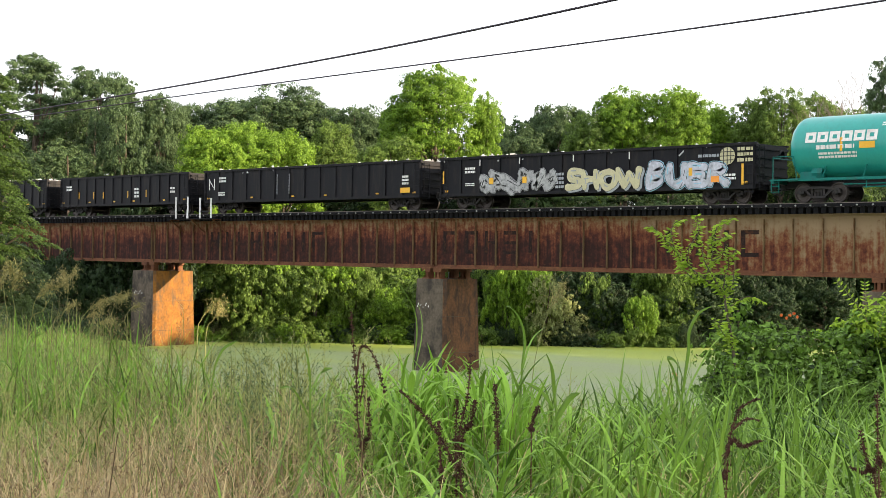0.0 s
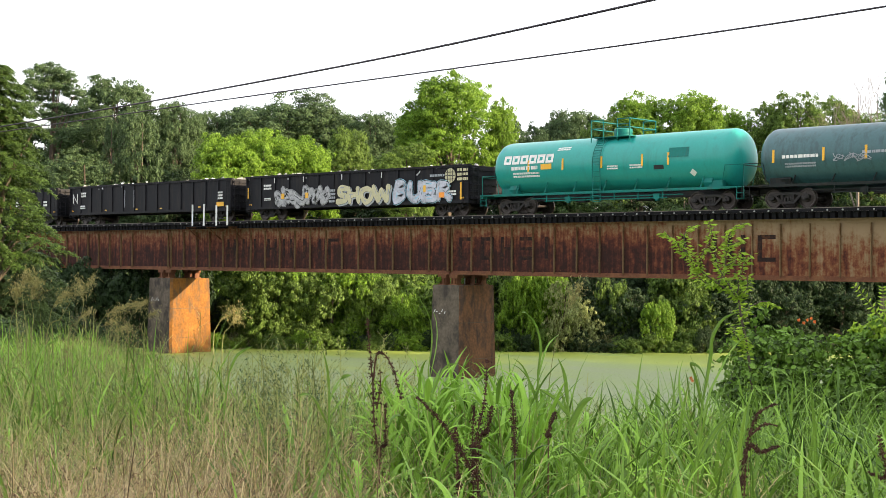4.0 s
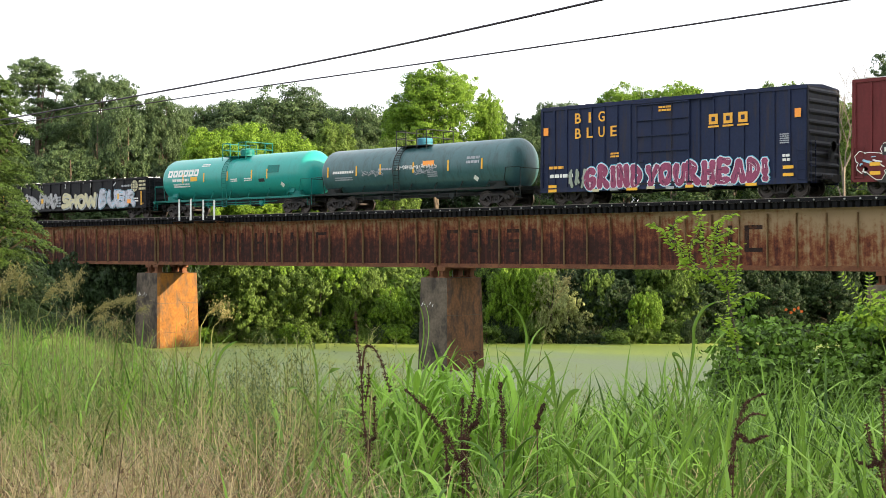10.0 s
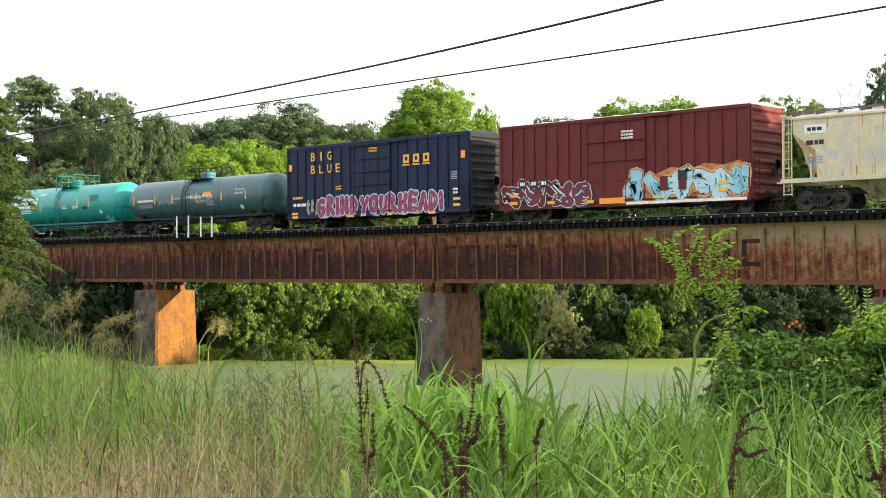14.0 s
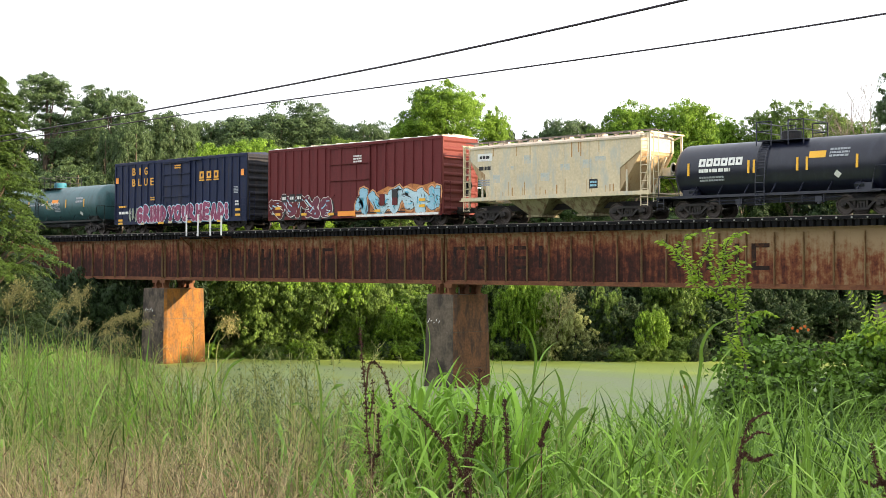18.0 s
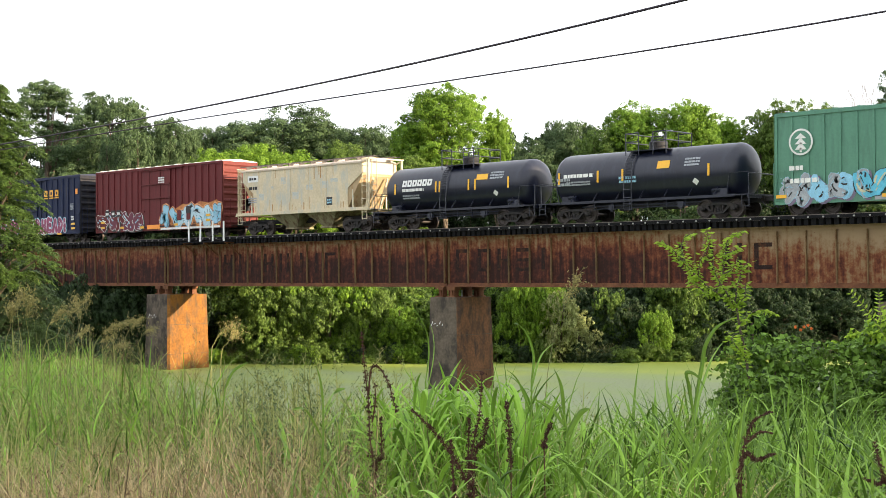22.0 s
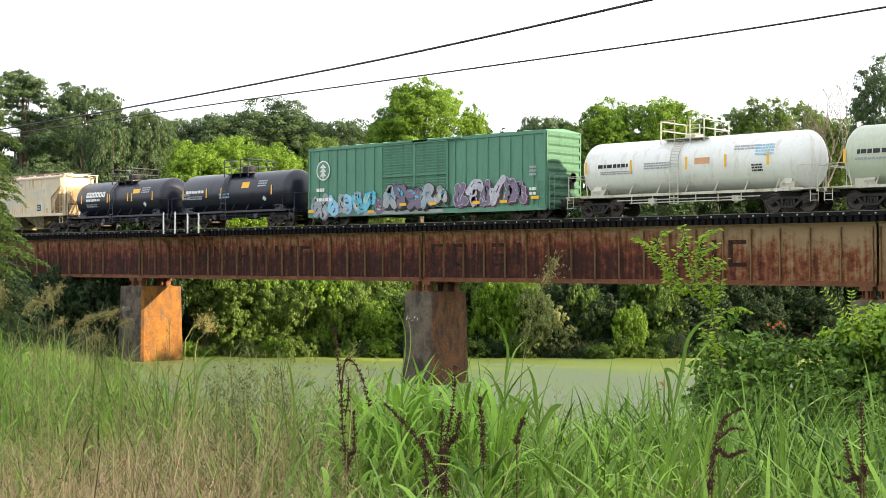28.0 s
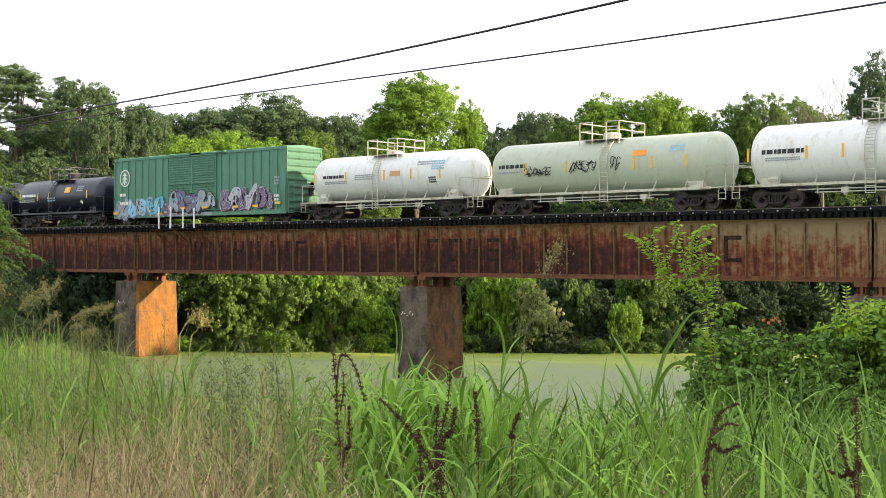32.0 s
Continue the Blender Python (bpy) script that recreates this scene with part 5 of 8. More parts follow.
shell_panel(c, on(-3.75, -0.02), 0.75, 0.3, YELLOW_MARK, "placard")
mark_bars(c, on(-2.7, 0.9), 0.9, 0.25, 2, WHITE_MARK, 73)
mark_bars(c, on(0.7, -0.25), 0.7, 0.25, 2, WHITE_MARK, 74)
mark_bars(c, on(2.2, -0.25), 0.8, 0.25, 2, WHITE_MARK, 75)
shell_panel(c, on(4.8, 0.35), 1.2, 0.5, TEAL_DARK)
mark_bars(c, on(4.8, 0.352), 1.15, 0.45, 2, GREY_MARK, 76)
shell_panel(c, on(3.6, -0.35), 0.6, 0.22, BLACK_MARK)
shell_panel(c, on(5.6, -0.7) @ pose(0, 0, 0, 0, 45, 0), 0.3, 0.3, WHITE_MARK, "diamond_placard")

DOME_BLUE = paint("faded blue dome paint", (0.045, 0.19, 0.26), 0.5)
SLATE = paint("slate green tank paint", (0.036, 0.098, 0.108), 0.38, stain=(0.016, 0.040, 0.040), amt=0.6, lo=0.5, var=0.18, spec=0.5)
SLATE_DARK = paint("sooty tank frame paint", (0.014, 0.018, 0.018), 0.55)
c, on = tank_car(-73.3, 8.15, 1.48, 2.38, 6.48, SLATE, "slate green tank car dulled by soot with yellow tapes", 0.0, -0.9, SLATE_DARK, {"tape": (-7.0, -4.4, -2.3, 0.5, 3.3, 5.9)}, saddle=DOME_BLUE)
mark_bars(c, on(-5.6, 0.0), 1.9, 0.24, 1, WHITE_MARK, 81)
mark_bars(c, on(-5.6, -0.4), 1.6, 0.26, 2, GREY_MARK, 82)
blob_word(c, -0.9, 2.32, 3.3, 0.30, 16, WHITE_MARK, WHITE_MARK, WHITE_MARK, -1.492, 83, "thin white handwritten scrawl", fat=0.13, rim=1.02)
blob_word(c, -3.9, 2.0, 1.8, 0.45, 6, GREY_MARK, GREY_MARK, GREY_MARK, -1.49, 88, "faint grey scrawled tag", fat=0.10, rim=1.02, over=1.6)
blob_word(c, 0.6, 2.0, 1.6, 0.45, 5, GREY_MARK, GREY_MARK, GREY_MARK, -1.49, 89, "faint grey scrawled tag", fat=0.10, rim=1.02, over=1.6)
mark_bars(c, on(-1.9, 0.05), 1.2, 0.2, 1, GREY_MARK, 84)
mark_bars(c, on(0.3, 0.1), 1.2, 0.18, 1, GREY_MARK, 85)
shell_panel(c, on(1.7, 0.25), 0.9, 0.3, ORANGE_MARK, "placard")
mark_bars(c, on(5.2, 0.3), 1.0, 0.5, 2, GREY_MARK, 86)
mark_bars(c, on(2.0, -0.4), 0.8, 0.35, 3, GREY_MARK, 87)
shell_panel(c, on(5.3, -0.75) @ pose(0, 0, 0, 0, 45, 0), 0.3, 0.3, WHITE_MARK, "diamond_placard")

JET = paint("black tank paint", (0.007, 0.009, 0.022), 0.34, stain=(0.020, 0.024, 0.042), amt=0.5, lo=0.5, var=0.2, spec=0.5)
c, on = tank_car(-7.8, 5.85, 1.36, 2.36, 4.42, JET, "black tank car with white markings and yellow tapes", 0.35, -0.5, JET, {"tape": (-4.6, -1.2, -0.9, 1.4, 1.9, 4.4)}, saddle="dark")
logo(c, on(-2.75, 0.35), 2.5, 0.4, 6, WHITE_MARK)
mark_bars(c, on(-3.1, -0.05), 1.8, 0.27, 1, WHITE_MARK, 91)
mark_bars(c, on(-3.3, -0.45), 1.4, 0.3, 2, GREY_MARK, 92)
shell_panel(c, on(2.4, 0.45), 0.85, 0.34, YELLOW_MARK, "placard")
mark_bars(c, on(3.5, 0.5), 1.0, 0.5, 3, GREY_MARK, 93)
shell_panel(c, on(3.4, -0.5) @ pose(0, 0, 0, 0, 45, 0), 0.28, 0.28, WHITE_MARK, "diamond_placard")
c, on = tank_car(5.45, 5.95, 1.38, 2.33, 4.48, JET, "black tank car with grey graffiti tags and yellow tapes", 0.3, -0.6, JET, {"tape": (-5.2, -2.6, -1.0, 4.2)}, saddle="dark")
mark_bars(c, on(-3.9, 0.15), 2.0, 0.3, 1, WHITE_MARK, 94)
mark_bars(c, on(-3.9, -0.25), 1.6, 0.28, 2, GREY_MARK, 95)
mark_bars(c, on(-0.7, -0.2), 1.1, 0.4, 2, BLUE_MARK, 96)
shell_panel(c, on(1.5, 0.45), 0.75, 0.42, YELLOW_MARK, "placard")
mark_bars(c, on(3.2, 0.5), 0.9, 0.5, 3, GREY_MARK, 97)
mark_bars(c, on(-4.9, -0.15), 0.9, 0.5, 2, GREY_MARK, 98)
shell_panel(c, on(3.4, -0.5) @ pose(0, 0, 0, 0, 45, 0), 0.28, 0.28, WHITE_MARK, "diamond_placard")

# green boxcar with two louvred doors
MINT = paint("faded green boxcar paint", (0.108, 0.245, 0.175), 0.55, stain=(0.085, 0.18, 0.132), amt=0.6, lo=0.5, var=0.12)
ICE_BLUE = surface("sky blue spray paint", (0.24, 0.50, 0.68), 0.6, var=0.25, scale=2)
DUSK_MARK = surface("dusky lilac spray paint", (0.16, 0.13, 0.20), 0.6, var=0.25, scale=2)
# darker copy of the side green; the ends' shade is in the colour
MINT_END = paint("green end paint darkened for shade", (0.075, 0.165, 0.105), 0.55, stain=(0.04, 0.075, 0.05), amt=0.6, lo=0.5)
c = boxcar("boxcar", 22.88, 9.47, 0.56, 4.72, MINT, "faded green boxcar with louvred doors and graffiti along the sill", (-3.1, 2.5), rib=0.8, ends=MINT_END)
for x0, x1 in ((-2.95, -0.3), (-0.2, 2.35)):
    d = sliding_door(c, x0, x1, 0.85, 4.6, MINT, -1.5, 2)
    s = Shape()
    for i in range(22):
        s.box(((x0 + x1) / 2, -1.545, 1.0 + i * 0.16), (x1 - x0 - 0.25, 0.05, 0.07), pose(0, 0, 0, 25, 0, 0).to_3x3())
    part("louvre", s, MINT, d)
s = Shape().lathe([(-0.004, 0.62), (0.004, 0.62)], "y", 32)
part("emblem_disc", s, WHITE_MARK, c, "round white emblem", pose(-8.1, -1.545, 3.35))
s = Shape().lathe([(-0.004, 0.53), (0.004, 0.53)], "y", 32)
part("emblem_ground", s, MINT, c, "", pose(-8.1, -1.553, 3.35))
s = Shape()
for i in range(3):
    s.prism([(-0.30, -0.36 + i * 0.26), (0.30, -0.36 + i * 0.26), (0, 0.0 + i * 0.2)], -0.004, 0.004)
s.box((0, 0, -0.38), (0.1, 0.008, 0.2))
part("emblem_tree", s, WHITE_MARK, c, "", pose(-8.1, -1.562, 3.35))
bars(c, -8.35, 2.15, 0.75, 0.34, 1, WHITE_MARK, -1.545, seed=101)
bars(c, -7.9, 1.55, 1.5, 0.34, 1, WHITE_MARK, -1.60, seed=102)
blob_word(c, -9.2, 0.42, 4.4, 1.6, 6, (ICE_BLUE, ICE_BLUE, GREY_MARK), BLUE_MARK, BLACK_MARK, -1.55, 103, "pale blue graffiti letters", fat=0.52, rim=1.14, drop=DUSK_MARK, over=1.35, lines=5)
blob_word(c, -5.3, 0.60, 2.6, 1.55, 3, (SAGE_MARK, DUSK_MARK, CYAN_MARK), BLACK_MARK, CREAM_MARK, -1.552, 104, "teal and dusky lilac graffiti letters", fat=0.60, rim=1.10, over=1.4, lines=4)
blob_word(c, -2.9, 0.60, 5.3, 1.75, 5, (CHROME_MARK, GREY_MARK, DUSK_MARK), BLACK_MARK, CYAN_MARK, -1.60, 105, "silver graffiti letters outlined in black across the doors", fat=0.54, rim=1.16, drop=BLACK_MARK, over=1.3, lines=6)
plate(c, "spray_band", -1.2, 0.62, 6.5, 0.2, GREY_MARK, -1.55)
blob_word(c, 2.95, 0.66, 5.2, 1.85, 6, (SILVER_MARK, SILVER_MARK, DUSK_MARK), LILAC_MARK, BLACK_MARK, -1.55, 106, "grey and lilac graffiti letters", fat=0.42, rim=1.18, drop=PLUM_MARK, over=1.25, lines=6)
for u, zz in ((-9.1, 0.85), (-1.1, 1.05), (1.3, 1.05), (4.6, 1.0), (6.6, 1.0), (8.8, 1.15), (-3.8, 0.7)):
    plate(c, "reflector", u, zz, 0.55, 0.16, YELLOW_MARK, -1.63)
bars(c, 8.6, 1.5, 0.5, 0.5, 2, WHITE_MARK, -1.545, seed=107)
bars(c, 8.6, 2.6, 0.5, 0.6, 3, GREY_MARK, -1.545, seed=108)

WHITE_TANK = paint("chalky white tank paint", (0.68, 0.69, 0.68), 0.42, stain=(0.46, 0.40, 0.33), amt=0.6, lo=0.53, var=0.08, spec=0.4)
WHITE_FRAME = paint("grimy white frame paint", (0.50, 0.49, 0.42), 0.55, stain=(0.25, 0.17, 0.10), amt=0.7, lo=0.5)
c, on = tank_car(40.95, 6.65, 1.41, 2.49, 5.45, WHITE_TANK, "chalky white tank car with pale patched paint", -0.3, -0.55, WHITE_FRAME, {"tape": (-6.0, -3.2, 0.1, 2.3, 4.6)}, tall=0.12)
mark_bars(c, on(-4.3, 0.1), 1.9, 0.3, 1, BLACK_MARK, 111)
mark_bars(c, on(-4.1, -0.25), 2.0, 0.2, 2, GREY_MARK, 112)
mark_bars(c, on(-1.6, 0.0), 1.6, 0.36, 3, GREY_MARK, 113)
shell_panel(c, on(1.0, 0.12), 0.85, 0.3, surface("faded orange sticker", (0.55, 0.30, 0.15), 0.6), "placard")
mark_bars(c, on(3.4, 0.65), 1.4, 0.3, 2, GREY_MARK, 114)
mark_bars(c, on(4.0, -0.35), 0.6, 0.4, 3, BLACK_MARK, 115)
mark_bars(c, on(4.4, 0.5), 1.0, 0.6, 4, BLUE_MARK, 116)
PALE = paint("pale sage tank paint", (0.43, 0.47, 0.385), 0.42, stain=(0.36, 0.37, 0.27), amt=0.6, lo=0.52, var=0.07)
c, on = tank_car(56.35, 7.35, 1.5, 2.4, 5.85, PALE, "pale sage green tank car with black scrawled graffiti", 0.2, 0.75, WHITE_FRAME, {"tape": (-6.9, -4.4, -1.7, 2.6, 3.7, 5.7)}, tall=0.25)
mark_bars(c, on(-5.3, 0.2), 2.0, 0.32, 1, BLACK_MARK, 121)
mark_bars(c, on(-5.5, -0.12), 1.8, 0.16, 1, GREY_MARK, 122)
blob_word(c, -4.4, 1.95, 1.7, 0.66, 6, BLACK_MARK, BLACK_MARK, BLACK_MARK, -1.50, 123, "thin black scrawled tag", fat=0.13, rim=1.02, over=1.9, lines=5)
blob_word(c, -1.4, 2.08, 1.7, 0.74, 6, BLACK_MARK, BLACK_MARK, BLACK_MARK, -1.512, 124, "thin black scrawled tag", fat=0.13, rim=1.02, over=1.9, lines=5)
blob_word(c, 1.25, 2.1, 0.5, 0.8, 2, BLACK_MARK, BLACK_MARK, BLACK_MARK, -1.512, 126, "thin black scrawled tag", fat=0.16, rim=1.02, over=1.6, lines=3)
shell_panel(c, on(2.9, 0.55), 0.85, 0.32, ORANGE_MARK, "placard")
mark_bars(c, on(5.1, 0.7), 0.9, 0.4, 3, BLUE_MARK, 125)
c, on = tank_car(72.5, 7.35, 1.52, 2.45, 5.85, WHITE_TANK, "clean white tank car with black markings", -0.2, -0.9, WHITE_FRAME, {"tape": (-7.0, -4.0, -2.2)}, tall=0.25)
mark_bars(c, on(-5.2, 0.15), 2.2, 0.34, 1, BLACK_MARK, 131)
mark_bars(c, on(-5.2, -0.2), 1.8, 0.2, 2, GREY_MARK, 132)

# ---- plants ----
LEAF_BRIGHT = foliage("fresh green leaves", (0.022, 0.064, 0.006), (0.205, 0.345, 0.034), trans=0.30)
LEAF_MID = foliage("green leaves", (0.011, 0.029, 0.006), (0.155, 0.245, 0.044), trans=0.28)
LEAF_DARK = foliage("dark green leaves", (0.010, 0.025, 0.011), (0.100, 0.158, 0.062), trans=0.27)
# darker leaf copies: shade of the lower growth is put into their colour
LEAF_UNDER = foliage("lower woods leaves darkened for shade", (0.006, 0.017, 0.006), (0.060, 0.105, 0.030), trans=0.2)
LEAF_SHADE = foliage("green leaves darkened for shade", (0.005, 0.013, 0.006), (0.036, 0.066, 0.022), trans=0.18)
LEAF_OLIVE = foliage("olive reed leaves", (0.05, 0.065, 0.022), (0.19, 0.20, 0.085))
LEAF_FEATHER = foliage("feathery cypress leaves", (0.008, 0.022, 0.005), (0.085, 0.145, 0.028), trans=0.22)
LEAF_SAPLING = foliage("young yellow-green leaves", (0.12, 0.22, 0.015), (0.36, 0.52, 0.05), trans=0.45, patch=0.8)
LEAF_VINE = foliage("broad vine leaves", (0.004, 0.014, 0.003), (0.160, 0.285, 0.040), patch=1.6, trans=0.25)
GRASS_GREEN = foliage("green grass blades", (0.012, 0.042, 0.005), (0.22, 0.37, 0.055), trans=0.18, rough=0.55, patch=0.9)
GRASS_LEAF = foliage("fresh grass leaves", (0.020, 0.064, 0.006), (0.275, 0.475, 0.060), trans=0.25, rough=0.55, patch=0.9)
GRASS_WEED = foliage("grey-green weed stalks", (0.035, 0.050, 0.012), (0.40, 0.41, 0.14), trans=0.2, patch=0.5)
GRASS_DRY = foliage("dry straw grass", (0.030, 0.017, 0.007), (0.62, 0.475, 0.24), trans=0.15, patch=1.3)
GRASS_RUSSET = foliage("russet dead grass", (0.045, 0.018, 0.009), (0.40, 0.22, 0.115), trans=0.12, patch=1.0)
WEED_BROWN = foliage("brown dead weed seeds", (0.05, 0.028, 0.014), (0.20, 0.12, 0.065), trans=0.1)
PLUME = foliage("tan grass plumes", (0.15, 0.13, 0.045), (0.48, 0.41, 0.16), trans=0.35)
STEM_STRAW = surface("pale green straw", (0.17, 0.17, 0.06), 0.8, var=0.3, scale=5)
SEED_BROWN = surface("dark brown seed heads", (0.055, 0.018, 0.012), 0.9, var=0.5, scale=20, fine=60)
STEM_BROWN = surface("brown stem", (0.10, 0.045, 0.025), 0.85, var=0.3, scale=10)
FLOWER = surface("orange trumpet petals", (0.75, 0.16, 0.03), 0.6, var=0.2, scale=20)


def leaf_mesh(name, P, T, B, mat, tri):
    """Leaves at P with half-axes T and B: bent diamonds, or plain three-cornered ones for far crowns."""
    n = len(P)
    N = np.cross(T, B)
    N /= np.linalg.norm(N, axis=1, keepdims=True) + 1e-9
    w = np.linalg.norm(B, axis=1, keepdims=True)
    me = bpy.data.meshes.new(name)
    if tri:
        v = np.stack([P - T, P + 0.9 * T + B, P + 0.6 * T - B], 1).reshape(-1, 3)
        f = np.arange(n * 3).reshape(-1, 3)
    else:
        v = np.stack([P - T, P - 0.1 * T + B + N * w * 0.3, P + T, P - 0.1 * T - B + N * w * 0.3], 1).reshape(-1, 3)
        i = np.arange(n) * 4
        f = np.concatenate([np.stack([i, i + 1, i + 2], 1), np.stack([i, i + 2, i + 3], 1)])
    me.from_pydata(v.tolist(), [], f.tolist())
    me.materials.append(mat)
    me.update()
    return me


def crown(name, lobes, n, leaf, mat, seed, up=0.3, droop=0.0, aspect=0.55, fill=0.25, tri=False, tuft=0.0, per=26):
    """A crown of many small leaves spread over uneven lobes (x, y, z, rx, ry, rz), gathered in tufts where tuft gives their radius."""
    r = np.random.RandomState(seed)
    L = np.array(lobes, float)
    area = L[:, 3] * L[:, 5] + L[:, 4] * L[:, 5]
    m = max(n // per, 1) if tuft else n
    k = r.choice(len(L), m, p=area / area.sum())
    d = r.normal(size=(m, 3))
    d[:, 2] += up
    d /= np.linalg.norm(d, axis=1, keepdims=True)
    rad = 1.0 - fill * r.rand(m) ** 1.5 * 1.6 + (0.05 if tuft else 0.12) * r.normal(size=m)
    lump = 1 + 0.16 * np.sin(d[:, 0] * 5 + k * 1.7) * np.sin(d[:, 1] * 5 + k) + 0.12 * np.sin(d[:, 2] * 9 + k * 2.3)
    P = L[k, :3] + d * L[k, 3:] * (rad * lump)[:, None]
    if tuft:
        q = r.randint(0, m, n)
        e = r.normal(size=(n, 3)) + 0.7 * d[q]
        e[:, 2] += 0.35
        e /= np.linalg.norm(e, axis=1, keepdims=True)
        size = tuft * r.uniform(0.55, 1.35, m)
        P = P[q] + e * (size[q] * r.uniform(0.55, 1.05, n))[:, None] * np.array([1.15, 1.15, 0.72])
        d = 0.45 * d[q] + e
        d /= np.linalg.norm(d, axis=1, keepdims=True)
    nrm = d + (0.38 if tuft else 0.55) * r.normal(size=(n, 3))
    nrm /= np.linalg.norm(nrm, axis=1, keepdims=True)
    t = np.cross(nrm, r.normal(size=(n, 3)))
    t[:, 2] -= droop
    t /= np.linalg.norm(t, axis=1, keepdims=True)
    b = np.cross(nrm, t)
    b /= np.linalg.norm(b, axis=1, keepdims=True) + 1e-9
    s = leaf * (0.55 + 0.8 * r.rand(n))[:, None]
    return leaf_mesh(name, P, t * s, b * s * aspect, mat, tri)


def lobes_round(h, rx, seed, n=100, low=0.2, flat=0.75, size=0.22):
    """Clumps over an uneven egg-shaped crown."""
    r = random.Random(seed)
    out = []
    rz = h * (1 - low) / 2
    zc = h * (1 + low) / 2 - rz * 0.12
    for i in range(n):
        c = 1 - 2 * (i + 0.5) / n
        a = r.uniform(0, 6.2832)
        st = math.sqrt(1 - c * c)
        bulge = 1 + 0.22 * math.sin(2.3 * a + seed) * st + 0.14 * math.sin(5 * c + seed * 1.3)
        q = r.uniform(0.62, 0.90) * bulge
        egg = 1.0 - 0.22 * c
        s = rx * size * r.uniform(0.65, 1.35)
        ex = 0.62 if c > 0 else 0.85
        out.append((rx * q * st ** ex * egg * math.cos(a), rx * q * st ** ex * egg * math.sin(a), zc + rz * q * (abs(c) ** 0.8) * (1 if c > 0 else -1), s, s, s * flat * r.uniform(0.8, 1.15)))
    return out


def lobes_dome(h, rx, seed, n=95, low=0.5, flat=0.74, size=0.25, broad=0.62):
    """Billowing clumps over a broad rounded dome, thinning out below."""
    r = random.Random(seed)
    out = []
    z0, rz = h * low, h * (1 - low)
    for i in range(n):
        c = 1 - (1.45 if low > 0.1 else 1.75) * (i + 0.5) / n
        a = r.uniform(0, 6.2832)
        st = math.sqrt(max(1 - c * c, 0)) ** broad
        q = r.uniform(0.58, 0.86) * (1 + (0.11 * math.sin(2 * a + seed) + 0.12 * math.sin(3 * a + 4 * c + seed * 1.7)) * (1 - 0.9 * max(c, 0)))
        s = rx * size * r.uniform(0.65, 1.4)
        out.append((rx * q * st * math.cos(a), rx * q * st * math.sin(a), z0 + rz * (0.42 + 0.50 * q * abs(c) ** 0.8 * (1 if c > 0 else -1) / 0.88), s, s, s * flat * r.uniform(0.8, 1.15)))
    return out


def lobes_layered(h, rx, seed, n=60, low=0.3, flat=0.42, size=0.27):
    """Flat sprays in uneven tiers, as on old spreading trees."""
    r = random.Random(seed)
    out = []
    for i in range(n):
        t = (i + 0.5) / n
        z = h * (low + (0.95 - low) * t ** 0.8)
        env = rx * (1 - ((z / h - low) / (1 - low)) ** 2.2) ** 0.5 * (0.75 + 0.25 * math.sin(i * 1.1 + seed))
        a = r.uniform(0, 6.2832)
        q = env * math.sqrt(r.uniform(0.1, 1.0))
        s = rx * size * r.uniform(0.65, 1.3)
        out.append((q * math.cos(a), q * math.sin(a), z + r.uniform(-0.4, 0.4), s, s, s * flat * r.uniform(0.8, 1.3)))
    return out


def trunk_shape(h, r0, lobes, seed, limbs=7):
    s = Shape()
    rnd = random.Random(seed)
    pts, rs = [], []
    for i in range(6):
        t = i / 5
        pts.append((0.25 * math.sin(t * 3 + seed), 0.25 * math.cos(t * 2.3 + seed) - 0.2, h * 0.88 * t - (0.5 if i == 0 else 0)))
        rs.append(r0 * (1.15 - t) + 0.03)
    s.tube(pts, rs, 8)
    for lo in rnd.sample(lobes, min(limbs, len(lobes))):
        z = lo[2] * rnd.uniform(0.5, 0.75)
        m = Vector((lo[0] * 0.45, lo[1] * 0.45, (z + lo[2]) / 2 + 0.2))
        s.tube([(0.1, 0, z), m, lo[:3]], [r0 * 0.42, r0 * 0.28, r0 * 0.1], 6)
    return s


class TreeKind:
    def __init__(self, h, rx, kind, mat, leaf, n, seed, low=0.2, bark=None, limbs=9, lobes=None, **kw):
        self.h, self.rx = h, rx
        lb = {"round": lobes_round, "dome": lobes_dome, "layered": lobes_layered}[kind](h, rx, seed, low=low, **(lobes or {}))
        self.crown = crown("crown", lb, n, leaf, mat, seed, tri=True, **kw)
        co = np.array([v.co[:] for v in self.crown.vertices])
        self.h, self.rx = np.percentile(co[:, 2], 99.4), np.percentile(np.hypot(co[:, 0], co[:, 1]), 97)
        self.trunk = trunk_shape(h, 0.016 * h, lb, seed, limbs).mesh("trunk", bark or BARK, True)


def plant(kind, a, b, height, width, label, category="tree", group="", name="tree", sink=0.2, turn=None):
    x, y = spot(a, b)
    z = max(ground_z(x, y), -0.3)
    t = thing(name, pose(x, y, z - sink), label, category, group)
    s = height / kind.h
    w = width / kind.rx
    sc = Matrix.Diagonal((w, w, s, 1))
    q = pose(0, 0, 0, 0, 0, (a * 37 + b * 61) % 360 if turn is None else turn)
    part("trunk", kind.trunk, None, t, m=q @ sc)
    part("crown", kind.crown, None, t, m=q @ sc)
    return t


def at_view(u, v, a):
    """Side and height of a line of sight: u across, v down, at the distance a ahead."""
    return (u - 784) / 2449 * a, EYE_Z + (483 - v) / 2449 * a


def sight(u, v, a):
    b, z = at_view(u, v, a)
    x, y = spot(a, b)
    return Vector((x, y, z))


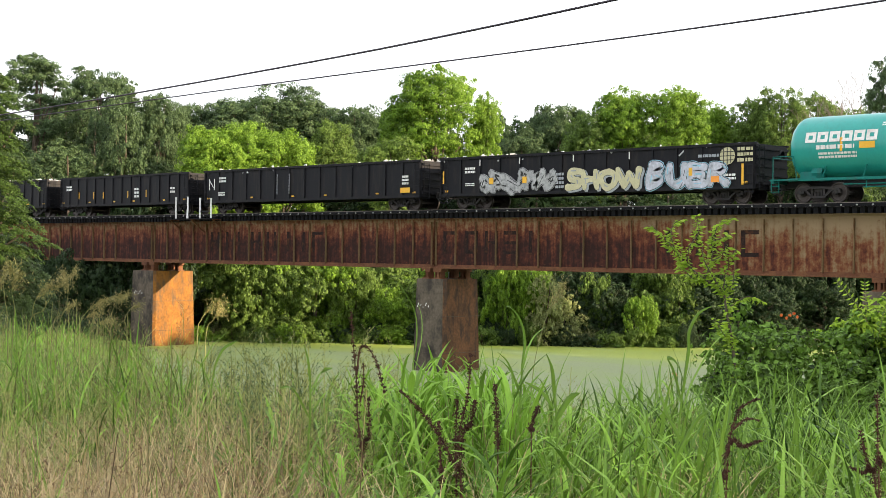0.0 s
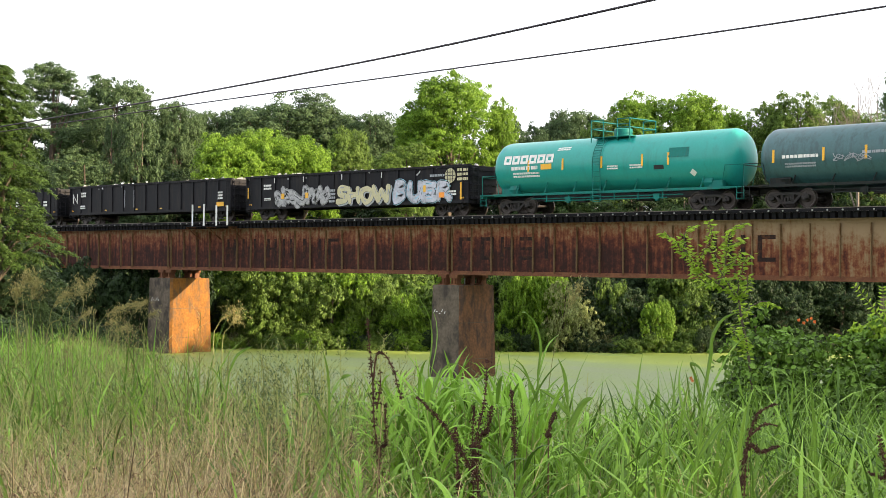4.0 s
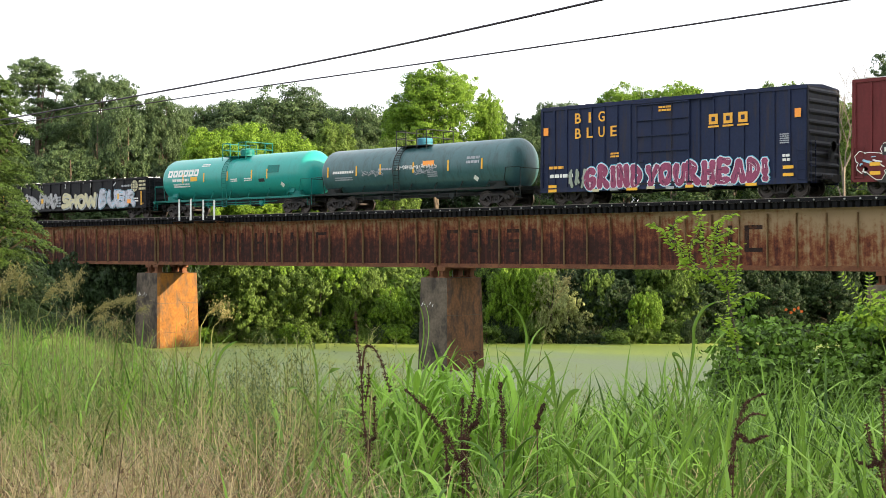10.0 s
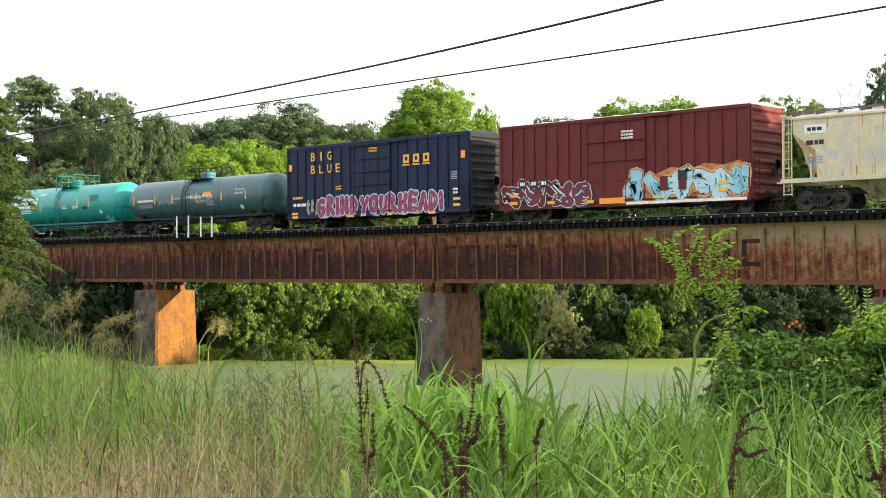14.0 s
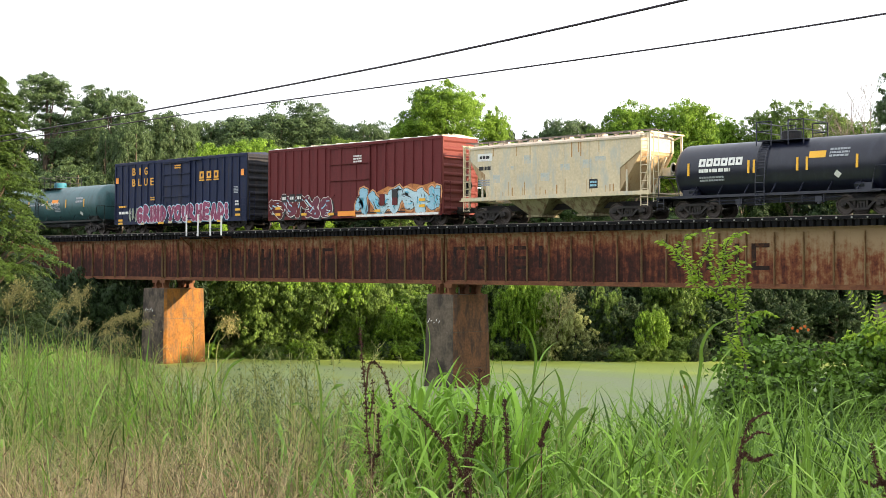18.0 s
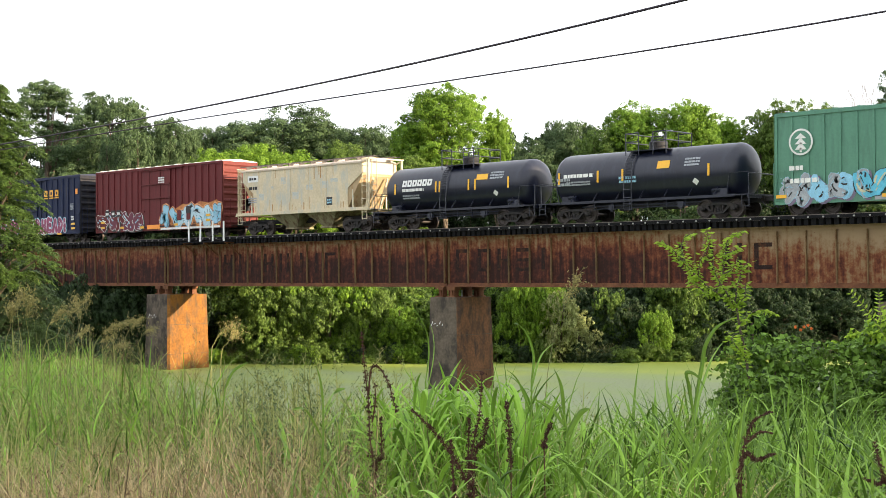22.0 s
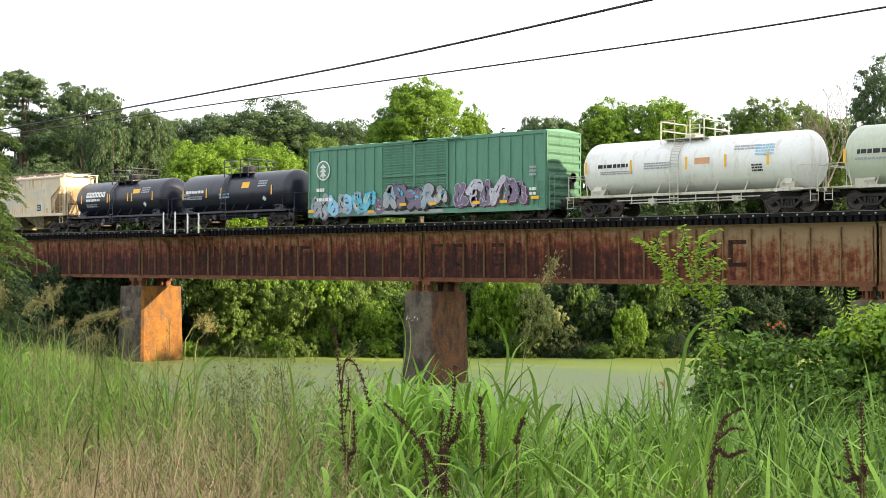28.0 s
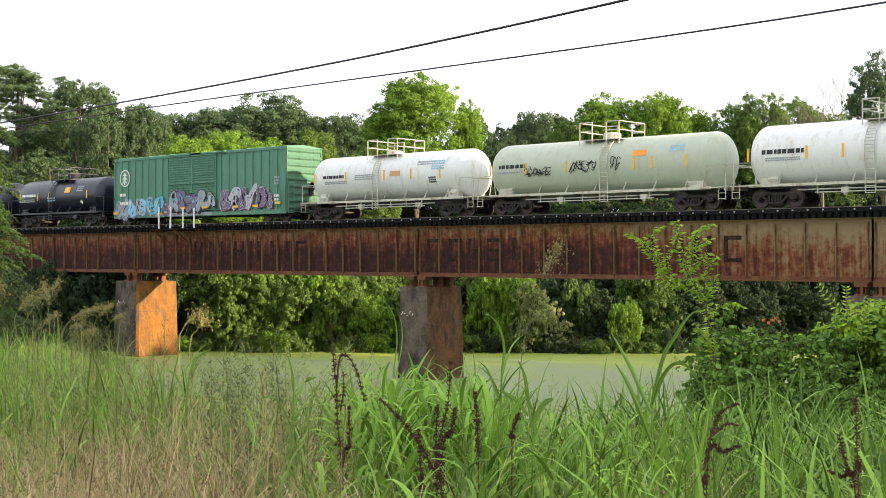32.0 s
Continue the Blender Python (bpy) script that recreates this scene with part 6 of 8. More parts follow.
def smooth_line(pts, n):
    """An even, rounded line through a few points."""
    out = []
    for i in range(len(pts) - 1):
        p0, p1, p2, p3 = pts[max(i - 1, 0)], pts[i], pts[i + 1], pts[min(i + 2, len(pts) - 1)]
        for k in range(n):
            t = k / n
            out.append(0.5 * ((2 * p1) + (p2 - p0) * t + (2 * p0 - 5 * p1 + 4 * p2 - p3) * t * t + (3 * p1 - p0 - 3 * p2 + p3) * t ** 3))
    return out + [pts[-1]]


K_BRIGHT = TreeKind(20, 4.6, "dome", LEAF_BRIGHT, 0.078, 90000, 1, low=0.50, lobes={"n": 130, "size": 0.21, "flat": 0.85}, tuft=0.40, per=60, fill=0.2, aspect=0.75)
K_BRIGHT2 = TreeKind(16, 4.6, "dome", LEAF_BRIGHT, 0.078, 80000, 11, low=0.35, lobes={"n": 120, "size": 0.22}, tuft=0.42, per=60, fill=0.2, aspect=0.7)
K_MID = TreeKind(18, 5.0, "dome", LEAF_MID, 0.080, 84000, 2, low=0.42, lobes={"n": 120, "size": 0.22}, tuft=0.42, per=60, fill=0.2, aspect=0.7)
K_MID2 = TreeKind(17, 4.6, "layered", LEAF_MID, 0.085, 60000, 3, low=0.2, lobes={"n": 80, "size": 0.23}, tuft=0.40, per=56, fill=0.2, aspect=0.7)
K_DARK = TreeKind(18, 5.5, "dome", LEAF_DARK, 0.080, 96000, 4, low=0.42, lobes={"n": 150, "size": 0.19, "flat": 0.55, "broad": 0.45}, tuft=0.42, per=60, fill=0.2, aspect=0.7)
K_DARK2 = TreeKind(18, 5.0, "dome", LEAF_DARK, 0.080, 84000, 5, low=0.35, lobes={"n": 130, "size": 0.20, "flat": 0.6}, tuft=0.40, per=60, fill=0.2, aspect=0.7)
K_LAYER = TreeKind(22, 5.0, "layered", LEAF_DARK, 0.080, 42000, 6, low=0.52, lobes={"n": 42, "size": 0.20, "flat": 0.36}, tuft=0.36, per=54, fill=0.2, aspect=0.7)
K_UMBRELLA = TreeKind(20, 5.0, "dome", LEAF_DARK, 0.080, 70000, 16, low=0.62, lobes={"n": 80, "size": 0.21, "flat": 0.5}, tuft=0.38, per=58, fill=0.2, aspect=0.7)
K_VINES = TreeKind(14, 3.6, "round", LEAF_DARK, 0.085, 64000, 18, low=0.02, lobes={"n": 110, "size": 0.19, "flat": 1.5}, tuft=0.36, per=56, fill=0.2, aspect=0.7)
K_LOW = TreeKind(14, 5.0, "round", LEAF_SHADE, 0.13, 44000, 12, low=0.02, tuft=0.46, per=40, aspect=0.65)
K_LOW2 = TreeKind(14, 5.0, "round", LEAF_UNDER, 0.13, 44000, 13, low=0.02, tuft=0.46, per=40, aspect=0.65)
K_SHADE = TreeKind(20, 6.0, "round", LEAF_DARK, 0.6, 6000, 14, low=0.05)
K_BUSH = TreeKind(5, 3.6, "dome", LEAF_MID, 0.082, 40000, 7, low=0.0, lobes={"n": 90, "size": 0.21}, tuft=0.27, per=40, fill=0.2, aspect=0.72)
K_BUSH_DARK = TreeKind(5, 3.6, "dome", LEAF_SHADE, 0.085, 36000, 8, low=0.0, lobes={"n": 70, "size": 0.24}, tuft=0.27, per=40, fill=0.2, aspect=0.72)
K_BUSH_BRIGHT = TreeKind(5, 3.6, "dome", LEAF_BRIGHT, 0.082, 40000, 9, low=0.0, lobes={"n": 95, "size": 0.20}, tuft=0.27, per=40, fill=0.2, aspect=0.72)

WOODS = [  # kind, across, top, distance, half width across, label
    (K_LAYER, 60, 136, 140, 84, "tall dark tree with airy layered crown"),
    (K_UMBRELLA, 180, 164, 138, 62, "tall dark tree with a flat umbrella crown"),
    (K_VINES, 172, 232, 130, 24, "dead trunk draped with climbing vines"),
    (K_VINES, 222, 214, 128, 42, "green tree hung with climbing vines"),
    (K_DARK, 285, 208, 140, 50, "green leafy tree of the woodland edge"),
    (K_DARK, 345, 225, 146, 55, "dark leafy tree of the woodland edge"),
    (K_DARK, 420, 222, 150, 75, "broad dark tree of the woodland edge"),
    (K_DARK, 480, 200, 148, 122, "broad dark domed tree of the woodland edge"),
    (K_BRIGHT2, 378, 266, 116, 60, "sunlit yellow-green tree behind the track"),
    (K_BRIGHT2, 440, 256, 118, 62, "sunlit yellow-green tree behind the track"),
    (K_BRIGHT2, 505, 272, 119, 58, "sunlit yellow-green tree behind the track"),
    (K_DARK, 640, 224, 145, 62, "dark leafy tree of the woodland edge"),
    (K_MID, 590, 255, 138, 45, "green leafy tree of the woodland edge"),
    (K_BRIGHT, 715, 218, 128, 40, "bright green tree catching the low sun"),
    (K_BRIGHT, 775, 158, 124, 74, "tall bright green tree above the woods"),
    (K_BRIGHT, 864, 202, 126, 26, "bright green tree catching the low sun"),
    (K_MID, 690, 280, 120, 55, "green leafy tree of the woodland edge"),
    (K_DARK2, 925, 255, 145, 45, "dark leafy tree of the woodland edge"),
    (K_DARK, 995, 218, 150, 62, "dark leafy tree of the woodland edge"),
    (K_MID, 1050, 235, 132, 50, "green leafy tree of the woodland edge"),
    (K_BRIGHT, 1110, 190, 132, 58, "bright green tree catching the low sun"),
    (K_BRIGHT, 1195, 186, 130, 55, "bright green tree catching the low sun"),
    (K_BRIGHT, 1262, 212, 136, 46, "green leafy tree of the woodland edge"),
    (K_MID2, 1330, 208, 134, 55, "green leafy tree of the woodland edge"),
    (K_MID, 1388, 186, 132, 50, "green leafy tree of the woodland edge"),
    (K_MID2, 1450, 196, 140, 58, "green tree with thinning leaves"),
    (K_MID, 1520, 220, 130, 60, "green leafy tree of the woodland edge"),
    (K_DARK2, 1600, 112, 112, 62, "tall dark tree beside the bridge"),
    (K_DARK2, -60, 190, 140, 70, "dark leafy tree of the woodland edge"),
    (K_DARK, 120, 215, 150, 75, "dark leafy tree of the woodland edge"),
    (K_DARK, 255, 232, 150, 70, "green leafy tree of the woodland edge"),
    (K_DARK2, 400, 240, 156, 75, "dark leafy tree of the woodland edge"),
    (K_DARK, 575, 232, 158, 80, "dark leafy tree of the woodland edge"),
    (K_MID, 690, 238, 150, 60, "green leafy tree of the woodland edge"),
    (K_DARK2, 930, 262, 156, 75, "dark leafy tree of the woodland edge"),
    (K_MID, 1150, 240, 150, 75, "green leafy tree of the woodland edge"),
    (K_DARK, 1245, 228, 152, 70, "dark leafy tree of the woodland edge"),
    (K_MID2, 1350, 235, 150, 75, "green leafy tree of the woodland edge"),
    (K_MID, 1460, 232, 150, 75, "green leafy tree of the woodland edge"),
    (K_VINES, 120, 300, 125, 60, "green leafy tree of the woodland edge"),
    (K_DARK2, 30, 300, 130, 70, "dark leafy tree of the woodland edge"),
]
for kind, u, v, a, hw, label in WOODS:
    b, zt = at_view(u, v, a)
    x, y = spot(a, b)
    plant(kind, a, b, zt - ground_z(x, y) + 0.2, hw * a / 2449 * 1.12, label, group="trees behind the bridge")
rnd = random.Random(12)
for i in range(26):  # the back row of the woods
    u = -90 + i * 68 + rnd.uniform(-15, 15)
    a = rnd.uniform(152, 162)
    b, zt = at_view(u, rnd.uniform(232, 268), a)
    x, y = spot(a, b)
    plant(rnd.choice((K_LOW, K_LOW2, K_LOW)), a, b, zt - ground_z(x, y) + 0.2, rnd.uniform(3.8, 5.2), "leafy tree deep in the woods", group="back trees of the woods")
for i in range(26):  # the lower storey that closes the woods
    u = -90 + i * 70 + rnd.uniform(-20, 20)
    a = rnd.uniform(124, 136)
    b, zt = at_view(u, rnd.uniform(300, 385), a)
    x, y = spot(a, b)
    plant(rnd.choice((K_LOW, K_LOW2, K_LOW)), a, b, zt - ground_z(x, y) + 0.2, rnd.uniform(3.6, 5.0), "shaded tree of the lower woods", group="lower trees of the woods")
for i in range(52):  # bushes along the far shore
    u = -60 + i * 33 + rnd.uniform(-10, 10)
    a = rnd.uniform(107, 116)
    if u < 330:
        a = rnd.uniform(103, 110)
    b, zt = at_view(u, rnd.uniform(470, 560), a)
    # leaf colour by place: brighter copies for sunlit shore, darker ones for shade
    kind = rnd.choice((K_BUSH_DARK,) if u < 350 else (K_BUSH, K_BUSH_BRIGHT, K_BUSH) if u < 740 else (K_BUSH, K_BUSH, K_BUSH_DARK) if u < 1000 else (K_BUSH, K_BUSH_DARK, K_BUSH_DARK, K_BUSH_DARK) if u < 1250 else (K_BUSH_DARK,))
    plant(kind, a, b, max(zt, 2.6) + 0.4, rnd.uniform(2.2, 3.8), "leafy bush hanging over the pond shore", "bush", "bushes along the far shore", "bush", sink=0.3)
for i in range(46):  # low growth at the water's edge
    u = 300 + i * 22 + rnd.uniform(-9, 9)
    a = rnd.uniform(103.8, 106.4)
    # same bright and dark leaf copies paint sun and shade along the edge
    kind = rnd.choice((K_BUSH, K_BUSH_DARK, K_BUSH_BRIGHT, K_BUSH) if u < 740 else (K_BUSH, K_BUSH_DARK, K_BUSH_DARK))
    plant(kind, a, (u - 784) / 2449 * a, rnd.uniform(1.2, 2.7), rnd.uniform(1.0, 2.0), "low leafy bush at the water's edge", "bush", "low bushes along the far shore", "bush", sink=0.45)

LEAF_WILLOW = foliage("pale olive willow leaves", (0.08, 0.10, 0.03), (0.36, 0.40, 0.16), trans=0.3)
K_WILLOW = TreeKind(5, 2.0, "dome", LEAF_WILLOW, 0.13, 11000, 17, low=0.0, droop=0.5, aspect=0.3, lobes={"n": 50, "size": 0.3}, tuft=0.22)
for kind, u, v, a, w, label in ((K_BUSH_BRIGHT, 905, 488, 105.8, 1.9, "sunlit leafy bush at the shore"), (K_BUSH_BRIGHT, 948, 492, 106, 1.8, "sunlit leafy bush at the shore"), (K_WILLOW, 975, 515, 104.5, 1.7, "pale olive willow bush at the shore"), (K_WILLOW, 1005, 548, 104.8, 1.5, "pale olive willow bush at the shore"), (K_BUSH, 1060, 512, 107, 1.5, "rounded green bush at the shore"),
                                (K_BUSH_BRIGHT, 1142, 548, 105, 1.5, "rounded green bush at the shore"), (K_BUSH, 1205, 530, 107.5, 2.0, "rounded green bush at the shore"),
                                (K_BUSH, 470, 500, 106.5, 2.8, "sunlit leafy bush at the shore"), (K_BUSH, 560, 515, 106, 3.0, "sunlit leafy bush at the shore"), (K_BUSH, 640, 505, 106.5, 2.4, "sunlit leafy bush at the shore"),
                                (K_BUSH, 515, 495, 107, 2.4, "leafy bush hung with vines at the shore"), (K_BUSH_BRIGHT, 690, 540, 105.5, 1.9, "sunlit leafy bush at the shore")):
    b, zt = at_view(u, v, a)
    plant(kind, a, b, zt + 0.5, w, label, "bush", "bushes along the far shore", "bush", sink=0.5)

# unseen tall trees to the right, added to shade the bridge and the near bank
for x, y, h, w in ((-12, 64, 20, 5.0), (-4, 66, 22, 5.5), (-20, 74, 16.0, 6.0), (-14, 84, 19, 6.5), (-8, 70, 21, 6.0), (-2, 80, 22, 6.5), (6, 72, 24, 6.5), (12, 86, 24, 7), (-26, 92, 17, 5),
                   (56, 12, 23, 8), (58, 28, 23, 8), (52, -2, 22, 8), (60, 44, 23, 8), (40, 34, 22, 7), (36, 24, 21, 7), (50, 60, 22, 8), (30, 70, 21, 7)):
    a, b = ahead(x, y)
    plant(K_SHADE, a, b, h, w, "unseen tall tree added for shade", group="shade trees beside the pond")

# bare dead tree
def dead_tree(u, v, a):
    b, zt = at_view(u, v, a)
    x, y = spot(a, b)
    g = ground_z(x, y)
    t = thing("dead_tree", pose(x, y, g - 0.2), "bare bleached dead tree among green ones", "tree", "trees behind the bridge")
    h = zt - g
    s = Shape()
    r = random.Random(5)

    def branch(p, d, ln, rad, lev):
        q = p + d * ln
        m = p + d * ln * 0.5 + Vector((r.uniform(-1, 1), r.uniform(-1, 1), 0)) * ln * 0.05
        s.tube([p, m, q], [rad, rad * 0.75, rad * 0.5], 5)
        if lev > 0:
            for _ in range(4):
                dd = (d + Vector((r.uniform(-0.7, 0.7), r.uniform(-0.7, 0.7), r.uniform(0.0, 0.5)))).normalized()
                branch(p + d * ln * r.uniform(0.55, 1.0), dd, ln * r.uniform(0.45, 0.65), rad * 0.5, lev - 1)
    s.tube([(0, 0, 0), (0.2, 0.1, h * 0.25), (0.1, 0.2, h * 0.52)], [0.15, 0.13, 0.10], 7)
    for k in range(4):
        branch(Vector((0.1, 0.2, h * (0.36 + 0.05 * k))), Vector((0.22 * (k - 1.5), 0.1 * (k - 1.5), 1)).normalized(), h * 0.24, 0.085, 4)
    part("trunk", s, PALE_BARK, t)
    return t


dead_tree(1488, 122, 121)

# feathery cypress at the near end of the far bank
def cypress(a, u, v, label, seed=3, reach_at=((0, 3.9), (1, 0.3)), mat=None, n=150, low=0.34):
    """A tree of flat, drooping, feathery sprays; reach_at gives the spread at shares of the height."""
    b, zt = at_view(u, v, a)
    x, y = spot(a, b)
    g = ground_z(x, y)
    h = zt - g
    r = np.random.RandomState(seed)
    f = (np.arange(n) + 0.5) / n
    z = h * (low + (0.99 - low) * f)
    wide = np.interp(z / h, [q[0] for q in reach_at], [q[1] for q in reach_at])
    az = np.arange(n) * 2.4 + r.uniform(-0.3, 0.3, n)
    reach = wide * r.uniform(0.66, 1.06, n) * (1 + 0.10 * np.sin(3 * az + z))
    out = np.stack([np.cos(az), np.sin(az), np.zeros(n)], 1)
    side0 = np.stack([-out[:, 1], out[:, 0], np.zeros(n)], 1)
    # sprays stand in rows along each bough, leaflets along each spray
    per, leaves = 26, 36
    k = np.repeat(np.arange(n), per)
    m = len(k)
    t = 1 - 0.80 * r.rand(m) ** 1.4
    sg = np.where(np.arange(m) % 2 == 0, 1.0, -1.0) * (0.14 + 0.26 * (1 - t)) * reach[k] ** 0.8 * r.uniform(0.4, 1.1, m)
    P = out[k] * (reach[k] * t)[:, None] + side0[k] * (sg * 0.35)[:, None]
    P[:, 2] += z[k] + 0.16 * reach[k] * t - 0.24 * reach[k] * t ** 2
    D = side0[k] * np.sign(sg)[:, None] * 0.62 + out[k] * 0.75
    D[:, 2] -= 0.42 + 0.25 * r.rand(m)
    D += r.normal(size=(m, 3)) * 0.16
    D /= np.linalg.norm(D, axis=1, keepdims=True)
    ln = 0.30 + 0.42 * r.rand(m)
    j = np.repeat(np.arange(m), leaves)
    w = r.rand(len(j))
    sd = np.cross(D, np.array([0, 0, 1.0]))
    sd /= np.linalg.norm(sd, axis=1, keepdims=True) + 1e-9
    e = np.where(r.rand(len(j)) < 0.5, -1.0, 1.0)
    T = D[j] * 0.6 + sd[j] * (e * 0.8)[:, None] + r.normal(size=(len(j), 3)) * 0.22
    T[:, 2] -= 0.18
    T /= np.linalg.norm(T, axis=1, keepdims=True)
    s = (0.075 * r.uniform(0.6, 1.3, len(j)) * (1.15 - 0.6 * w))[:, None]
    Q = P[j] + D[j] * (ln[j] * w)[:, None] + T * s
    Q[:, 2] -= 0.16 * ln[j] * w * w
    B = np.cross(T, np.array([0.2, -0.3, 1.0]) + 0.5 * r.normal(size=(len(j), 3)))
    B /= np.linalg.norm(B, axis=1, keepdims=True) + 1e-9
    tr = thing("cypress_tree", pose(x, y, g - 0.2), label, "tree", "cypress trees on the bank")
    tips = [(out[i, 0] * reach[i] * 0.8, out[i, 1] * reach[i] * 0.8, z[i], 1, 1, 1) for i in range(0, n, 4)]
    part("trunk", trunk_shape(h, 0.22, tips, 3, 30), BARK, tr)
    part("crown", leaf_mesh("crown", Q, T * s, B * s * 0.42, mat or LEAF_FEATHER, True), None, tr)
    return tr


CYPRESS_REACH = ((0.1, 2.6), (0.3, 3.1), (0.45, 3.3), (0.55, 2.8), (0.63, 2.9), (0.72, 2.1), (0.85, 1.7), (1.0, 0.5))
cypress(62, -40, 122, "feathery green cypress tree leaning over the bank", 3, CYPRESS_REACH)
cypress(72, -115, 100, "feathery green cypress tree on the bank", 5, CYPRESS_REACH)
# leaf colour of this low tree and the bushes below holds their shade
cypress(67, -10, 440, "low dark feathery cypress tree on the bank", 7, ((0.0, 2.7), (0.6, 2.8), (1.0, 0.8)), LEAF_SHADE, 150, 0.06)
K_NEARBUSH = TreeKind(3.2, 2.0, "round", LEAF_SHADE, 0.09, 12000, 21, low=0.03)
for u, a, h, w in ((-30, 55, 2.2, 2.2), (90, 88, 2.4, 2.2), (170, 96, 2.4, 2.0)):
    plant(K_NEARBUSH, a, (u - 784) / 2449 * a, h, w, "low leafy bush on the bank", "bush", "bushes on the near bank", "bush")

# vine-grown thicket and sapling on the near bank
thicket = [(1266, 722, 18.4, 0.26), (1272, 680, 18.6, 0.24), (1300, 650, 19, 0.34), (1325, 628, 19.3, 0.32), (1312, 575, 19.5, 0.16), (1352, 655, 18.8, 0.42), (1362, 622, 19.6, 0.2),
           (1392, 655, 19, 0.36), (1412, 705, 18.6, 0.40), (1402, 636, 20.5, 0.24), (1488, 655, 19, 0.40), (1540, 630, 19.3, 0.42), (1590, 640, 20, 0.5), (1496, 618, 20, 0.22), (1345, 715, 18, 0.46),
           (1440, 725, 18, 0.46), (1375, 690, 19.5, 0.5), (1470, 690, 19.5, 0.4), (1530, 715, 18, 0.52), (1620, 655, 19, 0.85), (1460, 628, 20.5, 0.16), (1556, 612, 19.6, 0.2), (1300, 735, 18, 0.30)]
bx, by = spot(19, (1430 - 784) / 2449 * 19)
bz = ground_z(bx, by)
th = thing("vine_thicket", pose(bx, by, bz), "dense vine-covered thicket with broad leaves", "bush")
lobes = []
for u, v, a, rr in thicket:
    b, z = at_view(u, v, a)
    x, y = spot(a, b)
    lobes.append((x - bx, y - by, z - bz, rr, rr, rr * 0.8))
    lobes.append((x - bx, y - by, (z - bz) * 0.50, rr * 1.0, rr * 1.0, (z - bz) * 0.46))
part("leaf_mass", crown("leaf_mass", lobes, 40000, 0.043, LEAF_VINE, 31, aspect=0.74, tuft=0.12, per=9), None, th)
s = Shape()
rnd = random.Random(6)
for lo in lobes[::2]:
    s.tube([(lo[0] * 0.7, lo[1] * 0.7, -0.3), (lo[0] * 0.9, lo[1] * 0.9, lo[2] * 0.5), lo[:3]], [0.03, 0.022, 0.012], 5)
part("stem", s, BARK, th)
lb = [(x, y, z + 0.55 * rz, rx * 0.85, ry * 0.85, rz * 0.6) for x, y, z, rx, ry, rz in (lobes[22], lobes[24], lobes[26], lobes[38], lobes[40], lobes[42])]
def frond(root, tip, n, leaf):
    """A feather-shaped compound leaf: a rib with paired leaflets."""
    o0 = Vector((bx, by, bz))
    p, q = sight(*root) - o0, sight(*tip) - o0
    c = smooth_line([p, p.lerp(q, 0.5) + Vector((0, 0, 0.04)), q], 6)
    part("rib", Shape().tube(c, 0.004, 5), STEM_STRAW, th)
    P, T, B = [], [], []
    sd = (q - p).cross(Vector((0.6, -0.7, 0.2))).normalized()
    for i in range(n):
        f = 0.15 + 0.85 * i / n
        j = min(int(f * 12), 11)
        m0 = c[j].lerp(c[j + 1], f * 12 - j)
        for e in (-1, 1):
            dr = (sd * e * (0.7 + 0.5 * rnd.random()) + (q - p).normalized() * 0.55 + Vector((0, 0, -0.35 * rnd.random()))).normalized() * leaf * (1 - 0.45 * f) * rnd.uniform(0.8, 1.2)
            P.append(m0 + dr)
            T.append(dr)
            B.append(dr.cross(Vector((0.5, -0.6, 0.6))).normalized() * leaf * 0.27)
    part("compound_leaf", leaf_mesh("compound_leaf", np.array(P), np.array(T), np.array(B), LEAF_SAPLING, False), None, th, "feather-shaped fresh green leaf")


for root, tip in (((1545, 565, 18.5), (1484, 486, 18.4)), ((1540, 560, 18.5), (1536, 488, 18.6)), ((1560, 590, 18.5), (1580, 510, 18.5))):
    frond((root[0], root[1] + 34, root[2]), (tip[0], tip[1] + 34, tip[2]), 9, 0.055)
# brighter leaf colour over the top lobes stands in for light on them
tagged(part("lit_top_leaves", crown("lit_top_leaves", lb, 2600, 0.043, LEAF_SAPLING, 32, up=0.9, aspect=0.66), None, th, "yellow-green leaves brightened for light on top"), kind="stuff")

sx, sy = spot(18, (1300 - 784) / 2449 * 18)
sz = ground_z(sx, sy)
sap = thing("sapling", pose(sx, sy, sz), "slender sapling with drooping yellow-green leaves", "sapling")
stems = [[(1312, 730), (1302, 640), (1290, 578), (1283, 544), (1251, 522), (1220, 498), (1197, 472), (1176, 447), (1154, 428)], [(1251, 522), (1262, 490), (1266, 455), (1275, 424), (1302, 412)],
         [(1220, 498), (1222, 468), (1238, 440), (1235, 408)], [(1197, 472), (1190, 442), (1196, 424), (1212, 416)], [(1283, 544), (1288, 510), (1298, 480), (1308, 468)],
         [(1283, 544), (1262, 512), (1248, 484), (1246, 455)], [(1290, 578), (1312, 558), (1332, 552), (1356, 560)], [(1283, 544), (1300, 530), (1302, 505)], [(1302, 640), (1280, 610), (1268, 590)],
         [(1251, 522), (1228, 520), (1206, 492)], [(1266, 455), (1282, 448), (1296, 440)], [(1262, 490), (1280, 480), (1290, 462)]]
s = Shape()
rnd = random.Random(33)
P, T, B = [], [], []
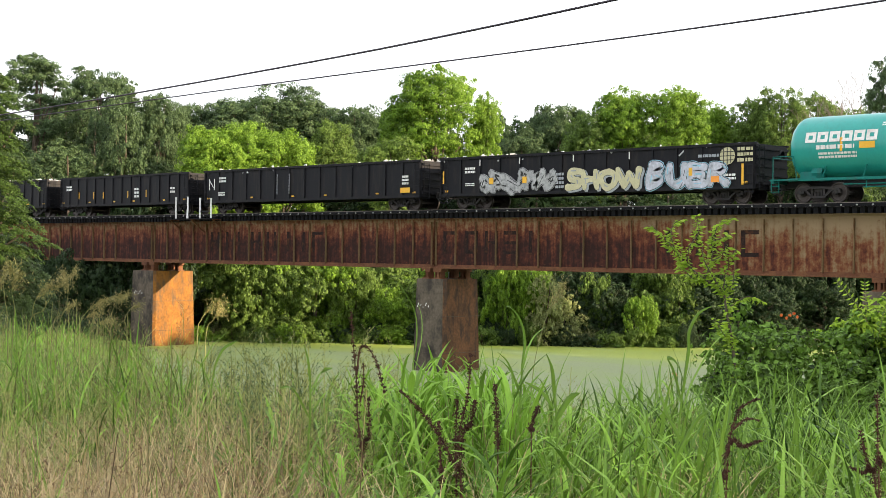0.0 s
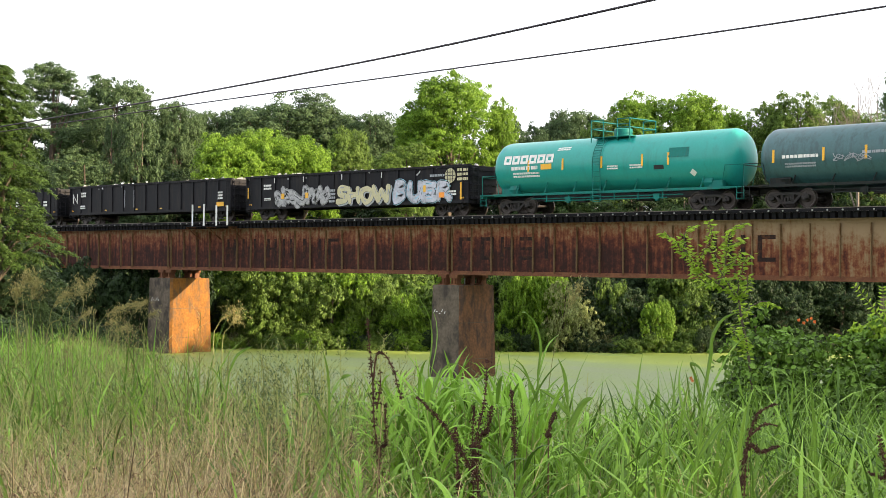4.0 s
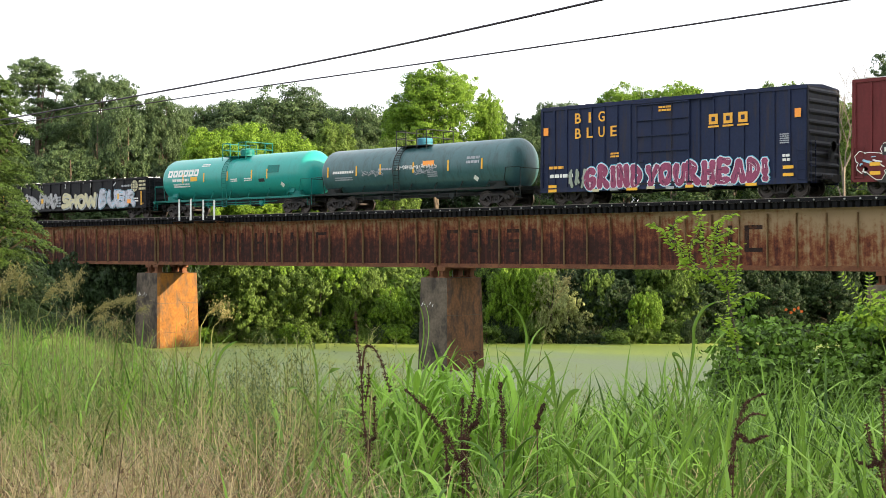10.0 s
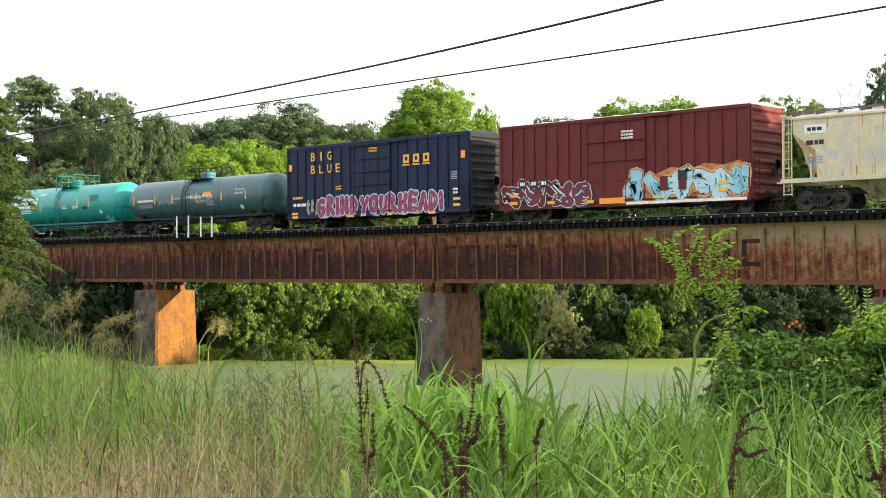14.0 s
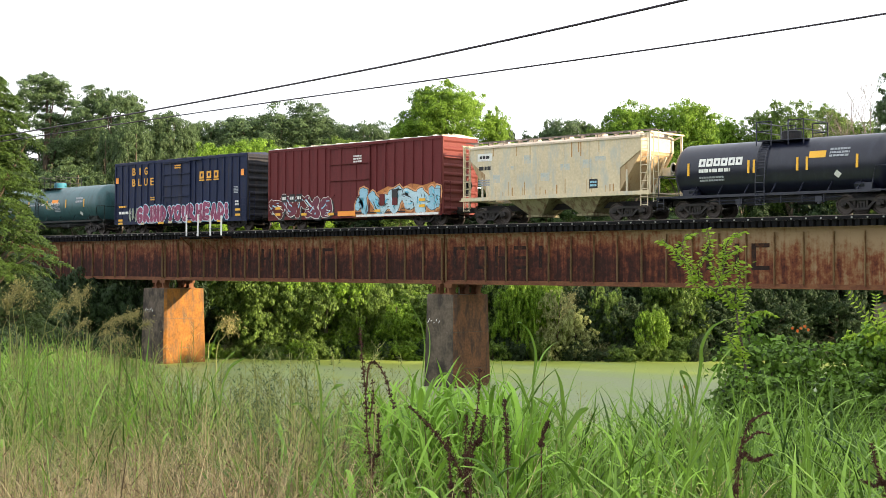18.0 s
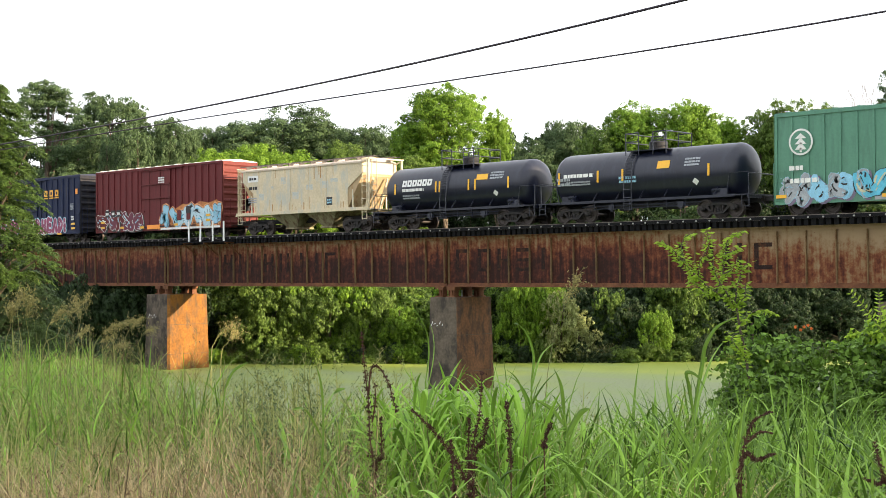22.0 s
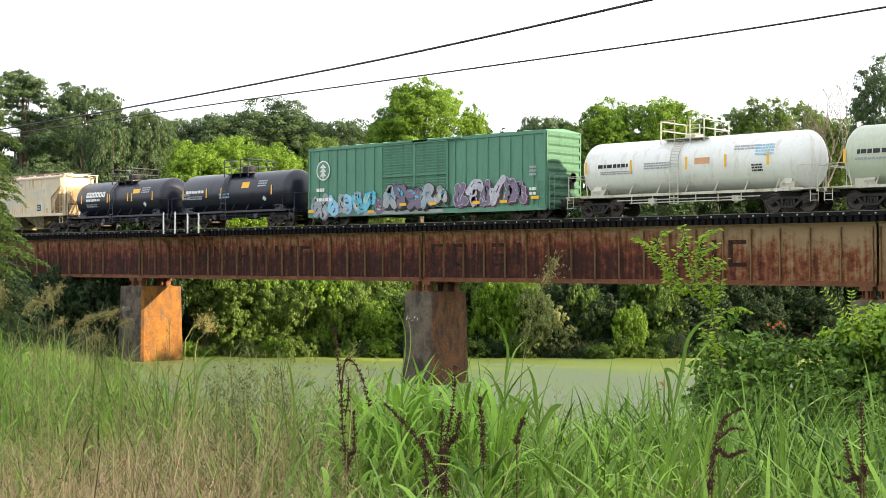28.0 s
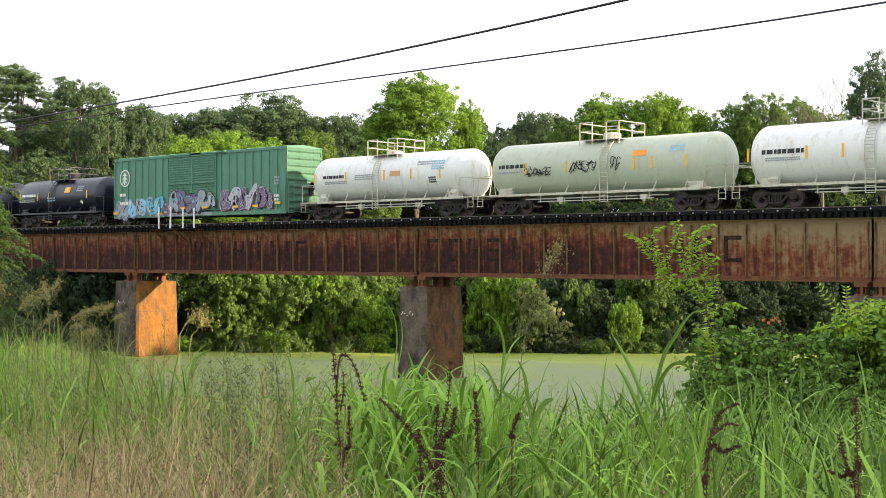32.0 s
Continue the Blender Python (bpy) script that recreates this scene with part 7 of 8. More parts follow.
for j, st in enumerate(stems):
    line = smooth_line([sight(u, v, 18 + 0.12 * math.sin(j * 2.3) * (i > 0)) - Vector((sx, sy, sz)) for i, (u, v) in enumerate(st)], 5)
    s.tube(line, [(0.020 if j == 0 else 0.010) * (1 - 0.8 * i / len(line)) for i in range(len(line))], 6)
    gone = 0.0
    for i, (p, q) in enumerate(zip(line[:-1], line[1:])):
        gone += (q - p).length
        while gone > 0.0058:
            gone -= 0.0058
            if j == 0 and i < 5 and rnd.random() < 0.6:
                continue
            az = rnd.uniform(0, 6.283)
            dr = (Vector((math.cos(az), math.sin(az), -0.15 - 0.9 * rnd.random())) + (q - p).normalized() * 0.5).normalized()
            size = rnd.uniform(0.026, 0.052)
            m0 = p.lerp(q, rnd.random()) + dr * size * rnd.uniform(0.7, 2.0)
            P.append(m0)
            T.append(dr * size)
            B.append(dr.cross(Vector((0.5 + rnd.gauss(0, 0.7), -0.5 + rnd.gauss(0, 0.7), rnd.uniform(0.2, 1)))).normalized() * size * 0.38)
part("stem", s, BARK, sap)
part("leaves", leaf_mesh("leaves", np.array(P), np.array(T), np.array(B), LEAF_SAPLING, False), None, sap)
for u, v, a in ((1398, 588, 18.2), (1404, 583, 18.2), (1411, 580, 18.2), (1417, 586, 18.2), (1389, 583, 18.2), (1200, 687, 17.5), (1203, 691, 17.5)):
    b, z = at_view(u, v, a)
    x, y = spot(a, b)
    s = Shape()
    s.lathe([(0, 0.003), (0.016, 0.005), (0.026, 0.014)], "x", 8)
    for k in range(5):
        t = k * 1.257
        s.box((0.028, 0.014 * math.cos(t), 0.014 * math.sin(t)), (0.006, 0.013, 0.013))
    solid("trumpet_flower", s, FLOWER, "orange trumpet flower on the vine", "flower", "orange trumpet flowers", m=pose(x, y, z, 0, 10, -60))


# ---- grass ----
def blades(name, X, Y, Z, H, W, mat, seed, bend=0.5, seg=5, lean=None):
    """Curved tapering blades from the ground up, all joined."""
    r = np.random.RandomState(seed)
    n = len(X)
    az = r.uniform(0, 2 * np.pi, n)
    cur = bend * (0.3 + r.rand(n) * 1.2)
    d = np.stack([np.cos(az), np.sin(az), np.zeros(n)], 1)
    if lean is not None:
        d[:, :2] += np.array(lean)
        d /= np.linalg.norm(d, axis=1, keepdims=True)
    face = r.uniform(0, 2 * np.pi, n)
    side = np.stack([np.cos(face), np.sin(face), np.zeros(n)], 1)
    side = side * 0.6 + np.stack([-d[:, 1], d[:, 0], np.zeros(n)], 1) * 0.8
    base = np.stack([X, Y, Z], 1)
    rows = []
    for k in range(seg + 1):
        t = k / seg
        p = base + d * (H * cur * (0.25 * t + 0.75 * t ** 3.2))[:, None]
        p[:, 2] += H * (t - 0.46 * cur * t ** 4)
        w = W * (1.0 - t ** 2.2) * (0.55 + 0.45 * min(t * 4, 1.0)) * 0.5
        keel = np.cross(side, d) * 0.25 - d * 0.35
        rows.append((p - side * w[:, None], p + keel * w[:, None], p + side * w[:, None]))
    fold = float(np.mean(W)) > 0.012
    v = np.stack([q for pr in rows for q in (pr if fold else (pr[0], pr[2]))], 1)
    m = v.shape[1]
    i = np.arange(n) * m
    f = []
    for k in range(seg):
        for c0 in ((0, 1) if fold else (0,)):
            j = 3 * k + c0 if fold else 2 * k
            up = 3 if fold else 2
            f.append(np.stack([i + j, i + j + 1, i + j + 1 + up, i + j + up], 1))
    me = bpy.data.meshes.new(name)
    me.from_pydata(v.reshape(-1, 3).tolist(), [], np.concatenate(f).tolist())
    me.materials.append(mat)
    me.update()
    return me


def scatter(n, a0, a1, u0, u1, seed, keep=None, power=0.5):
    """Places by even spread over the wedge that lies ahead; keep(a, u) is a chance."""
    r = np.random.RandomState(seed)
    out = []
    while len(out) < n:
        a = math.sqrt(a0 * a0 + (a1 * a1 - a0 * a0) * r.rand()) if power == 0.5 else a0 + (a1 - a0) * r.rand()
        u = r.uniform(u0, u1)
        if keep is None or r.rand() < keep(a, u):
            x, y = spot(a, (u - 784) / 2449 * a)
            out.append((x, y, ground_z(x, y), a, u))
    return np.array(out).T


def grow(name, n, a0, a1, u0, u1, h, w, mat, label, seed, keep=None, bend=0.5, seg=5, power=0.5, clump=0.0):
    X, Y, Z, A, U = scatter(n, a0, a1, u0, u1, seed, keep, power)
    r = np.random.RandomState(seed + 100)
    if clump:
        m = n // 9
        idx = r.randint(0, m, n)
        X, Y, Z = X[:m][idx] + r.normal(size=n) * clump, Y[:m][idx] + r.normal(size=n) * clump, Z[:m][idx]
    H = h[0] + (h[1] - h[0]) * r.rand(n) ** 1.3
    W = w[0] + (w[1] - w[0]) * r.rand(n)
    ob = new(name, blades(name, X, Y, Z - 0.05, H, W, mat, seed, bend, seg))
    return tagged(ob, label, "grass", kind="stuff")


def green_left(a, u):
    return (0.05 + 0.6 * step(6.6, 8.8, a)) * (1 - step(420, 620, u)) + step(420, 620, u + 50 * math.sin(a * 2.1))


def dry_left(a, u):
    return (1.0 - 0.9 * step(400, 640, u + 50 * math.sin(a * 1.7))) * (1 - 0.4 * step(6.8, 9.2, a))


def weed_left(a, u):
    return step(5.8, 8.0, a)


def strips(P, Q, w0, w1, mat, name, r):
    """Thin flat strips from the points P to the points Q."""
    n = len(P)
    d = Q - P
    sd = np.cross(d, r.normal(size=(n, 3)))
    sd /= np.linalg.norm(sd, axis=1, keepdims=True) + 1e-9
    v = np.stack([P - sd * w0, P + sd * w0, Q + sd * w1, Q - sd * w1], 1).reshape(-1, 3)
    me = bpy.data.meshes.new(name)
    me.from_pydata(v.tolist(), [], np.arange(n * 4).reshape(-1, 4).tolist())
    me.materials.append(mat)
    me.update()
    return me


def stalk_grass(n, a0, a1, u0, u1, h, label, seed, keep=None, leaf=(0.32, 0.62), wide=(0.015, 0.034), nodes=7, mat=None):
    """Tall leafy grass: upright culms with long leaves that rise from the nodes and arch over."""
    X, Y, Z, A, U = scatter(n, a0, a1, u0, u1, seed, keep)
    r = np.random.RandomState(seed + 7)
    H = (h[0] + (h[1] - h[0]) * r.rand(n)) * (1 - 0.20 * np.clip((U - 1225) / 70, 0, 1))
    base = np.stack([X, Y, Z - 0.05], 1)
    tilt = r.normal(size=(n, 2)) * 0.07
    top = base + np.stack([tilt[:, 0] * H, tilt[:, 1] * H, H * 0.82], 1)
    k = np.repeat(np.arange(n), nodes)
    j = np.tile(np.arange(nodes), n)
    N = len(k)
    f = 0.18 + 0.80 * (j + r.uniform(-0.3, 0.3, N)) / (nodes - 1)
    P = base[k] + (top - base)[k] * f[:, None]
    az = r.uniform(0, 6.283, n)[k] + np.pi * (j % 2) + r.normal(size=N) * 0.5
    d = np.stack([np.cos(az), np.sin(az), np.zeros(N)], 1)
    side = np.stack([-d[:, 1], d[:, 0], np.zeros(N)], 1)
    length = r.uniform(leaf[0], leaf[1], N) * (H[k] / h[1]) * np.where(j == nodes - 1, 0.75, 1.0)
    W = r.uniform(wide[0], wide[1], N)
    th0, arch = r.uniform(0.15, 0.65, N), r.uniform(0.6, 2.9, N) * np.where(r.rand(N) < 0.25, 0.35, 1.0)
    seg = 8
    v, p = [], P.copy()
    for q in range(seg + 1):
        t = q / seg
        th = th0 + arch * t ** 1.6
        dirn = d * np.sin(th)[:, None]
        dirn[:, 2] += np.cos(th)
        w = (W * min(1, 0.45 + 2.2 * t) * (1 - t ** 2.4) * 0.5)[:, None]
        nrm = np.cross(dirn, side)
        v += [p - side * w, p + nrm * w * 0.5, p + side * w]
        p = p + dirn * (length / seg)[:, None]
    v = np.stack(v, 1)
    i = np.arange(N) * v.shape[1]
    faces = [np.stack([i + 3 * q + e, i + 3 * q + e + 1, i + 3 * q + e + 4, i + 3 * q + e + 3], 1) for q in range(seg) for e in (0, 1)]
    me = bpy.data.meshes.new("leaves")
    me.from_pydata(v.reshape(-1, 3).tolist(), [], np.concatenate(faces).tolist())
    me.materials.append(mat or GRASS_LEAF)
    me.update()
    g = thing("leafy_grass", Matrix(), label, "grass")
    tagged(part("leaves", me, None, g), kind="stuff")
    tagged(part("culms", strips(base, top, 0.0045, 0.003, GRASS_WEED, "culms", r), None, g), kind="stuff")


def right_side(a, u):
    return step(440, 640, u + 50 * math.sin(a * 2.1))


grow("green_grass", 1900, 4.3, 11.5, -60, 1630, (0.75, 1.25), (0.012, 0.028), GRASS_GREEN, "tall fresh green broad-bladed grass", 1, green_left, 0.5, 8, clump=0.10)
grow("green_grass", 900, 4.1, 9.0, 470, 1630, (0.6, 1.15), (0.014, 0.030), GRASS_GREEN, "tall fresh green broad-bladed grass", 2, None, 0.5, 8, clump=0.13)
grow("green_tufts", 1500, 6.6, 10.5, -60, 440, (0.55, 1.0), (0.007, 0.016), GRASS_LEAF, "fresh green grass tufts among the weeds", 34, None, 0.5, 6, clump=0.09)
stalk_grass(420, 4.6, 9.5, 420, 1630, (0.45, 0.90), "tall leafy green grass with arching leaves", 61, right_side, (0.24, 0.50))
stalk_grass(60, 6.3, 7.8, 650, 960, (0.80, 1.02), "tall leafy green grass with arching leaves", 62, None, (0.26, 0.50))
stalk_grass(105, 6.4, 7.6, 670, 930, (0.92, 1.20), "tall leafy green grass with arching leaves", 64, None, (0.26, 0.50))
stalk_grass(90, 7.0, 11.0, -60, 480, (0.6, 0.95), "leafy green grass among the weeds", 63, None, (0.22, 0.42), (0.010, 0.02))
grow("fine_green_grass", 1200, 4.5, 13.0, -60, 1630, (0.5, 1.1), (0.005, 0.011), GRASS_GREEN, "fine green grass stalks", 3, green_left, 0.4, 5)
grow("fine_green_grass", 500, 4.4, 7.5, -60, 760, (0.65, 1.1), (0.004, 0.009), GRASS_GREEN, "fine green grass stalks", 33, None, 0.35, 5, power=1.0)
grow("dry_grass", 9000, 3.6, 9.2, -60, 900, (0.70, 1.15), (0.003, 0.0075), GRASS_DRY, "dry straw-coloured grass tangle", 4, dry_left, 0.55, 6, power=1.0)
grow("dry_grass", 3600, 3.7, 8.4, -60, 800, (0.55, 1.05), (0.006, 0.011), GRASS_DRY, "dry straw-coloured grass tangle", 15, dry_left, 1.2, 7, power=1.0, clump=0.12)
grow("russet_grass", 12000, 3.6, 7.2, -60, 560, (0.55, 1.0), (0.003, 0.007), GRASS_RUSSET, "russet dead grass tangle", 14, dry_left, 1.3, 6, power=1.0)
grow("dry_grass", 2300, 3.7, 8.0, 600, 1630, (0.3, 0.9), (0.004, 0.008), GRASS_DRY, "dry straw-coloured grass tangle", 5, None, 1.1, 6)
grow("straw_tuft", 420, 5.2, 7.2, 1180, 1340, (0.55, 1.0), (0.004, 0.009), GRASS_DRY, "tuft of dry straw among green grass", 16, None, 0.9, 6)
grow("weed_stalks", 1800, 6.5, 13.0, -60, 720, (0.6, 1.15), (0.005, 0.011), GRASS_WEED, "grey-green flowering weed stalks", 6, weed_left, 0.3, 5)


def brush(n, a0, a1, u0, u1, h, mat, seedmat, label, seed, keep=None, twigs=30):
    """Branching weeds: a stem, fine twigs that rise from its upper half, and tiny seeds along them."""
    r = np.random.RandomState(seed)
    X, Y, Z, A, U = scatter(n, a0, a1, u0, u1, seed, keep)
    H = h[0] + (h[1] - h[0]) * r.rand(n)
    base = np.stack([X, Y, Z - 0.05], 1)
    top = base + np.stack([r.normal(size=n) * 0.06, r.normal(size=n) * 0.06, H], 1)
    k = np.repeat(np.arange(n), twigs)
    m = len(k)
    t = 0.35 + 0.63 * r.rand(m)
    P = base[k] + (top - base)[k] * t[:, None]
    az = r.uniform(0, 2 * np.pi, m)
    ln = (0.05 + 0.16 * r.rand(m)) * (1.25 - 0.8 * t)
    Q = P + np.stack([np.cos(az) * ln * 0.8, np.sin(az) * ln * 0.8, ln * (0.55 + 0.6 * r.rand(m))], 1)
    q = np.repeat(np.arange(m), 5)
    f = (0.35 + 0.7 * r.rand(len(q)))[:, None]
    S = P[q] + (Q - P)[q] * f + r.normal(size=(len(q), 3)) * 0.007
    T = r.normal(size=(len(q), 3)) * 0.0042
    B = np.cross(T, r.normal(size=(len(q), 3)))
    B *= 0.003 / (np.linalg.norm(B, axis=1, keepdims=True) + 1e-9)
    w = thing("brushy_weeds", Matrix(), label, "weeds")
    tagged(part("stems", strips(base, top, 0.0035, 0.0016, mat, "stems", r), None, w), kind="stuff")
    tagged(part("twigs", strips(P, Q, 0.0014, 0.0008, mat, "twigs", r), None, w), kind="stuff")
    tagged(part("seeds", leaf_mesh("seeds", S, T, B, seedmat, True), None, w), kind="stuff")


brush(200, 6.0, 12.0, -60, 720, (0.75, 1.22), GRASS_WEED, GRASS_WEED, "grey-green branching weeds gone to seed", 77)
brush(44, 6.4, 8.6, 330, 620, (0.85, 1.22), GRASS_WEED, LEAF_DARK, "dark fuzzy clump of branching weeds", 80, lambda a, u: math.exp(-((u - 475) / 75.0) ** 2), twigs=44)
brush(120, 4.8, 7.4, -60, 640, (0.65, 1.02), GRASS_DRY, WEED_BROWN, "thin brown dead weeds among the dry grass", 82, twigs=14)
brush(14, 7.5, 9.5, 960, 1260, (0.6, 1.0), GRASS_WEED, GRASS_WEED, "grey-green branching weeds gone to seed", 84)
grow("tall_bank_weeds", 1500, 8.5, 13.5, -70, 330, (0.95, 1.5), (0.012, 0.026), GRASS_LEAF, "tall green weeds on the bank", 51, None, 0.45, 6, clump=0.12)
grow("tall_bank_weeds", 1300, 8.5, 13.0, -70, 360, (0.9, 1.45), (0.007, 0.014), GRASS_WEED, "tall grey-green weeds on the bank", 52, None, 0.35, 5)
brush(60, 8.5, 13.0, -70, 340, (1.0, 1.5), GRASS_WEED, WEED_BROWN, "tall branching weeds with brownish seeds", 53, twigs=34)
# the same growth goes on to both sides and behind the eye
rg = np.random.RandomState(71)
q, w = rg.uniform(0, 2 * np.pi, 9000), 0.8 + 8.2 * np.sqrt(rg.rand(9000))
X, Y = w * np.cos(q), w * np.sin(q)
Z = np.array([ground_z(x, y) for x, y in zip(X, Y)])
tagged(new("short_grass", blades("short_grass", X, Y, Z - 0.03, rg.uniform(0.15, 0.42, 9000), np.full(9000, 0.009), GRASS_GREEN, 72, 0.7, 3)), "short trodden grass on the bank", "grass", kind="stuff")
q, w = rg.uniform(0, 2 * np.pi, 4000), 0.8 + 8.2 * np.sqrt(rg.rand(4000))
X, Y = w * np.cos(q), w * np.sin(q)
Z = np.array([ground_z(x, y) for x, y in zip(X, Y)])
tagged(new("short_dry_grass", blades("short_dry_grass", X, Y, Z - 0.03, rg.uniform(0.1, 0.35, 4000), np.full(4000, 0.007), GRASS_DRY, 73, 0.9, 3)), "short dry grass on the bank", "grass", kind="stuff")
grow("side_grass", 3500, 4.3, 13.0, 1640, 2900, (0.6, 1.2), (0.02, 0.04), GRASS_GREEN, "tall green grass beside the view", 21, None, 0.8, 5, clump=0.15)
grow("side_dry_grass", 3500, 4.0, 13.0, -1400, -70, (0.5, 1.1), (0.007, 0.014), GRASS_DRY, "dry grass beside the view", 22, None, 0.9, 4)
grow("bank_reeds", 1500, 13, 30, -90, 270, (1.1, 1.8), (0.012, 0.026), GRASS_LEAF, "tall green reeds along the bank", 54, None, 0.45, 5)
brush(70, 13, 20, -80, 270, (1.2, 1.75), GRASS_WEED, WEED_BROWN, "tall branching weeds with brownish seeds", 55, twigs=34)
grow("bank_grass", 12000, 12, 45, -60, 700, (0.5, 1.2), (0.015, 0.035), GRASS_GREEN, "tall grass and weeds down the bank", 7, None, 0.5, 4)
grow("bank_grass", 7000, 11, 30, 500, 1650, (0.4, 1.0), (0.012, 0.03), GRASS_GREEN, "tall grass and weeds down the bank", 8, None, 0.6, 4)
grow("bank_weeds", 5000, 16, 100, -80, 330, (0.5, 1.3), (0.02, 0.05), GRASS_WEED, "straggling weeds on the far bank", 9, None, 0.4, 4)
grow("bank_dry_grass", 900, 16, 100, -80, 420, (0.6, 1.5), (0.015, 0.04), GRASS_DRY, "dry pale grass on the far bank", 10, None, 0.5, 4)
grow("bank_green_grass", 9000, 18, 104, -80, 340, (0.6, 1.4), (0.03, 0.07), GRASS_GREEN, "green grass on the far bank", 11, None, 0.5, 4)


def dock(a, seed, stalks):
    """A dried dock plant: brown stems set with whorls of dark seeds; each stalk is a few places seen from the eye and where its seeds begin."""
    foot = sight(stalks[0][0][0][0], stalks[0][0][0][1], a)
    g = ground_z(foot.x, foot.y)
    t = thing("dock_plant", pose(foot.x, foot.y, g), "dried dock plant with dark brown seed stalks", "weed", "dried dock plants")
    o0 = Vector((foot.x, foot.y, g))
    rnd = random.Random(seed)
    for j, (pts, first) in enumerate(stalks):
        line = [sight(u, v, a + 0.03 * j) - o0 for u, v in pts]
        if j == 0 or pts[0][1] > 790:
            line.insert(0, Vector((line[0].x * 0.6, line[0].y * 0.6, -0.05)))
        line = smooth_line(line, 8)
        m = len(line)
        part("stem", Shape().tube(line, [0.0045 - 0.003 * i / m for i in range(m)], 5), STEM_BROWN, t)
        s = Shape()
        length = sum((line[i + 1] - line[i]).length for i in range(m - 1))
        n = max(int(length * (1 - first) / 0.017), 3)
        for i in range(n):
            k = first + (1 - first) * (i + rnd.uniform(0.2, 0.8)) / n
            if rnd.random() < 0.12:
                continue
            f = min(k * (m - 1), m - 1.001)
            p = line[int(f)].lerp(line[int(f) + 1], f - int(f))
            big = rnd.uniform(0.6, 1.25) * (1.15 - 0.5 * (k - first) / (1 - first))
            for q in range(int(17 * big)):
                off = Vector((rnd.gauss(0, 1), rnd.gauss(0, 1), rnd.gauss(0, 0.42))) * 0.0078 * big
                mt = Euler((rnd.uniform(0, 6), rnd.uniform(0, 6), 0)).to_matrix()
                e = rnd.uniform(0.0028, 0.0055)
                o = len(s.v)
                s.v.extend([p + off + mt @ Vector(w) * e for w in ((1, 0, 0), (-0.6, 0.9, 0), (-0.6, -0.9, 0), (0, 0, 0.9))])
                s.f.extend([(o, o + 1, o + 3), (o + 1, o + 2, o + 3), (o + 2, o, o + 3), (o, o + 2, o + 1)])
        tagged(part("seed_head", s, SEED_BROWN, t), kind="stuff")


D10 = (-1.0, 35.0)


def seen(*pts):
    return [(u + D10[0], v + D10[1]) for u, v in pts]


dock(6.2, 1, [(seen((652, 850), (650, 800), (642, 737), (640, 680), (634, 620), (628, 552)), 0.30), (seen((640, 662), (645, 618), (660, 616), (676, 645), (684, 675), (690, 695)), 0.1),
              (seen((646, 712), (652, 675), (651, 642)), 0.15), (seen((652, 810), (662, 770), (661, 703)), 0.3)])
dock(5.6, 2, [(seen((828, 868), (808, 808), (784, 765), (750, 722), (716, 690)), 0.12)])
dock(5.9, 3, [(seen((826, 860), (822, 770), (836, 700), (841, 622)), 0.2), (seen((818, 850), (816, 770), (818, 705)), 0.2), (seen((826, 800), (842, 745), (850, 705)), 0.3)])
dock(6.0, 4, [(seen((891, 830), (889, 740), (884, 677)), 0.4)])
dock(6.1, 5, [(seen((950, 800), (950, 750), (962, 715)), 0.5)])
dock(5.6, 6, [(seen((1290, 870), (1291, 830), (1300, 771), (1318, 717), (1350, 697)), 0.12), (seen((1298, 800), (1325, 783), (1355, 772)), 0.2), (seen((1308, 752), (1330, 733), (1352, 735)), 0.15)])
dock(5.6, 7, [(seen((1566, 850), (1564, 790), (1561, 683)), 0.2), (seen((1560, 850), (1547, 815), (1531, 751)), 0.25), (seen((1560, 850), (1535, 826), (1512, 816)), 0.3)])
dock(5.4, 8, [(seen((792, 880), (790, 820), (786, 745)), 0.3)])


SWAY = []  # (thing, degrees of sway, phase)
TURN = []  # stalks that the wind turns about


def tall_reed(a, stalk, leaves, w=0.013, turning=False):
    """A single tall grass stalk; stalk and leaves are a few places seen from the eye."""
    top = sight(stalk[0][0], stalk[0][1], a)
    g = ground_z(top.x, top.y)
    o0 = Vector((top.x, top.y, g))
    t = thing("tall_grass_stalk", pose(top.x, top.y, g), "single tall green grass stalk with arching leaves", "grass", "tall grass stalks")
    (TURN if turning else SWAY).append((t, 0.9, stalk[0][0] * 0.01))
    line = [Vector((0, 0, -0.05))] + [sight(u, v, a) - o0 for u, v in stalk]
    part("stalk", Shape().tube(smooth_line(line, 4), 0.0045, 6), GRASS_GREEN, t)
    for j, pts in enumerate(leaves):
        c = smooth_line([sight(u, v, a + (0.05 if j % 2 else -0.05) * i) - o0 for i, (u, v) in enumerate(pts)], 5)
        s = Shape()
        n = len(c) - 1
        for k, p in enumerate(c):
            q = k / n
            dr = (c[min(k + 1, n)] - c[max(k - 1, 0)]).normalized()
            sd = dr.cross(Vector((0.3, 1.0, 0.35))).normalized()
            ww = w * (1 - q ** 3.0) * min(1, 0.45 + q * 3) + 0.0005
            s.v.extend([p - sd * ww, p + sd * ww, p + dr.cross(sd) * ww * 0.45])
            if k:
                o = len(s.v) - 6
                s.f.extend([(o, o + 3, o + 5, o + 2), (o + 2, o + 5, o + 4, o + 1)])
        part("leaf", s, GRASS_GREEN, t, smooth=True)


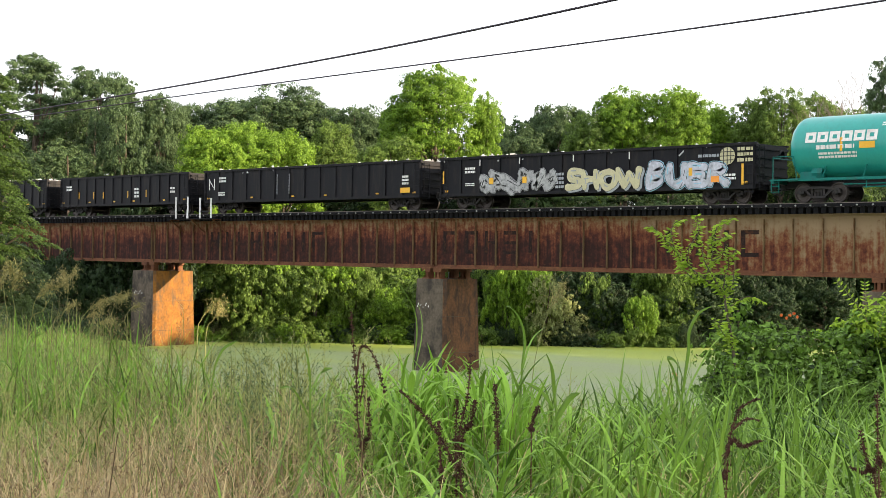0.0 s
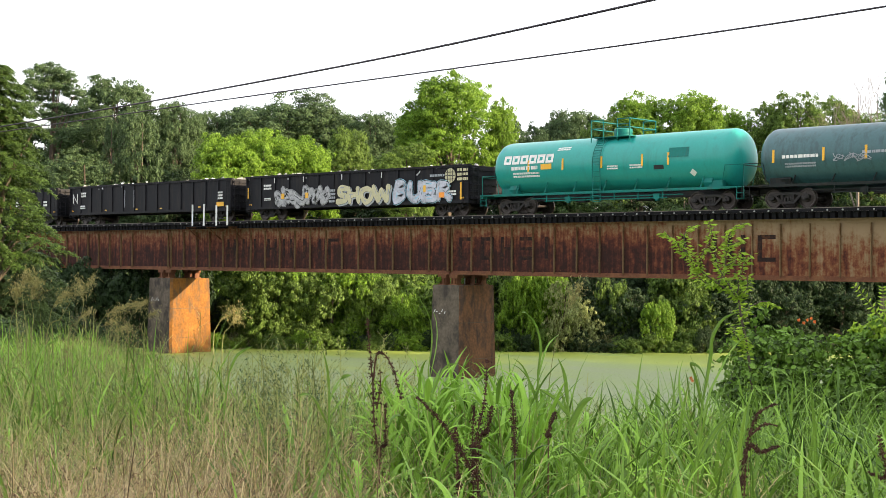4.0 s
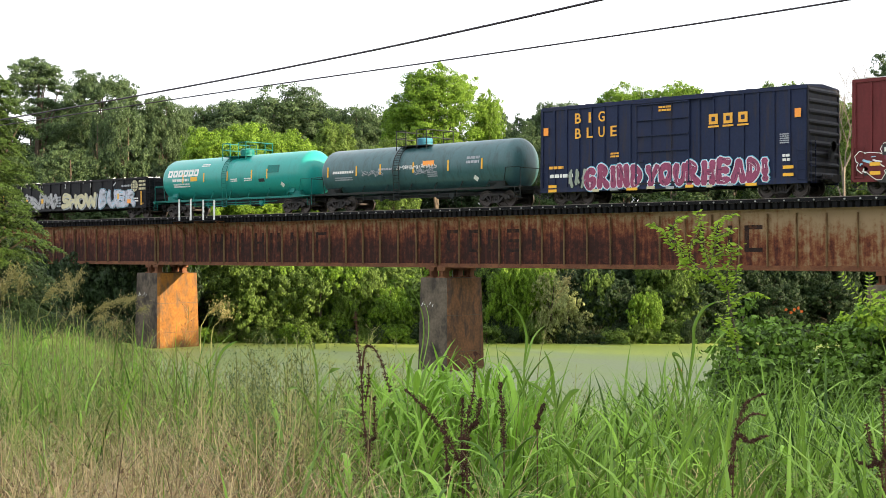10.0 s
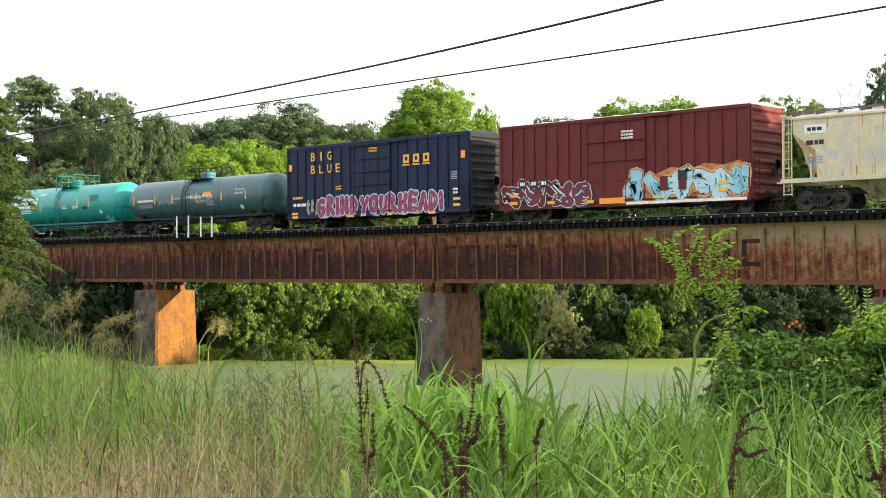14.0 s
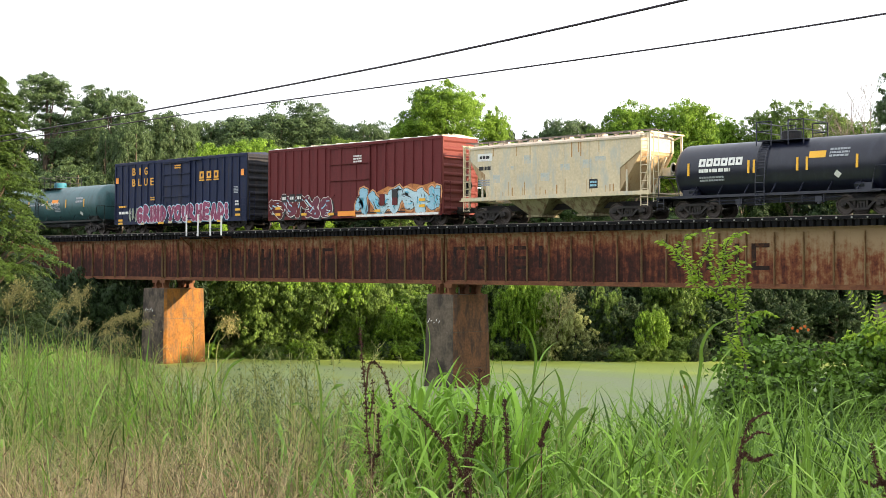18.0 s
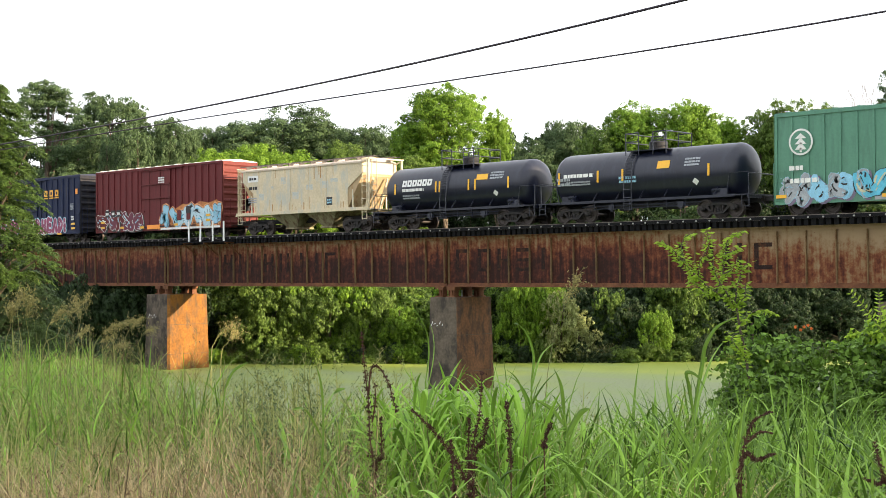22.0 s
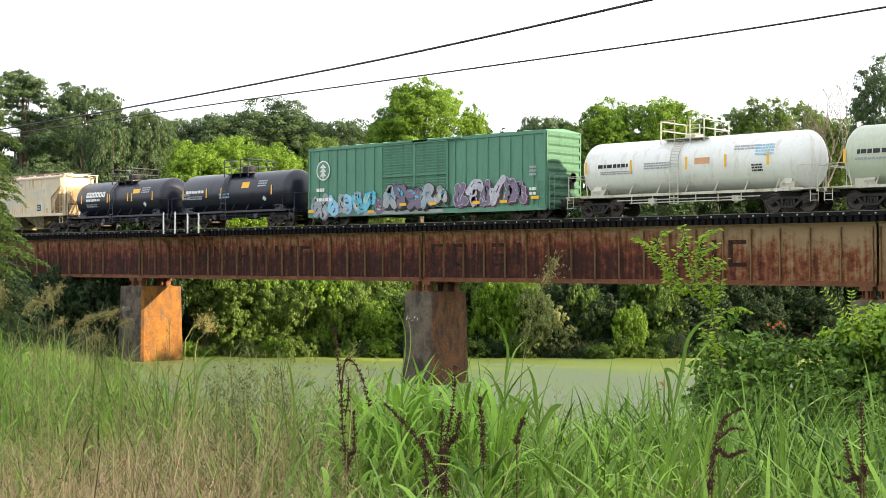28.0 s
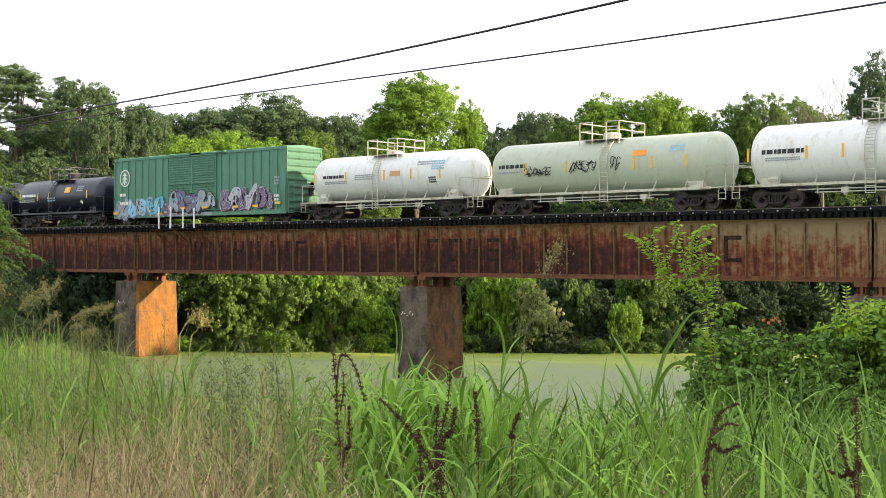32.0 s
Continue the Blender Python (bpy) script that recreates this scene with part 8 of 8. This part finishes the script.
tall_reed(5.8, seen((1203, 872), (1210, 760), (1216, 690)), [seen((1216, 690), (1226, 615), (1227, 580), (1243, 548), (1268, 534)), seen((1217, 720), (1230, 676), (1250, 636), (1270, 602), (1298, 574)),
                                                            seen((1214, 700), (1200, 650), (1190, 628), (1204, 634), (1219, 668)), seen((1210, 770), (1180, 700), (1176, 650), (1184, 620)), seen((1207, 800), (1240, 740), (1262, 720))], 0.0095, True)
tall_reed(6.4, seen((925, 800), (932, 700), (934, 640)), [seen((934, 640), (939, 600), (930, 562), (914, 541), (905, 540)), seen((932, 660), (950, 600), (975, 575)), seen((932, 700), (910, 640), (890, 620))], 0.010)
tall_reed(6.8, seen((742, 780), (740, 700), (738, 640)), [seen((738, 640), (744, 590), (738, 545), (712, 500), (704, 478)), seen((740, 660), (752, 600), (752, 560), (744, 535)), seen((740, 700), (765, 640), (790, 630))], 0.006)
tall_reed(6.2, seen((990, 850), (992, 760), (985, 700)), [seen((985, 700), (980, 650), (968, 620)), seen((985, 720), (962, 690), (930, 672)), seen((988, 740), (1012, 700), (1030, 690))], 0.015)
tall_reed(7.0, seen((40, 760), (45, 690), (38, 640)), [seen((38, 640), (36, 590), (34, 555)), seen((40, 660), (60, 610), (88, 595)), seen((44, 690), (20, 650), (2, 648))], 0.010)
tall_reed(7.4, seen((375, 760), (378, 700), (384, 650)), [seen((384, 650), (398, 620), (424, 604)), seen((380, 690), (360, 650), (345, 640))], 0.010)
tall_reed(6.0, seen((555, 840), (560, 740), (560, 680)), [seen((560, 680), (556, 640), (548, 610)), seen((560, 700), (580, 660), (600, 652)), seen((558, 740), (530, 690), (505, 690))], 0.012)


def plume_stalk(a, line, spread, label="feathery tan plume of tall grass on a thin culm", drift=0.0):
    """A thin culm with an open, one-sided seed plume and two long leaves."""
    top = sight(line[0][0], line[0][1], a)
    g = ground_z(top.x, top.y)
    o0 = Vector((top.x, top.y, g))
    t = thing("plume_grass", pose(top.x, top.y, g), label, "reeds", "plume grass on the bank")
    c = smooth_line([Vector((0, 0, -0.05))] + [sight(u, v, a) - o0 for u, v in line], 6)
    r = np.random.RandomState(int(a * 10 + line[0][0]))
    m = len(c)
    part("culm", Shape().tube(c, [0.0045 * a / 12 * (1.2 - i / m) for i in range(m)], 5), STEM_STRAW, t)
    C = np.array([p[:] for p in c])
    n = 90
    f = (m - 1) * (1 - 0.30 * r.rand(n))
    i0 = np.minimum(f.astype(int), m - 2)
    P = C[i0] + (C[i0 + 1] - C[i0]) * (f - i0)[:, None]
    dr = C[-1] - C[-3]
    dr /= np.linalg.norm(dr)
    az = r.normal(size=(n, 3))
    ln = spread * (0.35 + 0.65 * r.rand(n)) * (1.15 - 0.75 * (f / (m - 1) - 0.7) / 0.3)
    Q = P + (dr * 0.85 + az * 0.36) * ln[:, None]
    R = Q + (az * 0.3 + np.array([0, 0, -0.55]) + dr * 0.2) * ln[:, None] * 0.6
    q = np.repeat(np.arange(n), 6)
    w = r.rand(len(q))[:, None]
    S = np.where(r.rand(len(q))[:, None] < 0.5, P[q] + (Q - P)[q] * w, Q[q] + (R - Q)[q] * w) + r.normal(size=(len(q), 3)) * spread * 0.03
    T = r.normal(size=(len(q), 3)) * spread * 0.03 + np.array([0, 0, -0.03]) * spread
    B = np.cross(T, r.normal(size=(len(q), 3)))
    B *= spread * 0.016 / (np.linalg.norm(B, axis=1, keepdims=True) + 1e-9)
    tw = spread * 0.005
    tagged(part("plume_branches", strips(np.concatenate([P, Q]), np.concatenate([Q, R]), tw, tw * 0.6, STEM_STRAW, "plume_branches", r), None, t), kind="stuff")
    tagged(part("plume_seeds", leaf_mesh("plume_seeds", S, T, B, PLUME, True), None, t, "soft tan seed plume"), kind="stuff")
    return t


for a, line, sp in ((12, seen((58, 600), (85, 555), (110, 515), (138, 490)), 0.17), (12.5, seen((100, 600), (120, 560), (128, 520), (118, 490)), 0.15), (13, seen((190, 600), (185, 560), (195, 535), (222, 530)), 0.16),
                    (14, seen((205, 590), (208, 555), (218, 540), (232, 528)), 0.13), (11, seen((20, 600), (14, 540), (10, 500), (16, 486)), 0.20), (11.5, seen((-10, 600), (0, 540), (4, 510)), 0.20),
                    (60, seen((356, 600), (362, 570), (372, 555), (392, 540)), 0.75), (64, seen((372, 600), (384, 570), (396, 556)), 0.7), (12, seen((150, 600), (160, 570), (176, 560)), 0.12),
                    (12.6, seen((140, 612), (150, 577), (168, 550), (192, 537)), 0.15), (13.4, seen((108, 612), (112, 580), (120, 556), (134, 545)), 0.14), (12.2, seen((72, 602), (66, 560), (74, 532), (94, 514)), 0.17),
                    (13.8, seen((232, 604), (228, 574), (238, 552), (252, 546)), 0.12), (12.9, seen((168, 606), (172, 590), (186, 576), (204, 572)), 0.14), (11.6, seen((30, 606), (34, 560), (28, 520), (36, 500)), 0.18)):
    SWAY.append((plume_stalk(a, line, sp), 0.7, a))
rising_plume = plume_stalk(6.6, [(955, 800), (965, 650), (990, 540), (1012, 490), (1027, 455)], 0.11, "thin grass culm with an open tan seed plume")


# drooping reed tussocks at the far water's edge
def reed_tussock(a, u, h, seed):
    b = (u - 784) / 2449 * a
    x, y = spot(a, b)
    g = max(ground_z(x, y), 0.0)
    t = thing("reed_clump", pose(x, y, g), "drooping olive reeds at the water's edge", "reeds", "reeds along the far shore")
    r = np.random.RandomState(seed)
    n = 130
    k = r.normal(size=(n, 2)) * 0.22
    tagged(part("reed_leaves", blades("reed_leaves", k[:, 0], k[:, 1], np.full(n, -0.2), h * r.uniform(0.6, 1.15, n), np.full(n, 0.06), LEAF_OLIVE, seed, 1.1, 5), None, t), kind="stuff")


rnd = random.Random(41)
for i in range(13):
    reed_tussock(rnd.uniform(104.5, 106.5), 320 + i * 72 + rnd.uniform(-18, 18), rnd.uniform(1.1, 2.6), 300 + i)

# a tuft of weeds rooted on top of the second pier
tuft = thing("weed_tuft", pose(JOINTS[2] - 0.75, TRACK_Y - 1.25, 5.38), "small green weed tuft rooted on the pier top", "weed")
part("leaves", crown("leaves", [(0, 0, 0.18, 0.2, 0.2, 0.18), (0.12, -0.05, 0.36, 0.14, 0.14, 0.14), (-0.1, 0, 0.3, 0.13, 0.13, 0.12)], 260, 0.06, LEAF_BRIGHT, 91, aspect=0.5), None, tuft)
part("stem", Shape().tube([(0, 0, -0.03), (0.02, 0, 0.2), (0.1, -0.03, 0.38)], [0.012, 0.009, 0.005], 5), BARK, tuft)

# ---- overhead wires ----
def wire(pts, r, label):
    out = []
    for u, v, a in pts:
        b, z = at_view(u, v, a)
        x, y = spot(a, b)
        out.append(Vector((x, y, z)))
    path = []
    for i in range(len(out) - 1):
        for k in range(8):
            t = k / 8
            p0, p1, p2, p3 = out[max(i - 1, 0)], out[i], out[i + 1], out[min(i + 2, len(out) - 1)]
            path.append(0.5 * ((2 * p1) + (p2 - p0) * t + (2 * p0 - 5 * p1 + 4 * p2 - p3) * t * t + (3 * p1 - p0 - 3 * p2 + p3) * t ** 3))
    path.append(out[-1])
    solid("power_line", Shape().tube(path, r, 8), CABLE, label, "wire", "overhead power lines", smooth=True)


wire([(-700, 368, 70), (0, 247, 38), (280, 197.5, 31), (560, 144, 26), (800, 94, 22.5), (1212, 0, 18.5), (2200, -240, 12.5)], 0.019, "heavy black overhead power line")
wire([(-700, 362, 78), (0, 257, 44), (400, 197, 34), (800, 140, 28), (1200, 82, 23.5), (1568, 24, 20), (2400, -120, 14)], 0.0155, "thin black overhead power line")
for u, v, a in ((-700, 350, 74), (2300, -300, 13.2)):
    b, z = at_view(u, v, a)
    x, y = spot(a, b)
    g = ground_z(x, y)
    up = thing("utility_pole", pose(x, y, g), "weathered wooden utility pole that carries the wires", "utility pole", "utility poles")
    part("pole", Shape().tube([(0, 0, -0.5), (0, 0, z - g + 0.6)], [0.17, 0.12], 10), BARK, up)
    part("crossarm", Shape().beam((-1.2, 0, z - g), (1.2, 0, z - g), 0.1, 0.12), BARK, up)

# ---- sleepers, piece by piece ----
SLEEPER = Shape().box((0, 0, 0), (0.23, 3.15, 0.30)).mesh("sleeper", CREOSOTE)
far_ties = Shape()
for i in range(368):
    x = -111.2 + i * 0.38
    if -99 < x < -20:
        part("sleeper", SLEEPER, None, deck, m=pose(x, 0.01 * math.sin(i * 2.7), 0.155))
    else:
        far_ties.box((x, 0, 0.155), (0.23, 3.15, 0.30))
tagged(part("far_sleepers", far_ties, CREOSOTE, deck), kind="stuff")


# ---- what moves ----
def run(t):
    """Metres that the train has gone by t, counted from 13 s."""
    k = (t - 13.0) / 10.0
    return -52.2570 * k ** 1 - 0.5576 * k ** 2 + 0.5015 * k ** 3 - 0.0969 * k ** 4


def motions():
    for car, x in CARS:
        walk(car, [(i * 0.5, pose(x + run(i * 0.5), TRACK_Y, RAIL_Z)) for i in range(65)])
    for w, dx in WHEELSETS:
        walk(w, [(i * 0.1, pose(dx, 0, 0.457, 0, math.degrees(run(i * 0.1) / 0.457), 0)) for i in range(321)])
    # plants that stir in the light wind
    for th0, deg, ph in SWAY + [(sap, 0.45, 0.4)]:
        m = th0.matrix_basis.copy()
        walk(th0, [(i, m @ pose(0, 0, 0, deg * 0.6 * math.sin(i * 1.7 + ph), deg * math.sin(i * 1.1 + ph * 2), 0)) for i in range(33)])
    for th0, deg, ph in TURN:
        m = th0.matrix_basis.copy()
        walk(th0, [(t, m @ pose(0, 0, 0, 0, b, z)) for t, b, z in ((0, 0, 0), (4, 1, 4), (8, -1, -3), (12, 1, 4), (16, 0, 0), (20, 1, 6), (22, 0, 15), (23, -1, 35), (25, -1, 75), (26.5, 0, 45), (28, 2, 10), (30, 1, 0), (31, 0, 30), (32, -1, 75))])
    m = rising_plume.matrix_basis.copy()
    walk(rising_plume, [(t, m @ Matrix.Rotation(radians(q), 4, (-0.727, -0.687, 0))) for t, q in ((0, 31), (4, 29), (8, 31), (12, 29), (16, 30), (20, 27), (23, 19), (25, 18), (28, 14), (30, 9), (32, 0))])


motions()
